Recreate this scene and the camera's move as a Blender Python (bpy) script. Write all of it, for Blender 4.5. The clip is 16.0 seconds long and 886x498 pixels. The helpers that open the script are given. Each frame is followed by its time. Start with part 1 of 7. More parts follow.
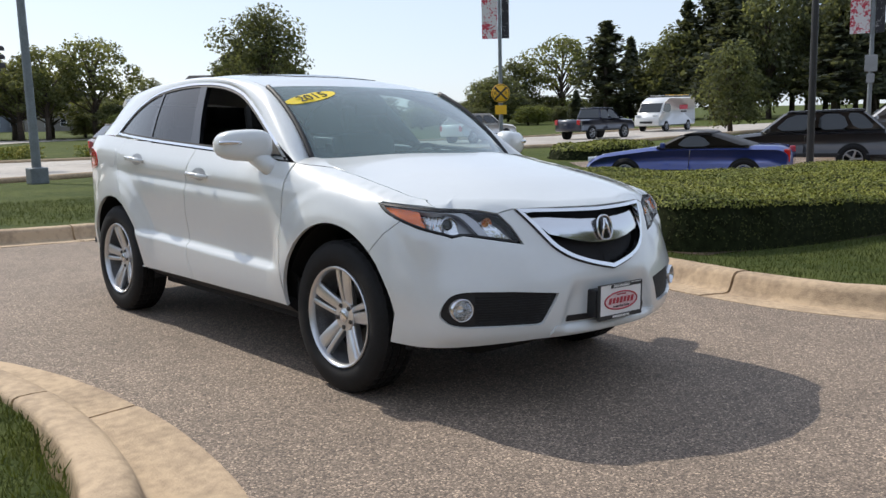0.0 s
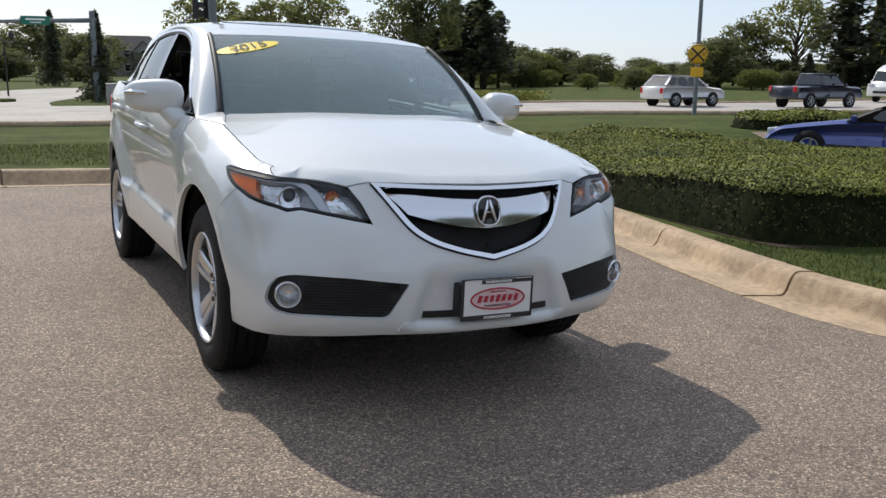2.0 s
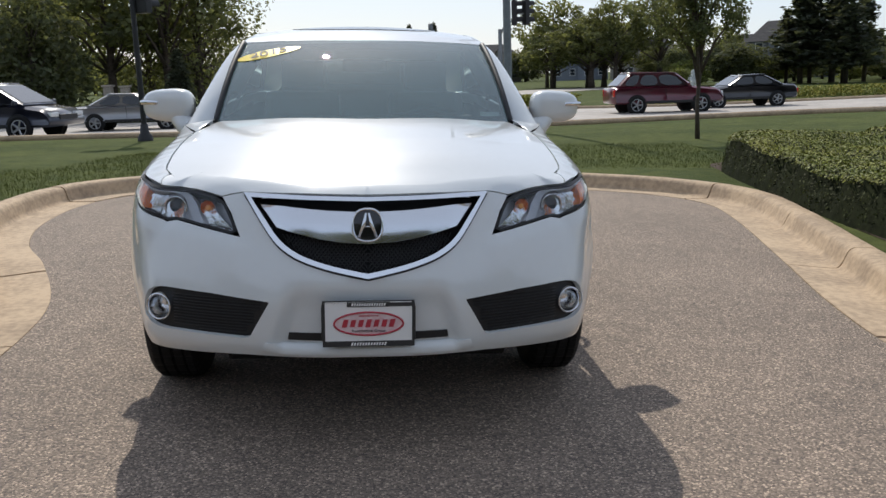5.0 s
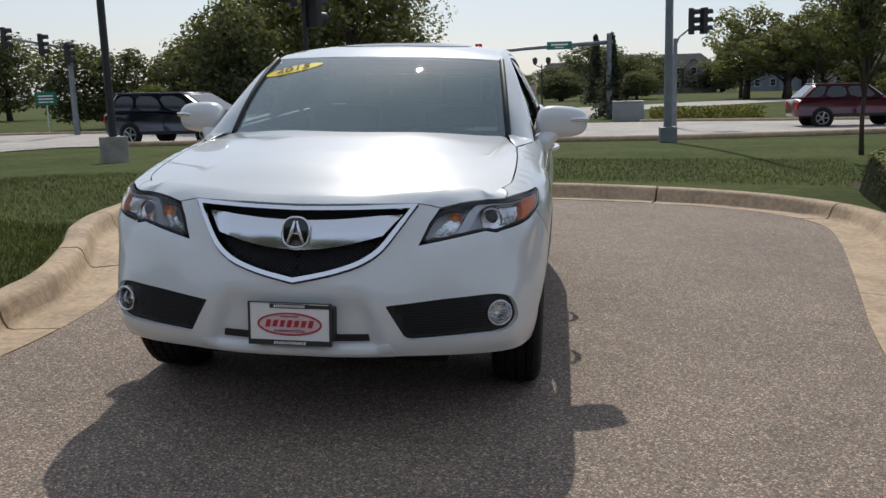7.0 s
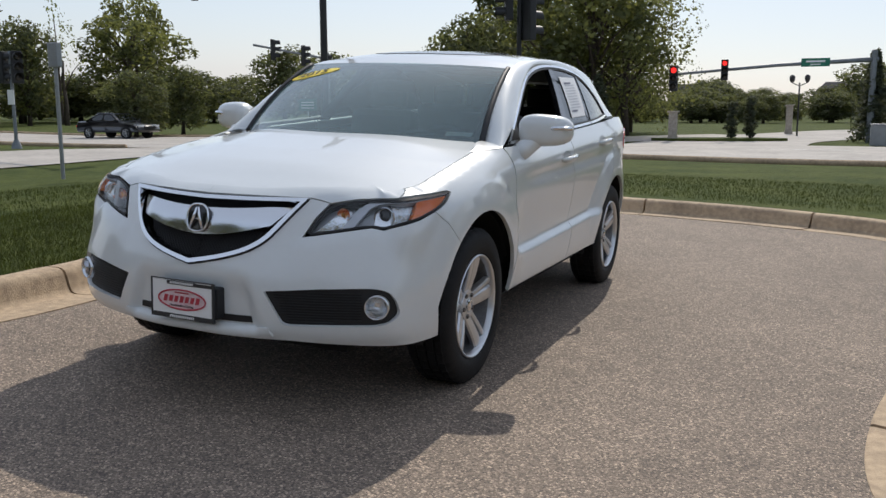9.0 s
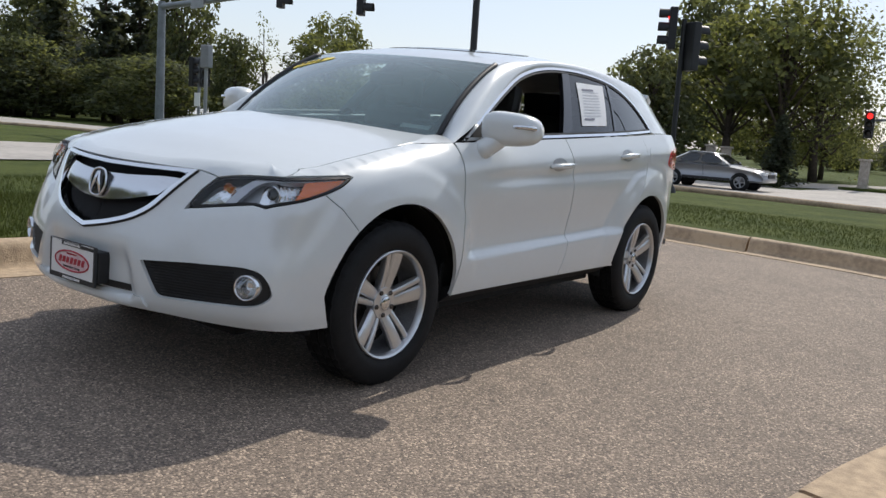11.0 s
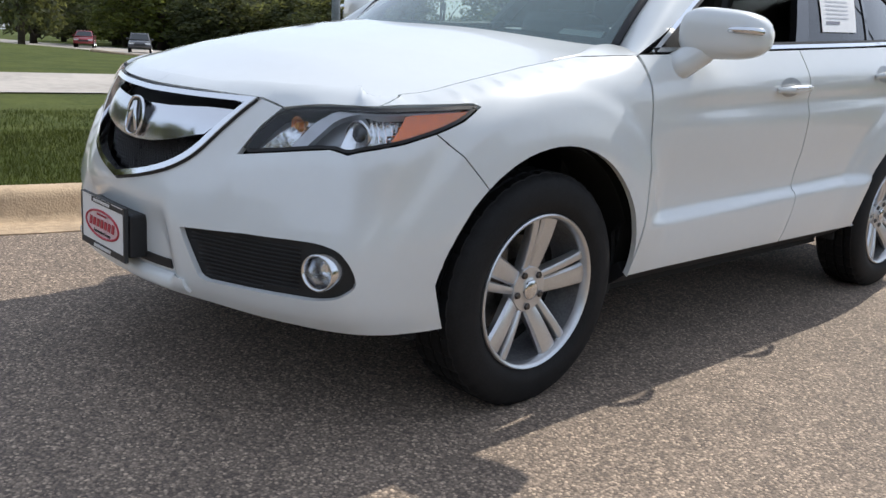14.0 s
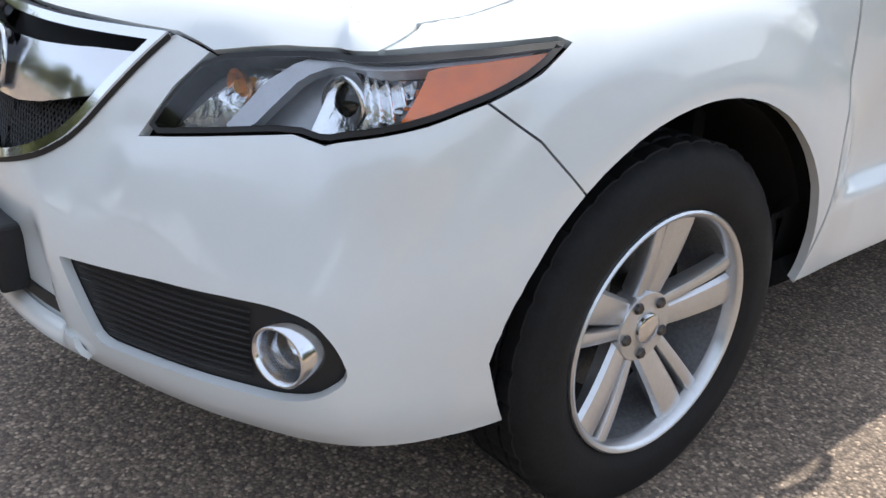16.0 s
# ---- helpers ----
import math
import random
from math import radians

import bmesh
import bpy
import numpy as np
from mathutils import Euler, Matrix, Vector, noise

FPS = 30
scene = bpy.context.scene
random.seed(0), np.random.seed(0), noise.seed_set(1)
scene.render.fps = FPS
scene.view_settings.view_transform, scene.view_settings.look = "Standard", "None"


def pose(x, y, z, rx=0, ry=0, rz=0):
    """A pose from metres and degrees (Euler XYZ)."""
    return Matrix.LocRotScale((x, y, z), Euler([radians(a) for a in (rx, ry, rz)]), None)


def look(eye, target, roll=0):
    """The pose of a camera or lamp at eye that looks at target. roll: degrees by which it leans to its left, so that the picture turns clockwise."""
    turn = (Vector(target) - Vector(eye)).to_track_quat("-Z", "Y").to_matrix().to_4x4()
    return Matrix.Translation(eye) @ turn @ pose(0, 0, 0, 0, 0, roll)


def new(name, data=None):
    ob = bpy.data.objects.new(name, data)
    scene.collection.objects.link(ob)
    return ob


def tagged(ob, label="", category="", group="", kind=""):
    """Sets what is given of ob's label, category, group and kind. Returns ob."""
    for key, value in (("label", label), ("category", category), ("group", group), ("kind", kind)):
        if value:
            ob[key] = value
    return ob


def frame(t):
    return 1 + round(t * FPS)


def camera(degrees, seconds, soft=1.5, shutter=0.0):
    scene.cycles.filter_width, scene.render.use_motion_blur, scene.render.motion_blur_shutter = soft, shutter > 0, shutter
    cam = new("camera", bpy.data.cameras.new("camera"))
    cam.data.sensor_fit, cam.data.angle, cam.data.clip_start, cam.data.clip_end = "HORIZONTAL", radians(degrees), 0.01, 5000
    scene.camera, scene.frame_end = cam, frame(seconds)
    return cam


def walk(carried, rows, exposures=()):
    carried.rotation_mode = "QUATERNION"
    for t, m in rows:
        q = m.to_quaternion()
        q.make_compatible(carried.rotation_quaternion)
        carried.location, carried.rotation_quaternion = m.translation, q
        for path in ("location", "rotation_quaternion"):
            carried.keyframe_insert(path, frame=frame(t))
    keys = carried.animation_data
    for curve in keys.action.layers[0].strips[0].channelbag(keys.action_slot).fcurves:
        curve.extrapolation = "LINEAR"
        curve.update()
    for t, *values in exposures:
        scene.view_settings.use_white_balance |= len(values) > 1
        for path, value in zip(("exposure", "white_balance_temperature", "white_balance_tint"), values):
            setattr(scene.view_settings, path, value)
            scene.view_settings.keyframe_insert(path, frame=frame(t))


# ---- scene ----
from mathutils import geometry

cam = camera(53.1, 16.0)
PATH = [
    (0, (-3.309, -3.463, 1.236), (-1.991, -1.981, 0.978), 0.16),
    (0.5, (-2.912, -3.630, 1.280), (-1.670, -2.091, 0.979), 2.24),
    (1, (-2.566, -3.826, 1.289), (-1.439, -2.208, 0.956), 3.15),
    (1.5, (-2.141, -3.867, 1.281), (-1.108, -2.189, 0.937), 3.08),
    (2, (-1.778, -3.866, 1.282), (-0.857, -2.128, 0.920), 2.48),
    (2.5, (-1.390, -3.851, 1.312), (-0.630, -2.043, 0.922), 2.20),
    (3, (-0.973, -3.820, 1.342), (-0.355, -1.959, 0.950), 2.90),
    (3.5, (-0.613, -3.885, 1.303), (-0.140, -1.978, 0.931), 3.50),
    (4, (-0.410, -3.894, 1.343), (-0.024, -1.972, 0.947), 2.90),
    (4.2, (-0.281, -3.904, 1.310), (0.040, -1.967, 0.929), 2.20),
    (6.3, (0.405, -4.072, 1.357), (0.396, -2.106, 0.989), -0.30),
    (6.5, (0.574, -4.070, 1.367), (0.494, -2.104, 1.011), -0.20),
    (7, (0.957, -4.092, 1.349), (0.716, -2.139, 0.989), 0.50),
    (7.5, (1.323, -4.042, 1.337), (0.895, -2.125, 0.958), 0.36),
    (8, (1.707, -4.009, 1.312), (1.124, -2.126, 0.972), -0.06),
    (8.5, (2.062, -4.006, 1.349), (1.382, -2.157, 1.002), 0.70),
    (9, (2.388, -3.814, 1.335), (1.603, -2.006, 0.994), 1.90),
    (9.2, (2.498, -3.720, 1.341), (1.670, -1.931, 1.004), 1.65),
    (11.3, (3.380, -2.982, 1.218), (2.191, -1.400, 0.924), 5.19),
    (11.5, (3.423, -2.967, 1.219), (2.201, -1.409, 0.936), 4.39),
    (12, (3.449, -2.897, 1.201), (2.149, -1.399, 0.947), 2.80),
    (12.5, (3.343, -2.769, 1.188), (2.006, -1.311, 0.896), 3.90),
    (13, (3.113, -2.565, 1.181), (1.768, -1.124, 0.844), 4.70),
    (13.5, (2.879, -2.272, 1.151), (1.502, -0.884, 0.730), 4.60),
    (14, (2.595, -2.028, 1.130), (1.189, -0.692, 0.644), 4.30),
    (14.5, (2.252, -1.742, 1.149), (0.854, -0.431, 0.578), 3.30),
    (15, (2.020, -1.455, 1.144), (0.603, -0.206, 0.486), 2.10),
    (15.5, (1.864, -1.316, 1.156), (0.433, -0.128, 0.420), 1.80),
    (16, (1.786, -1.268, 1.153), (0.367, -0.102, 0.361), 2.30),
]
walk(cam, [(t, look(eye, target, roll)) for t, eye, target, roll in PATH], [(0, 0.22), (1.5, 0.08), (3.5, 0.08), (5.5, -0.05), (6.5, -0.12), (7.0, -0.26), (8.0, -0.08), (9.0, -0.1), (11.5, 0.05), (13.0, 0.15), (14.0, 0.42), (15.0, 0.68), (16.0, 0.90)])

# ---- world, sun and exposure ----
SUN_AZ, SUN_EL = -7.3, 43.0
world = bpy.data.worlds.new("world")
scene.world = world
world.use_nodes = True
wn, wl = world.node_tree.nodes, world.node_tree.links
sky = wn.new("ShaderNodeTexSky")
sky.sky_type, sky.sun_disc = "NISHITA", False
sky.sun_elevation, sky.sun_rotation = radians(SUN_EL), radians(SUN_AZ)
sky.air_density, sky.dust_density, sky.ozone_density = 1.0, 0.9, 1.2
haze = wn.new("ShaderNodeMixRGB")
haze.inputs[0].default_value = 0.55
haze.inputs[2].default_value = (7.1, 7.95, 9.6, 1)
wl.new(sky.outputs[0], haze.inputs[1])
wl.new(haze.outputs[0], wn["Background"].inputs[0])
wn["Background"].inputs[1].default_value = 0.107
sun = new("sun", bpy.data.lights.new("sun", "SUN"))
sun.data.energy, sun.data.angle, sun.data.color = 3.4, radians(0.55), (1.0, 0.94, 0.85)
sun_way = Vector((math.sin(radians(SUN_AZ)) * math.cos(radians(SUN_EL)), math.cos(radians(SUN_AZ)) * math.cos(radians(SUN_EL)), math.sin(radians(SUN_EL))))
sun.matrix_world = look(sun_way * 60, (0, 0, 0))
scene.view_settings.exposure = 0.0

# ---- materials ----


def material(name, colour, rough=0.6, metal=0.0, coat=0.0, vary=0.0, scale=8.0, bump=0.0, bump_scale=60.0, second=None, mix_low=0.4, mix_high=0.6,
             transmission=0.0, ior=1.5, emit=None, emit_power=0.0, alpha=1.0, per_piece=0.0, rough_vary=0.0, spec=0.5):
    """A node material: base colour with variation at two scales, roughness variation and fine relief."""
    m = bpy.data.materials.new(name)
    m.use_nodes = True
    n, l = m.node_tree.nodes, m.node_tree.links
    b = n["Principled BSDF"]
    b.inputs["Base Color"].default_value = (*colour, 1)
    b.inputs["Roughness"].default_value, b.inputs["Metallic"].default_value = rough, metal
    b.inputs["Coat Weight"].default_value, b.inputs["Coat Roughness"].default_value = coat, 0.03
    b.inputs["Transmission Weight"].default_value, b.inputs["IOR"].default_value = transmission, ior
    b.inputs["Specular IOR Level"].default_value = spec
    b.inputs["Alpha"].default_value = alpha
    if emit:
        b.inputs["Emission Color"].default_value, b.inputs["Emission Strength"].default_value = (*emit, 1), emit_power
    if vary or second or bump or per_piece or rough_vary:
        tc = n.new("ShaderNodeTexCoord")
        place = tc.outputs["Object"]
    out = None
    if vary or second or per_piece:
        big, small = n.new("ShaderNodeTexNoise"), n.new("ShaderNodeTexNoise")
        for node, s, d in ((big, scale, 3.0), (small, scale * 9, 6.0)):
            node.inputs["Scale"].default_value, node.inputs["Detail"].default_value = s, d
            l.new(place, node.inputs["Vector"])
        blend = n.new("ShaderNodeMath")
        blend.operation = "MULTIPLY_ADD"
        blend.inputs[1].default_value = 0.5
        half = n.new("ShaderNodeMath")
        half.operation = "MULTIPLY"
        half.inputs[1].default_value = 0.5
        l.new(big.outputs["Fac"], half.inputs[0])
        l.new(small.outputs["Fac"], blend.inputs[0])
        l.new(half.outputs[0], blend.inputs[2])
        cr = n.new("ShaderNodeValToRGB")
        lo, hi = cr.color_ramp.elements
        lo.position, hi.position = mix_low, mix_high
        other = second or tuple(c * (1 - vary) for c in colour)
        lo.color, hi.color = (*other, 1), (*(colour if second else tuple(min(1, c * (1 + vary * 0.5)) for c in colour)), 1)
        l.new(blend.outputs[0], cr.inputs[0])
        out = cr.outputs[0]
        if per_piece:
            info, hsv = n.new("ShaderNodeNewGeometry"), n.new("ShaderNodeHueSaturation")
            span = n.new("ShaderNodeMapRange")
            span.inputs["To Min"].default_value, span.inputs["To Max"].default_value = 1 - per_piece, 1 + per_piece
            l.new(info.outputs["Random Per Island"], span.inputs["Value"])
            l.new(span.outputs[0], hsv.inputs["Value"])
            l.new(out, hsv.inputs["Color"])
            out = hsv.outputs[0]
        l.new(out, b.inputs["Base Color"])
    if rough_vary:
        rn = n.new("ShaderNodeTexNoise")
        rn.inputs["Scale"].default_value, rn.inputs["Detail"].default_value = scale * 2.3, 4
        l.new(place, rn.inputs["Vector"])
        rm = n.new("ShaderNodeMapRange")
        rm.inputs["To Min"].default_value, rm.inputs["To Max"].default_value = max(0, rough - rough_vary), rough + rough_vary
        l.new(rn.outputs["Fac"], rm.inputs["Value"])
        l.new(rm.outputs[0], b.inputs["Roughness"])
    if bump:
        bn, bb = n.new("ShaderNodeTexNoise"), n.new("ShaderNodeBump")
        bn.inputs["Scale"].default_value, bn.inputs["Detail"].default_value = bump_scale, 5
        bb.inputs["Strength"].default_value, bb.inputs["Distance"].default_value = bump, 0.02
        l.new(place, bn.inputs["Vector"])
        l.new(bn.outputs["Fac"], bb.inputs["Height"])
        l.new(bb.outputs[0], b.inputs["Normal"])
    return m


PAINT = material("pearl_white_paint", (0.675, 0.70, 0.695), 0.30, metal=0.0, coat=1.0, vary=0.012, scale=3.0)
BLACK_PLASTIC = material("black_plastic", (0.012, 0.012, 0.013), 0.55, vary=0.2, scale=30, bump=0.04, bump_scale=300)
BLACK_GLOSS = material("black_gloss", (0.008, 0.008, 0.009), 0.12, coat=0.5)
LINER = material("black_liner", (0.006, 0.006, 0.006), 0.9)
CHROME = material("chrome", (0.82, 0.83, 0.85), 0.08, metal=1.0)
SATIN = material("satin_chrome", (0.72, 0.73, 0.75), 0.16, metal=1.0)
SILVER = material("wheel_silver", (0.62, 0.63, 0.64), 0.3, metal=0.85, coat=0.4, vary=0.05, scale=12)
IRON = material("brake_iron", (0.12, 0.11, 0.10), 0.45, metal=0.9, vary=0.3, scale=20)
RUBBER = material("tyre_rubber", (0.008, 0.008, 0.0085), 0.7, spec=0.3, vary=0.35, scale=14, bump=0.05, bump_scale=200)
CABIN = material("cabin_trim", (0.022, 0.022, 0.024), 0.7, vary=0.2, scale=20)
SEAT = material("seat_leather", (0.035, 0.033, 0.032), 0.5, vary=0.1, scale=10, bump=0.05, bump_scale=150)
PALE = material("pale_trim", (0.22, 0.215, 0.205), 0.6, vary=0.06, scale=12)
AMBER = material("amber_lens", (0.85, 0.20, 0.03), 0.18, coat=1.0, vary=0.12, scale=40)
LAMP_GREY = material("lamp_housing", (0.36, 0.37, 0.385), 0.32, metal=0.5, vary=0.1, scale=30)
LAMP_BAND = material("lamp_band", (0.50, 0.51, 0.53), 0.30, metal=0.6, vary=0.05, scale=30)
# amber colour paints the bulb's reflection onto a chrome cup
BULB_CUP = material("amber_reflection", (0.80, 0.36, 0.13), 0.16, metal=0.9, bump=0.3, bump_scale=60)
MIRROR_CHROME = material("lamp_reflector", (0.86, 0.87, 0.88), 0.1, metal=1.0, bump=0.25, bump_scale=45)
BULB_GOLD = material("lamp_bulb", (0.95, 0.42, 0.10), 0.2, metal=0.5)
RED_LENS = material("red_lens", (0.55, 0.02, 0.02), 0.15, coat=1.0, vary=0.1, scale=30)
YELLOW = material("yellow_sticker", (0.90, 0.68, 0.04), 0.45, vary=0.04, scale=20)
INK = material("dark_ink", (0.03, 0.03, 0.03), 0.6)
INK_RED = material("red_ink", (0.45, 0.03, 0.05), 0.5)
INK_WHITE = material("white_ink", (0.82, 0.82, 0.80), 0.5)
PRINT_DARK, PRINT_PALE = material("dark_print", (0.18, 0.19, 0.24), 0.7), material("pale_print", (0.50, 0.51, 0.55), 0.7)
PAPER = material("paper", (0.74, 0.75, 0.76), 0.7, vary=0.03, scale=30)


def glass(name, tint, alpha, rough=0.0, dust_sheen=0.0):
    """Thin pane: clear coat over a tinted see-through, with a film of dust and painted sky reflection."""
    m = bpy.data.materials.new(name)
    m.use_nodes = True
    n, l = m.node_tree.nodes, m.node_tree.links
    n.remove(n["Principled BSDF"])
    clear, gloss, mix, fres = n.new("ShaderNodeBsdfTransparent"), n.new("ShaderNodeBsdfGlossy"), n.new("ShaderNodeMixShader"), n.new("ShaderNodeFresnel")
    clear.inputs[0].default_value = (*tint, 1)
    gloss.inputs["Roughness"].default_value = rough
    gloss.inputs["Color"].default_value = (1, 1, 1, 1)
    fres.inputs["IOR"].default_value = alpha
    l.new(fres.outputs[0], mix.inputs[0])
    body = clear.outputs[0]
    if dust_sheen:
        film, veil, spread, cover = n.new("ShaderNodeBsdfDiffuse"), n.new("ShaderNodeMixShader"), n.new("ShaderNodeTexNoise"), n.new("ShaderNodeMapRange")
        # pale teal film: some dust, with the sky's reflection in its colour
        film.inputs["Color"].default_value = (0.48, 0.70, 0.69, 1)
        spread.inputs["Scale"].default_value, spread.inputs["Detail"].default_value = 5.0, 6.0
        cover.inputs["To Min"].default_value, cover.inputs["To Max"].default_value = dust_sheen * 0.8, dust_sheen * 1.2
        place = n.new("ShaderNodeTexCoord")
        l.new(place.outputs["Object"], spread.inputs["Vector"])
        l.new(spread.outputs["Fac"], cover.inputs["Value"])
        l.new(cover.outputs[0], veil.inputs[0])
        l.new(body, veil.inputs[1])
        l.new(film.outputs[0], veil.inputs[2])
        body = veil.outputs[0]
    l.new(body, mix.inputs[1])
    l.new(gloss.outputs[0], mix.inputs[2])
    l.new(mix.outputs[0], n["Material Output"].inputs[0])
    return m


def leafy(name, colour, thin=0.45, vary=0.35, scale=0.6, per_piece=0.4, spec=0.2):
    """Leaves: matt above, letting part of the light through."""
    m = material(name, colour, 0.7, vary=vary, scale=scale, per_piece=per_piece, spec=spec)
    n, l = m.node_tree.nodes, m.node_tree.links
    b = n["Principled BSDF"]
    through_leaf, mix, warm = n.new("ShaderNodeBsdfTranslucent"), n.new("ShaderNodeMixShader"), n.new("ShaderNodeMixRGB")
    warm.blend_type = "MULTIPLY"
    warm.inputs[0].default_value, warm.inputs[2].default_value = 1.0, (1.7, 1.55, 0.8, 1)
    l.new(b.inputs["Base Color"].links[0].from_socket, warm.inputs[1])
    l.new(warm.outputs[0], through_leaf.inputs[0])
    mix.inputs[0].default_value = thin
    l.new(b.outputs[0], mix.inputs[1])
    l.new(through_leaf.outputs[0], mix.inputs[2])
    l.new(mix.outputs[0], n["Material Output"].inputs[0])
    return m


SHIELD_GLASS = glass("windshield_glass", (0.46, 0.60, 0.58), 1.8, dust_sheen=0.19)
TINT_GLASS = glass("privacy_glass", (0.10, 0.11, 0.115), 1.65)
LENS_GLASS = glass("lamp_lens", (0.95, 0.96, 0.97), 1.45)


# ---- small builders ----


def mesh(name, verts, faces, mat, smooth=True):
    me = bpy.data.meshes.new(name)
    me.from_pydata([tuple(v) for v in verts], [], [tuple(f) for f in faces])
    me.materials.append(mat)
    if smooth:
        me.shade_smooth()
    me.update()
    return me


def part(name, bm, mat, parent, label=""):
    """Links a bmesh, a mesh or a (vertices, faces) pair as one object under a thing."""
    if isinstance(bm, tuple):
        me = mesh(name, bm[0], bm[1], mat)
    elif isinstance(bm, bpy.types.Mesh):
        me = bm
    else:
        me = bpy.data.meshes.new(name)
        bm.to_mesh(me)
        bm.free()
        me.materials.append(mat)
    ob = new(name, me)
    ob.parent = parent
    return tagged(ob, label)


def thing(name, label, category, at=None, group="", kind=""):
    ob = new(name)
    ob.empty_display_size = 0.1
    ob.matrix_world = at or Matrix()
    return tagged(ob, label, category, group, kind)


def box(size, at=(0, 0, 0), bevel=0.0, turn=None, bm=None):
    """A bevelled block with its middle at a place."""
    bm = bm or bmesh.new()
    m = Matrix.Translation(at) @ (turn or Matrix()) @ Matrix.Diagonal((*size, 1))
    made = bmesh.ops.create_cube(bm, size=1, matrix=m)
    if bevel:
        edges = list({e for v in made["verts"] for e in v.link_edges})
        bmesh.ops.bevel(bm, geom=edges, offset=bevel, segments=2, affect="EDGES", profile=0.6)
    return bm


def rod(a, b, r1, r2=None, sides=12, bm=None, caps=True):
    """A tapered rod between two places."""
    bm = bm or bmesh.new()
    a, b = Vector(a), Vector(b)
    d = b - a
    m = Matrix.Translation((a + b) / 2) @ d.to_track_quat("Z", "Y").to_matrix().to_4x4()
    bmesh.ops.create_cone(bm, cap_ends=caps, segments=sides, radius1=r1, radius2=r1 if r2 is None else r2, depth=d.length, matrix=m)
    return bm


def lathe(profile, sides=48, axis="x"):
    """Vertices and faces of a profile (along, radius) turned about an axis through the origin."""
    a = np.linspace(0, 2 * np.pi, sides, endpoint=False)
    v, f = [], []
    for along, r in profile:
        for t in a:
            v.append((along, r * math.cos(t), r * math.sin(t)) if axis == "x" else (r * math.cos(t), r * math.sin(t), along))
    for i in range(len(profile) - 1):
        for j in range(sides):
            k = (j + 1) % sides
            f.append((i * sides + j, i * sides + k, (i + 1) * sides + k, (i + 1) * sides + j))
    return v, f


def tube(path, r, sides=8, closed=False):
    """Vertices and faces of a round bar along a path."""
    p = np.array(path, float)
    v, f = [], []
    count = len(p)
    up = np.array([0.13, 0.21, 0.97])
    for i in range(count):
        a = p[(i - 1) % count] if closed or i > 0 else p[i]
        b = p[(i + 1) % count] if closed or i < count - 1 else p[i]
        t = (b - a) / (np.linalg.norm(b - a) + 1e-9)
        s = np.cross(t, up)
        s /= np.linalg.norm(s) + 1e-9
        u = np.cross(s, t)
        rr = r[i] if hasattr(r, "__len__") else r
        for k in range(sides):
            g = 2 * np.pi * k / sides
            v.append(p[i] + rr * (math.cos(g) * s + math.sin(g) * u))
    for i in range(count if closed else count - 1):
        for k in range(sides):
            j, m = (i + 1) % count, (k + 1) % sides
            f.append((i * sides + k, i * sides + m, j * sides + m, j * sides + k))
    if not closed:
        f += [tuple(range(sides - 1, -1, -1)), tuple(range((count - 1) * sides, count * sides))]
    return v, f


def resample(points, step, closed=True):
    p = np.array(points, float)
    if closed:
        p = np.vstack([p, p[:1]])
    out = []
    for a, b in zip(p[:-1], p[1:]):
        k = max(1, int(math.ceil(np.linalg.norm(b - a) / step)))
        out += [a + (b - a) * i / k for i in range(k)]
    if not closed:
        out.append(p[-1])
    return np.array(out)


def rounded(points, rounds=2, closed=True):
    """Cuts the corners of a line, so that it runs round."""
    p = np.array(points, float)
    for _ in range(rounds):
        q = np.roll(p, -1, 0)
        if closed:
            p = np.stack([0.78 * p + 0.22 * q, 0.22 * p + 0.78 * q], 1).reshape(-1, p.shape[1])
        else:
            a, b = p[:-1], p[1:]
            p = np.vstack([p[:1], np.stack([0.78 * a + 0.22 * b, 0.22 * a + 0.78 * b], 1).reshape(-1, p.shape[1])[1:-1], p[-1:]])
    return p


def inside(points, loop):
    """Which points lie inside a closed line."""
    x, y = points[:, 0], points[:, 1]
    hit = np.zeros(len(points), bool)
    for (ax, ay), (bx, by) in zip(loop, np.roll(loop, -1, 0)):
        cross = (ay > y) != (by > y)
        hit ^= cross & (x < (bx - ax) * (y - ay) / (by - ay + 1e-15) + ax)
    return hit


def away(points, loop):
    """Distance of points from a closed line."""
    best = np.full(len(points), 1e9)
    for a, b in zip(loop, np.roll(loop, -1, 0)):
        d = b - a
        k = np.clip(((points - a) @ d) / (d @ d + 1e-15), 0, 1)
        best = np.minimum(best, np.linalg.norm(points - a - k[:, None] * d, axis=1))
    return best


def grow(loop, by):
    """A closed line moved outwards (inwards where by is negative)."""
    p = np.array(loop, float)
    area = 0.5 * np.sum(p[:, 0] * np.roll(p[:, 1], -1) - np.roll(p[:, 0], -1) * p[:, 1])
    d1, d2 = p - np.roll(p, 1, 0), np.roll(p, -1, 0) - p
    d1 /= np.linalg.norm(d1, axis=1)[:, None] + 1e-12
    d2 /= np.linalg.norm(d2, axis=1)[:, None] + 1e-12
    n = np.stack([d1[:, 1] + d2[:, 1], -d1[:, 0] - d2[:, 0]], 1)
    n /= np.maximum(np.linalg.norm(n, axis=1)[:, None], 1e-9)
    fit = np.maximum(0.5, np.abs(n[:, 0] * d1[:, 1] - n[:, 1] * d1[:, 0]))
    return p + n * (by / fit)[:, None] * np.sign(area)


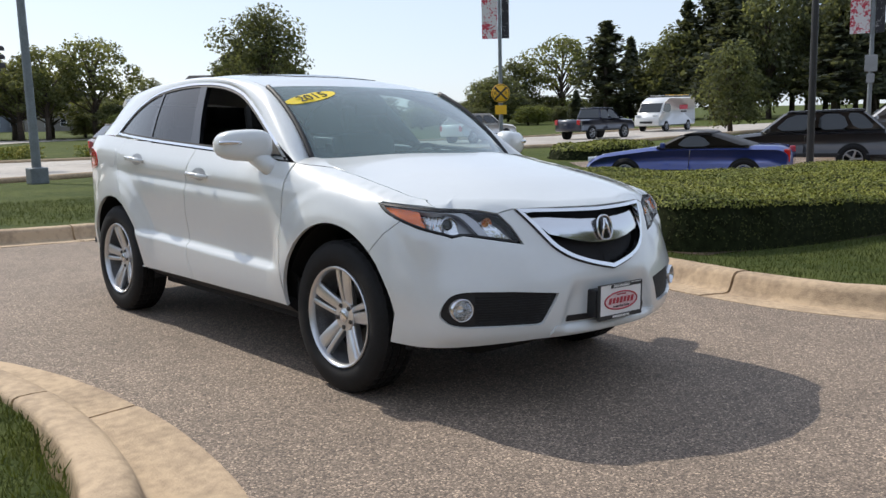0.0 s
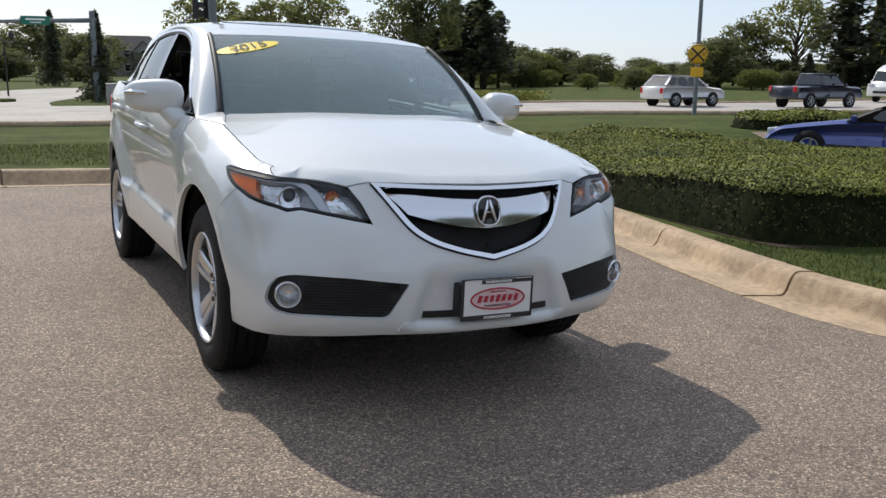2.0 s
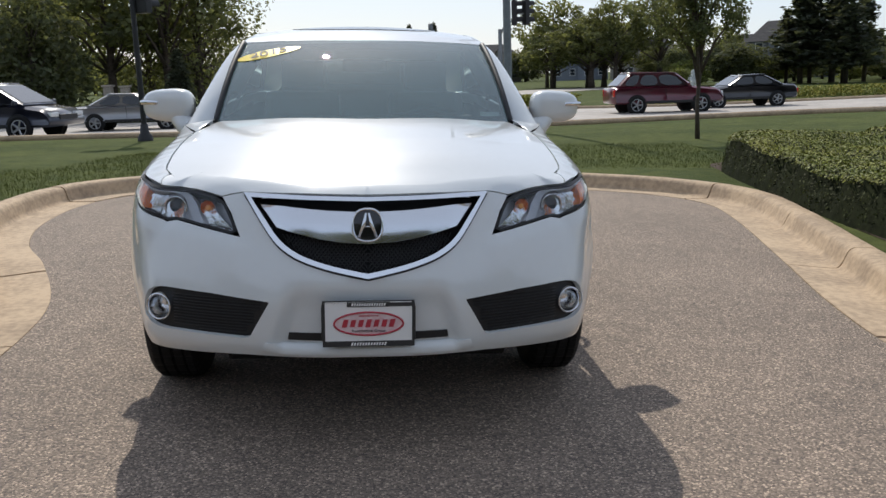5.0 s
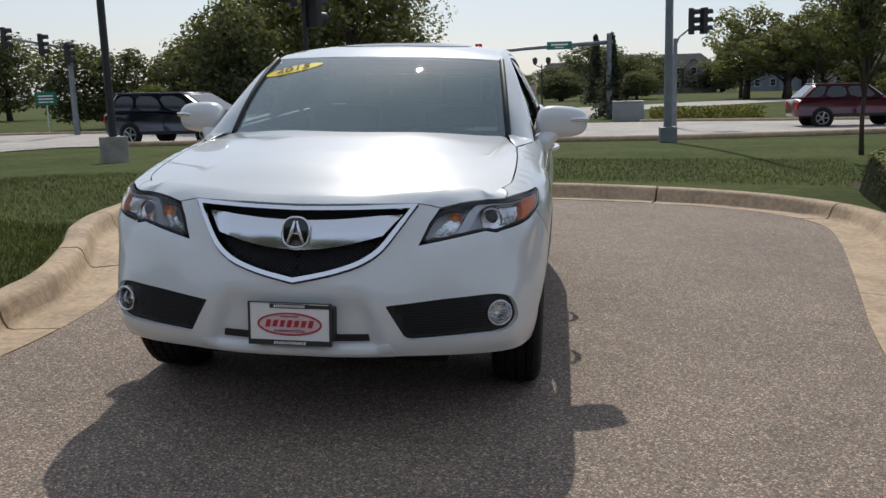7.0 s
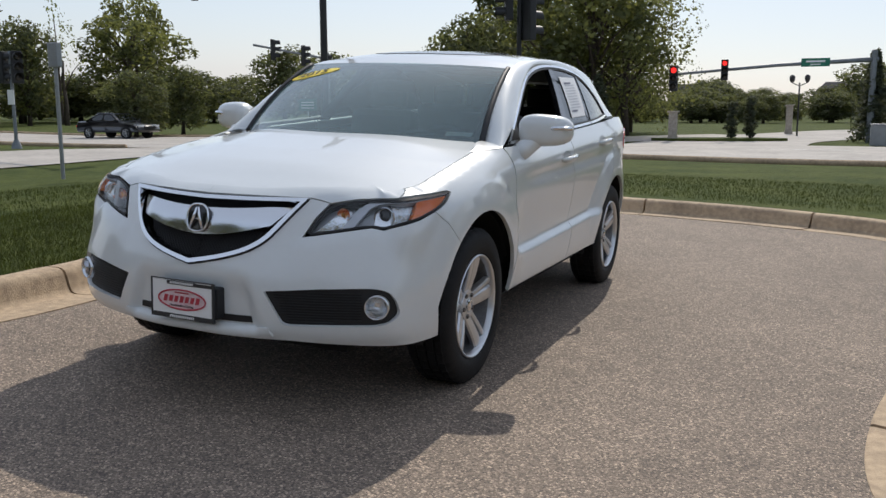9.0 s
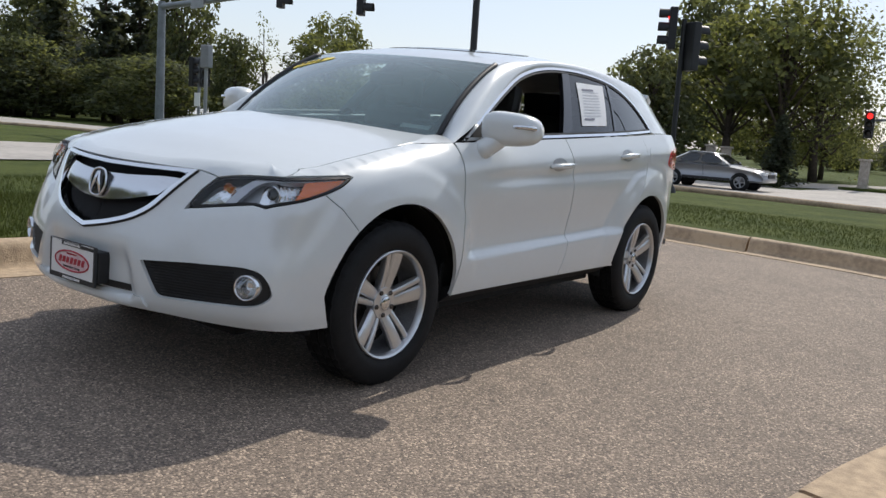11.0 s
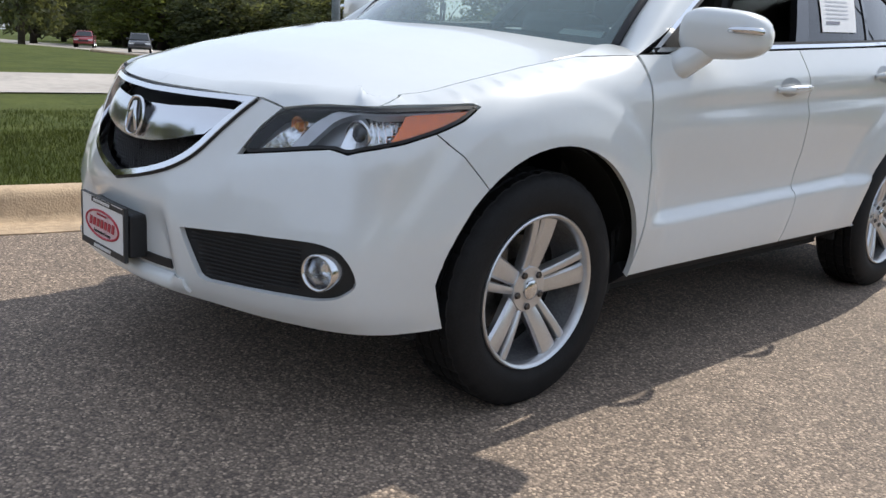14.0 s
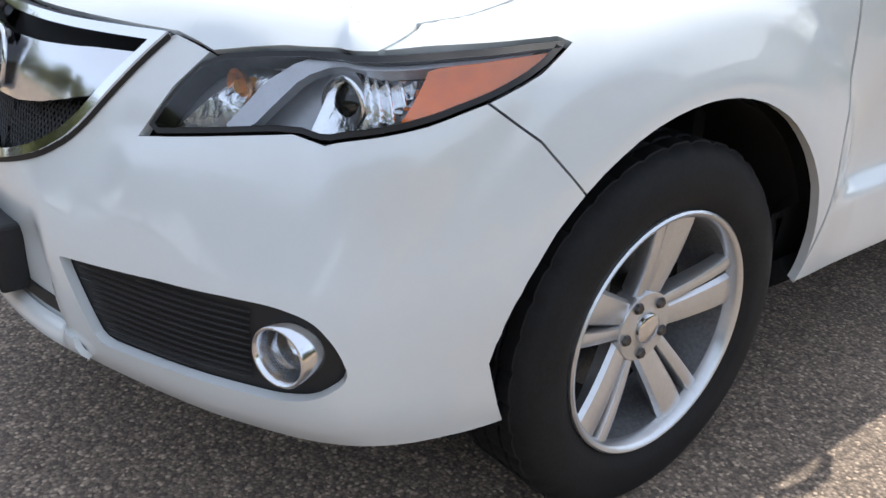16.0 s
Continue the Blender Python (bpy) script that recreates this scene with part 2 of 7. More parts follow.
def sheet(outline, place, step=0.03, holes=(), skirt=0.0, flip=False, edge=None):
    """A panel: a region of a two-dimensional field, meshed with its outline exact and laid into space by place(). skirt: depth of the returned edge."""
    loops = [resample(o, edge or step) for o in (outline, *holes)]
    low, high = loops[0].min(0), loops[0].max(0)
    gx, gy = np.meshgrid(np.arange(low[0] + step / 2, high[0], step), np.arange(low[1] + step / 2, high[1], step * 0.9))
    gx = gx + (np.arange(gx.shape[0])[:, None] % 2) * step / 2
    grid = np.stack([gx.ravel(), gy.ravel()], 1)
    keep = inside(grid, loops[0])
    for h in loops[1:]:
        keep &= ~inside(grid, h)
    grid = grid[keep]
    for h in loops:
        if len(grid):
            grid = grid[away(grid, h) > 0.45 * step]
    pts, lines, base = [], [], 0
    for h in loops:
        lines += [(base + i, base + (i + 1) % len(h)) for i in range(len(h))]
        pts += list(h)
        base += len(h)
    pts += list(grid)
    v, _, f, *_ = geometry.delaunay_2d_cdt([Vector(p) for p in pts], lines, [], 0, 1e-7)
    v = np.array([tuple(p) for p in v])
    f = np.array([t for t in f if len(t) == 3])
    c = v[f].mean(1)
    ok = inside(c, loops[0])
    for h in loops[1:]:
        ok &= ~inside(c, h)
    e1, e2 = v[f[:, 1]] - v[f[:, 0]], v[f[:, 2]] - v[f[:, 0]]
    thin = np.abs(e1[:, 0] * e2[:, 1] - e1[:, 1] * e2[:, 0]) < 2e-3 * np.maximum((e1**2).sum(1), (e2**2).sum(1))
    f = f[ok & ~thin]
    xyz = place(v)
    if flip:
        f = f[:, ::-1]
    verts, faces = [tuple(p) for p in xyz], [tuple(int(i) for i in t) for t in f]
    if skirt:
        n = np.zeros_like(xyz)
        fn = np.cross(xyz[f[:, 1]] - xyz[f[:, 0]], xyz[f[:, 2]] - xyz[f[:, 0]])
        for k in range(3):
            np.add.at(n, f[:, k], fn)
        n /= np.linalg.norm(n, axis=1)[:, None] + 1e-12
        count = {}
        for t in faces:
            for a, b in ((t[0], t[1]), (t[1], t[2]), (t[2], t[0])):
                count[(a, b)] = 1
        for a, b in [e for e in count if (e[1], e[0]) not in count]:
            k = len(verts)
            verts += [tuple(xyz[a]), tuple(xyz[b]), tuple(xyz[b] - n[b] * skirt), tuple(xyz[a] - n[a] * skirt)]
            faces.append((k + 1, k, k + 3, k + 2))
    return verts, faces


def mirrored(vf):
    """The same on the other side."""
    return [(-x, y, z) for x, y, z in vf[0]], [tuple(reversed(f)) for f in vf[1]]


def joined(*some):
    v, f = [], []
    for a, b in some:
        k = len(v)
        v += list(a)
        f += [tuple(i + k for i in t) for t in b]
    return v, f


def moved(vf, m):
    return [tuple(m @ Vector(p)) for p in vf[0]], vf[1]


def letters(text, size, mat, name, parent, at, label="", depth=0.002):
    """Words in the built-in font, as a mesh."""
    c = bpy.data.curves.new(name, "FONT")
    c.body, c.size, c.extrude, c.align_x, c.align_y = text, size, depth, "CENTER", "CENTER"
    ob = bpy.data.objects.new(name, c)
    me = bpy.data.meshes.new_from_object(ob)
    bpy.data.objects.remove(ob)
    bpy.data.curves.remove(c)
    me.materials.clear()
    me.materials.append(mat)
    made = new(name, me)
    made.parent, made.matrix_world = parent, at
    return tagged(made, label)


# ---- the car's form: plan line, flank and front profiles, hood, roof ----
def ramp(a, b, v):
    k = np.clip((np.asarray(v, float) - a) / (b - a), 0, 1)
    return k * k * (3 - 2 * k)


def spline(points, count=400):
    """A smooth line through a few points, as an array of evenly spaced places."""
    p = np.array(points, float)
    p = np.vstack([2 * p[0] - p[1], p, 2 * p[-1] - p[-2]])
    out = []
    for i in range(1, len(p) - 2):
        t = np.linspace(0, 1, 60, endpoint=False)[:, None]
        a, b, c, d = p[i - 1], p[i], p[i + 1], p[i + 2]
        out.append(0.5 * (2 * b + (c - a) * t + (2 * a - 5 * b + 4 * c - d) * t**2 + (3 * b - a - 3 * c + d) * t**3))
    out = np.vstack(out + [p[-2:-1]])
    s = np.r_[0, np.cumsum(np.linalg.norm(np.diff(out, axis=0), axis=1))]
    u = np.linspace(0, s[-1], count)
    return np.stack([np.interp(u, s, out[:, k]) for k in range(out.shape[1])], 1)


PLAN = spline([(-0.25, -0.935), (0, -0.955), (0.25, -0.935), (0.5, -0.86), (0.69, -0.775), (0.83, -0.67), (0.9, -0.5), (0.928, -0.3), (0.938, 0), (0.938, 0.6),
               (0.938, 1.5), (0.934, 2.3), (0.92, 2.8), (0.888, 3.1), (0.80, 3.38), (0.62, 3.55), (0.32, 3.63), (0, 3.65), (-0.3, 3.63)], 2000)
PLAN = np.vstack([[(0, -0.955)], PLAN[(PLAN[:, 0] > 0.002)], [(0, 3.65)]])
PLAN_Q = np.r_[0, np.cumsum(np.linalg.norm(np.diff(PLAN, axis=0), axis=1))]
_tan = np.gradient(PLAN, axis=0)
_tan[0] = [1, 0]
_tan[-1] = [-1, 0]
PLAN_N = np.stack([_tan[:, 1], -_tan[:, 0]], 1) / np.linalg.norm(_tan, axis=1)[:, None]


def q_near(x, y):
    """How far along the plan line its nearest place to (x, y) lies."""
    return float(PLAN_Q[np.argmin((PLAN[:, 0] - abs(x)) ** 2 + (PLAN[:, 1] - y) ** 2)])


def plan_at(q):
    b = np.stack([np.interp(q, PLAN_Q, PLAN[:, k]) for k in (0, 1)], -1)
    n = np.stack([np.interp(q, PLAN_Q, PLAN_N[:, k]) for k in (0, 1)], -1)
    return b, n / np.linalg.norm(n, axis=-1, keepdims=True)


def hood_z(x, y):
    """Height of the hood and the fender tops."""
    x = np.abs(x)
    yy = y - 0.405 * x**2
    c = np.interp(yy, [-1.1, -0.86, -0.8, -0.74, -0.6, -0.5, -0.3, 0.0, 0.3], [0.72, 0.885, 0.913, 0.937, 0.973, 0.995, 1.032, 1.074, 1.105])
    rise = np.interp(y, [-0.8, -0.5, -0.3, 0.0, 0.1, 0.3], [0.0, 0.012, 0.02, 0.03, 0.034, 0.036]) * np.exp(-((x / 0.62) ** 4))
    dome = rise + 0.016 * np.exp(-((x / 0.5) ** 4)) * ramp(-0.75, -0.45, y)
    return c + dome - 0.003 * ramp(0.5, 0.8, x)


def side_z(y):
    """Height of the chrome belt line."""
    return 1.092 + 0.052 * (np.asarray(y, float) - 0.44)


FRONT = np.array([(0.2, -0.12), (0.28, -0.075), (0.33, -0.02), (0.38, 0.0), (0.46, 0.004), (0.54, 0.002), (0.60, -0.012), (0.66, -0.034), (0.75, -0.075),
                  (0.81, -0.098), (0.88, -0.135), (0.93, -0.17), (1.0, -0.22)])
FLANK = np.array([(0.2, -0.09), (0.29, -0.05), (0.35, -0.022), (0.42, -0.012), (0.5, -0.008), (0.6, -0.008), (0.7, -0.004), (0.82, 0.0), (0.92, 0.0),
                  (0.98, -0.002), (1.02, -0.016), (1.08, -0.048), (1.16, -0.09), (1.25, -0.13)])
FENDER = np.array([(0.2, -0.08), (0.3, -0.03), (0.38, -0.012), (0.5, -0.006), (0.62, -0.004), (0.74, -0.004), (0.84, -0.006), (0.92, -0.012), (0.98, -0.02),
                   (1.05, -0.034), (1.15, -0.07)])
REAR = np.array([(0.2, -0.16), (0.3, -0.06), (0.4, -0.01), (0.55, 0.0), (0.7, -0.015), (0.78, -0.05), (1.0, -0.075), (1.15, -0.13), (1.25, -0.17)])


def smooth_lookup(table, z):
    z = np.asarray(z, float)
    return sum(np.interp(z + d, table[:, 0], table[:, 1]) for d in (-0.03, -0.018, -0.006, 0.006, 0.018, 0.03)) / 6


def skin_raw(q, z):
    """Offset of the outer skin from the plan line, outwards."""
    b, n = plan_at(q)
    y = b[..., 1]
    front = ramp(0.12, 0.8, -n[..., 1])
    rear = ramp(0.2, 0.85, n[..., 1])
    fend = 1 - ramp(-0.1, 0.75, y)
    zz = z - ramp(0.7, 1.05, z) * (side_z(y) - 1.10)
    side = smooth_lookup(FLANK, zz) * (1 - fend) + smooth_lookup(FENDER, z) * fend
    off = side * (1 - front) * (1 - rear) + smooth_lookup(FRONT, z) * front + smooth_lookup(REAR, z) * rear
    # the ledge low on the doors
    zc = 0.545 + 0.045 * (y - 0.45) / 1.6
    doors = ramp(0.44, 0.62, y) * (1 - ramp(2.12, 2.36, y))
    off = off - doors * 0.03 * ramp(-0.028, 0.012, z - zc) * (1 - ramp(0.03, 0.34, z - zc))
    # the line under the handles
    zs = 0.955 + 0.06 * (y - 0.45) / 1.9
    dent = ramp(0.42, 0.9, y) * (1 - ramp(2.2, 2.9, y))
    off = off - dent * 0.012 * np.exp(-(((z - zs + 0.045) / 0.035) ** 2))
    # the ledge under the headlamps
    zl = np.interp(q, [0.4, 0.495, 0.66, 0.79, 0.86, 1.03, 1.2], [0.73, 0.742, 0.766, 0.782, 0.774, 0.816, 0.87])
    off = off + 0.011 * ramp(0.42, 0.52, q) * (1 - ramp(1.0, 1.16, q)) * (1 - ramp(-0.014, 0.006, z - zl)) * ramp(-0.17, -0.02, z - zl)
    # the hollow between the fog lamp pockets, under the grille
    edge_x = 0.342 - 0.28 * (z - 0.40)
    off = off - 0.03 * (1 - ramp(edge_x - 0.045, edge_x, np.abs(b[..., 0]))) * ramp(0.355, 0.388, z) * (1 - ramp(0.50, 0.615, z)) * front
    # flares round the wheels
    for yc, amount in ((0.0, 0.016), (2.645, 0.02)):
        r = np.hypot(y - yc, z - 0.37)
        off = off + amount * np.exp(-(((r - 0.46) / 0.09) ** 2)) * ramp(0.25, 0.6, z) * (1 - front) * (1 - rear)
        off = off + 0.010 * (1 - ramp(0.575, 0.635, r)) * ramp(0.38, 0.62, z) * (1 - front) * (1 - rear)
    return off


def skin_top(q):
    """Height at which the skin has rolled over into the hood, and the roll's radius there."""
    b, n = plan_at(q)
    r = 0.03 + 0.087 * ramp(0.6, 1.1, q)
    z = np.full(np.shape(q), 0.93)
    for _ in range(14):
        p = b + n * (skin_raw(q, z) - r)[..., None]
        z = hood_z(p[..., 0], p[..., 1])
    return z, r


def skin(q, z, roll=True):
    """A place on the outer skin, for x > 0."""
    q, z = np.broadcast_arrays(np.asarray(q, float), np.asarray(z, float))
    b, n = plan_at(q)
    off = skin_raw(q, z)
    if roll:
        zt, r = skin_top(q)
        up = np.clip((z - (zt - r)) / r, 0, 1)
        hood = 1 - ramp(0.2, 0.55, b[..., 1])
        off = off - hood * r * (1 - np.sqrt(np.clip(1 - up * up, 0, 1)))
    p = b + n * off[..., None]
    return np.concatenate([p, z[..., None]], -1)


def glass_x(y, z):
    """Half width of the glasshouse."""
    y, z = np.asarray(y, float), np.asarray(z, float)
    foot = 0.872 - 0.16 * ramp(1.9, 3.5, y) ** 1.3 - 0.035 * (1 - ramp(0.1, 0.9, y))
    h = z - side_z(y)
    return foot - 0.44 * h - 0.32 * np.clip(h, 0, None) ** 2


def roof_z(x, y):
    c = np.interp(y, [0.6, 0.93, 1.15, 1.4, 1.8, 2.2, 2.6, 3.0, 3.4, 3.6], [1.385, 1.517, 1.57, 1.606, 1.630, 1.626, 1.604, 1.563, 1.505, 1.465])
    return c - 0.13 * np.abs(x) ** 2.2 * ramp(0.6, 1.6, y) - 0.10 * (1 - ramp(0.6, 1.6, y)) * np.abs(x) ** 2


def shield(x, k):
    """The windshield: k 0 at the cowl, 1 at the roof."""
    x = np.abs(x)
    y0, z0 = 0.075 + 0.72 * x**2, 1.103 - 0.033 * x**2
    y1 = 0.93 + 0.30 * x**2
    z1 = roof_z(x, y1)
    bow = 0.035 * 4 * k * (1 - k)
    return np.stack([x, y0 + (y1 - y0) * k - bow * 0.45, z0 + (z1 - z0) * k + bow], -1)
# ---- end of the form ----


# ---- the white car ----
car = thing("suv", "pearl white compact SUV with chrome grille parked on the asphalt", "car")


def Q(y):
    return q_near(0.938, y)


def skin_off(uv, d):
    """Places on the skin, d metres outside it."""
    q, z = uv[:, 0], uv[:, 1]
    p, e = skin(q, z), 0.004
    n = np.cross(skin(q + e, z) - skin(np.maximum(q - e, 0), z), skin(q, z + e) - skin(q, z - e))
    n /= np.linalg.norm(n, axis=1)[:, None] + 1e-12
    return p + n * (d[:, None] if np.ndim(d) else d)


def on_skin(d=0.0):
    return lambda uv: skin_off(uv, d)


def both(name, vf, mat, parent, label=""):
    """A part and its mirror image, two objects."""
    return part(name, vf, mat, parent, label), part(name, mirrored(vf), mat, parent, label)


def arch(yc, zc, r, a0, a1, count=26):
    a = np.radians(np.linspace(a0, a1, count))
    return [(Q(yc + r * math.cos(t)), zc + r * math.sin(t)) for t in a]


def zt(q):
    return float(skin_top(np.array(float(q)))[0])


FRONT_ARCH, REAR_ARCH = (-0.012, 0.370, 0.447), (2.645, 0.375, 0.43)
LAMP_LOW = [(1.205, 0.891), (1.115, 0.857), (1.028, 0.829), (0.925, 0.803), (0.857, 0.786), (0.79, 0.796), (0.66, 0.778), (0.495, 0.753)]
LAMP_IN = [(0.545, 0.83), (0.60, 0.884)]
LAMP_TOP = [(0.745, 0.904), (0.9, 0.908), (1.02, 0.917), (1.25, 0.934)]
LAMP_TIP = (1.268, 0.927)
GRILLE = [tuple(p) for p in rounded([(0, 0.62), (0.14, 0.648), (0.26, 0.683), (0.342, 0.728), (0.42, 0.812), (0.475, 0.87), (0.505, 0.899)], 2, False)]

# front bumper
low = [(0, 0.335), (0.45, 0.33), (0.8, 0.312), (1.02, 0.303)]
line = low + [(Q(-0.392), 0.306), (Q(-0.415), 0.35), (Q(-0.434), 0.40)] + arch(*FRONT_ARCH, 170, 131, 18) + [(1.196, 0.798)] + LAMP_LOW[1:] + LAMP_IN + [(0.601, 0.886), (0.56, 0.8945), (0.515, 0.902)] + GRILLE[::-1]
line = grow(line, -0.002)
line[line[:, 0] < 0.004, 0] = 0
ROUND_END = rounded([(0.72, 0.405), (0.80, 0.405), (0.862, 0.416), (0.915, 0.452), (0.895, 0.507), (0.86, 0.548), (0.80, 0.562), (0.72, 0.561)], 2, False)
POCKET = np.vstack([[(0.353, 0.535), (0.362, 0.519), (0.425, 0.413), (0.437, 0.404), (0.457, 0.400), (0.58, 0.403)], ROUND_END, [(0.58, 0.556), (0.40, 0.541), (0.360, 0.5375)]])
half = sheet(line, on_skin(), 0.024, [POCKET], 0.018)
part("front_bumper", joined(half, mirrored(half)), PAINT, car)
valance = sheet([(0, 0.265), (0.6, 0.268), (0.85, 0.3), (0.85, 0.316), (0.6, 0.326), (0, 0.341)], lambda uv: skin_off(uv, -0.03 - 1.6 * (0.34 - uv[:, 1])), 0.03)
part("valance", joined(valance, mirrored(valance)), BLACK_PLASTIC, car)
slot = sheet([(0, 0.396), (0.295, 0.398), (0.290, 0.424), (0, 0.425)], on_skin(0.005), 0.02, skirt=0.01)
part("lower_slot", joined(slot, mirrored(slot)), BLACK_PLASTIC, car)
lip = sheet([(0, 0.352), (0.39, 0.352), (0.37, 0.390), (0, 0.390)], lambda uv: skin_off(uv, 0.016 - 0.4 * np.abs(uv[:, 1] - 0.371)), 0.02, skirt=0.012)
part("bumper_lip", joined(lip, mirrored(lip)), PAINT, car)

# fog lamps in their pockets
for side in (1, -1):
    flip = (lambda vf: vf) if side > 0 else mirrored
    pocket = part("fog_pocket", flip(sheet(grow(POCKET, 0.006), on_skin(-0.02), 0.03, [[(0.812 + 0.044 * math.cos(t), 0.485 + 0.044 * math.sin(t)) for t in np.linspace(0, 2 * np.pi, 28, endpoint=False)]])), BLACK_PLASTIC, car)
    for k in range(13):
        z = 0.416 + 0.0112 * k
        run = [(q, z) for q in np.linspace(0.39, 0.75, 14) if inside(np.array([(q, z)]), grow(POCKET, -0.012))[0]]
        if len(run) > 3:
            part("slat", flip(tube(skin_off(np.array(run), -0.014), 0.0022, 5)), BLACK_PLASTIC, pocket)
    at = skin_off(np.array([(0.812, 0.485)]), -0.012)[0]
    turn = Matrix.Translation((at[0] * side, at[1], at[2])) @ Euler((0, 0, side * 0.35)).to_matrix().to_4x4() @ Euler((0, 0, -math.pi / 2)).to_matrix().to_4x4()
    ring = part("fog_lamp", moved(lathe([(-0.034, 0.033), (-0.018, 0.035), (0.010, 0.042), (0.019, 0.045), (0.0205, 0.0475), (0.017, 0.0505), (-0.04, 0.052)], 40), turn), SATIN, car,
                "round fog lamp with a satin chrome ring")
    part("reflector", moved(lathe([(-0.020, 0.035), (-0.032, 0.029), (-0.042, 0.016), (-0.044, 0.002)], 30), turn), MIRROR_CHROME, ring)
    part("lens", moved(lathe([(-0.017, 0.0352), (-0.013, 0.03), (-0.009, 0.015), (-0.008, 0.001)], 30), turn), LENS_GLASS, ring)
    bulb = rod(turn @ Vector((-0.042, 0, 0)), turn @ Vector((-0.026, 0, 0)), 0.008, 0.006)
    part("bulb_shield", bulb, CHROME, ring)

# grille
ring_out = [(0, 0.62)] + GRILLE[1:] + [(0.512, 0.899), (0.25, 0.894), (0, 0.890)]
ring_in = [tuple(p) for p in rounded([(0, 0.637), (0.136, 0.663), (0.25, 0.697), (0.330, 0.742), (0.405, 0.822), (0.457, 0.870), (0.470, 0.884)], 2, False)] + [(0.25, 0.880), (0, 0.876)]
half = sheet(ring_out + ring_in[::-1], lambda uv: skin_off(uv, 0.012), 0.012, skirt=0.03)
surround = part("grille_surround", joined(half, mirrored(half)), CHROME, car, "bright chrome grille surround")
# black strip stands in for the shaded gap round the surround
gap_line = grow(ring_out + [(-0.05, 0.896), (-0.05, 0.62)], 0.006)
gap_line = np.array([(max(0.0, a), b) for a, b in gap_line])[:-2]
gap = sheet(np.vstack([gap_line, ring_out[::-1]]), lambda uv: skin_off(uv, 0.0015), 0.02)
part("grille_gap_shade", joined(gap, mirrored(gap)), BLACK_PLASTIC, car)
back = sheet([(0, 0.63), (0.14, 0.66), (0.26, 0.695), (0.34, 0.745), (0.42, 0.825), (0.48, 0.885), (0.48, 0.897), (0, 0.895)], on_skin(-0.05), 0.05)
part("grille_back", joined(back, mirrored(back)), LINER, car)
mesh_half = []
for k in range(26):
    q0 = 0.0 + k * 0.016
    for way in (1, -1):
        run = [(q0 + way * (z - 0.7) * 0.9, z) for z in np.linspace(0.64, 0.775, 10)]
        run = [p for p in run if p[0] > -0.01 and inside(np.array([p]), np.array(ring_in + [(-0.02, 0.881), (-0.02, 0.643)]))[0]]
        if len(run) > 2:
            mesh_half.append(tube(skin_off(np.array([(max(0, a), b) for a, b in run]), -0.036), 0.0026, 4))
mesh_half = joined(*mesh_half)
part("grille_mesh", joined(mesh_half, mirrored(mesh_half)), BLACK_PLASTIC, car)
bar_line = [(0, 0.738), (0.1, 0.743), (0.2, 0.757), (0.30, 0.777), (0.352, 0.790), (0.40, 0.835), (0.446, 0.874), (0.3, 0.857), (0.15, 0.847), (0, 0.842)]


def bar_place(uv):
    mid = 0.803 + 0.09 * uv[:, 0] ** 2
    return skin_off(uv, 0.008 - 2.2 * (uv[:, 1] - mid - 0.01) ** 2 - 0.03 * ramp(0.3, 0.47, uv[:, 0]))


half = sheet(bar_line, bar_place, 0.015, skirt=0.02)
part("grille_bar", joined(half, mirrored(half)), SATIN, car, "broad polished grille bar")
bm = bmesh.new()
turn = Matrix.Translation((0, -0.877, 0.803)) @ Euler((radians(78), 0, 0)).to_matrix().to_4x4()
oval = [(0.052 * math.copysign(abs(math.cos(t)) ** 0.8, math.cos(t)), 0.057 * math.copysign(abs(math.sin(t)) ** 0.8, math.sin(t))) for t in np.linspace(0, 2 * np.pi, 40, endpoint=False)]
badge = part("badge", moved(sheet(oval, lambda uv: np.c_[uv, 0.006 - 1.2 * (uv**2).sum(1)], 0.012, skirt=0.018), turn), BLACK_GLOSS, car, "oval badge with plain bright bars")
part("badge_ring", moved(tube([(*p, 0.004) for p in oval], 0.0045, 8, True), turn), CHROME, badge)
for s in (1, -1):
    part("badge_bar", moved(tube([(s * 0.005, 0.043, 0.008), (s * 0.013, 0.006, 0.010), (s * 0.031, -0.043, 0.006)], [0.005, 0.007, 0.0055], 8), turn), CHROME, badge)
part("badge_bar", moved(tube([(-0.013, -0.005, 0.006), (0.013, -0.005, 0.006)], 0.003, 8), turn), CHROME, badge)

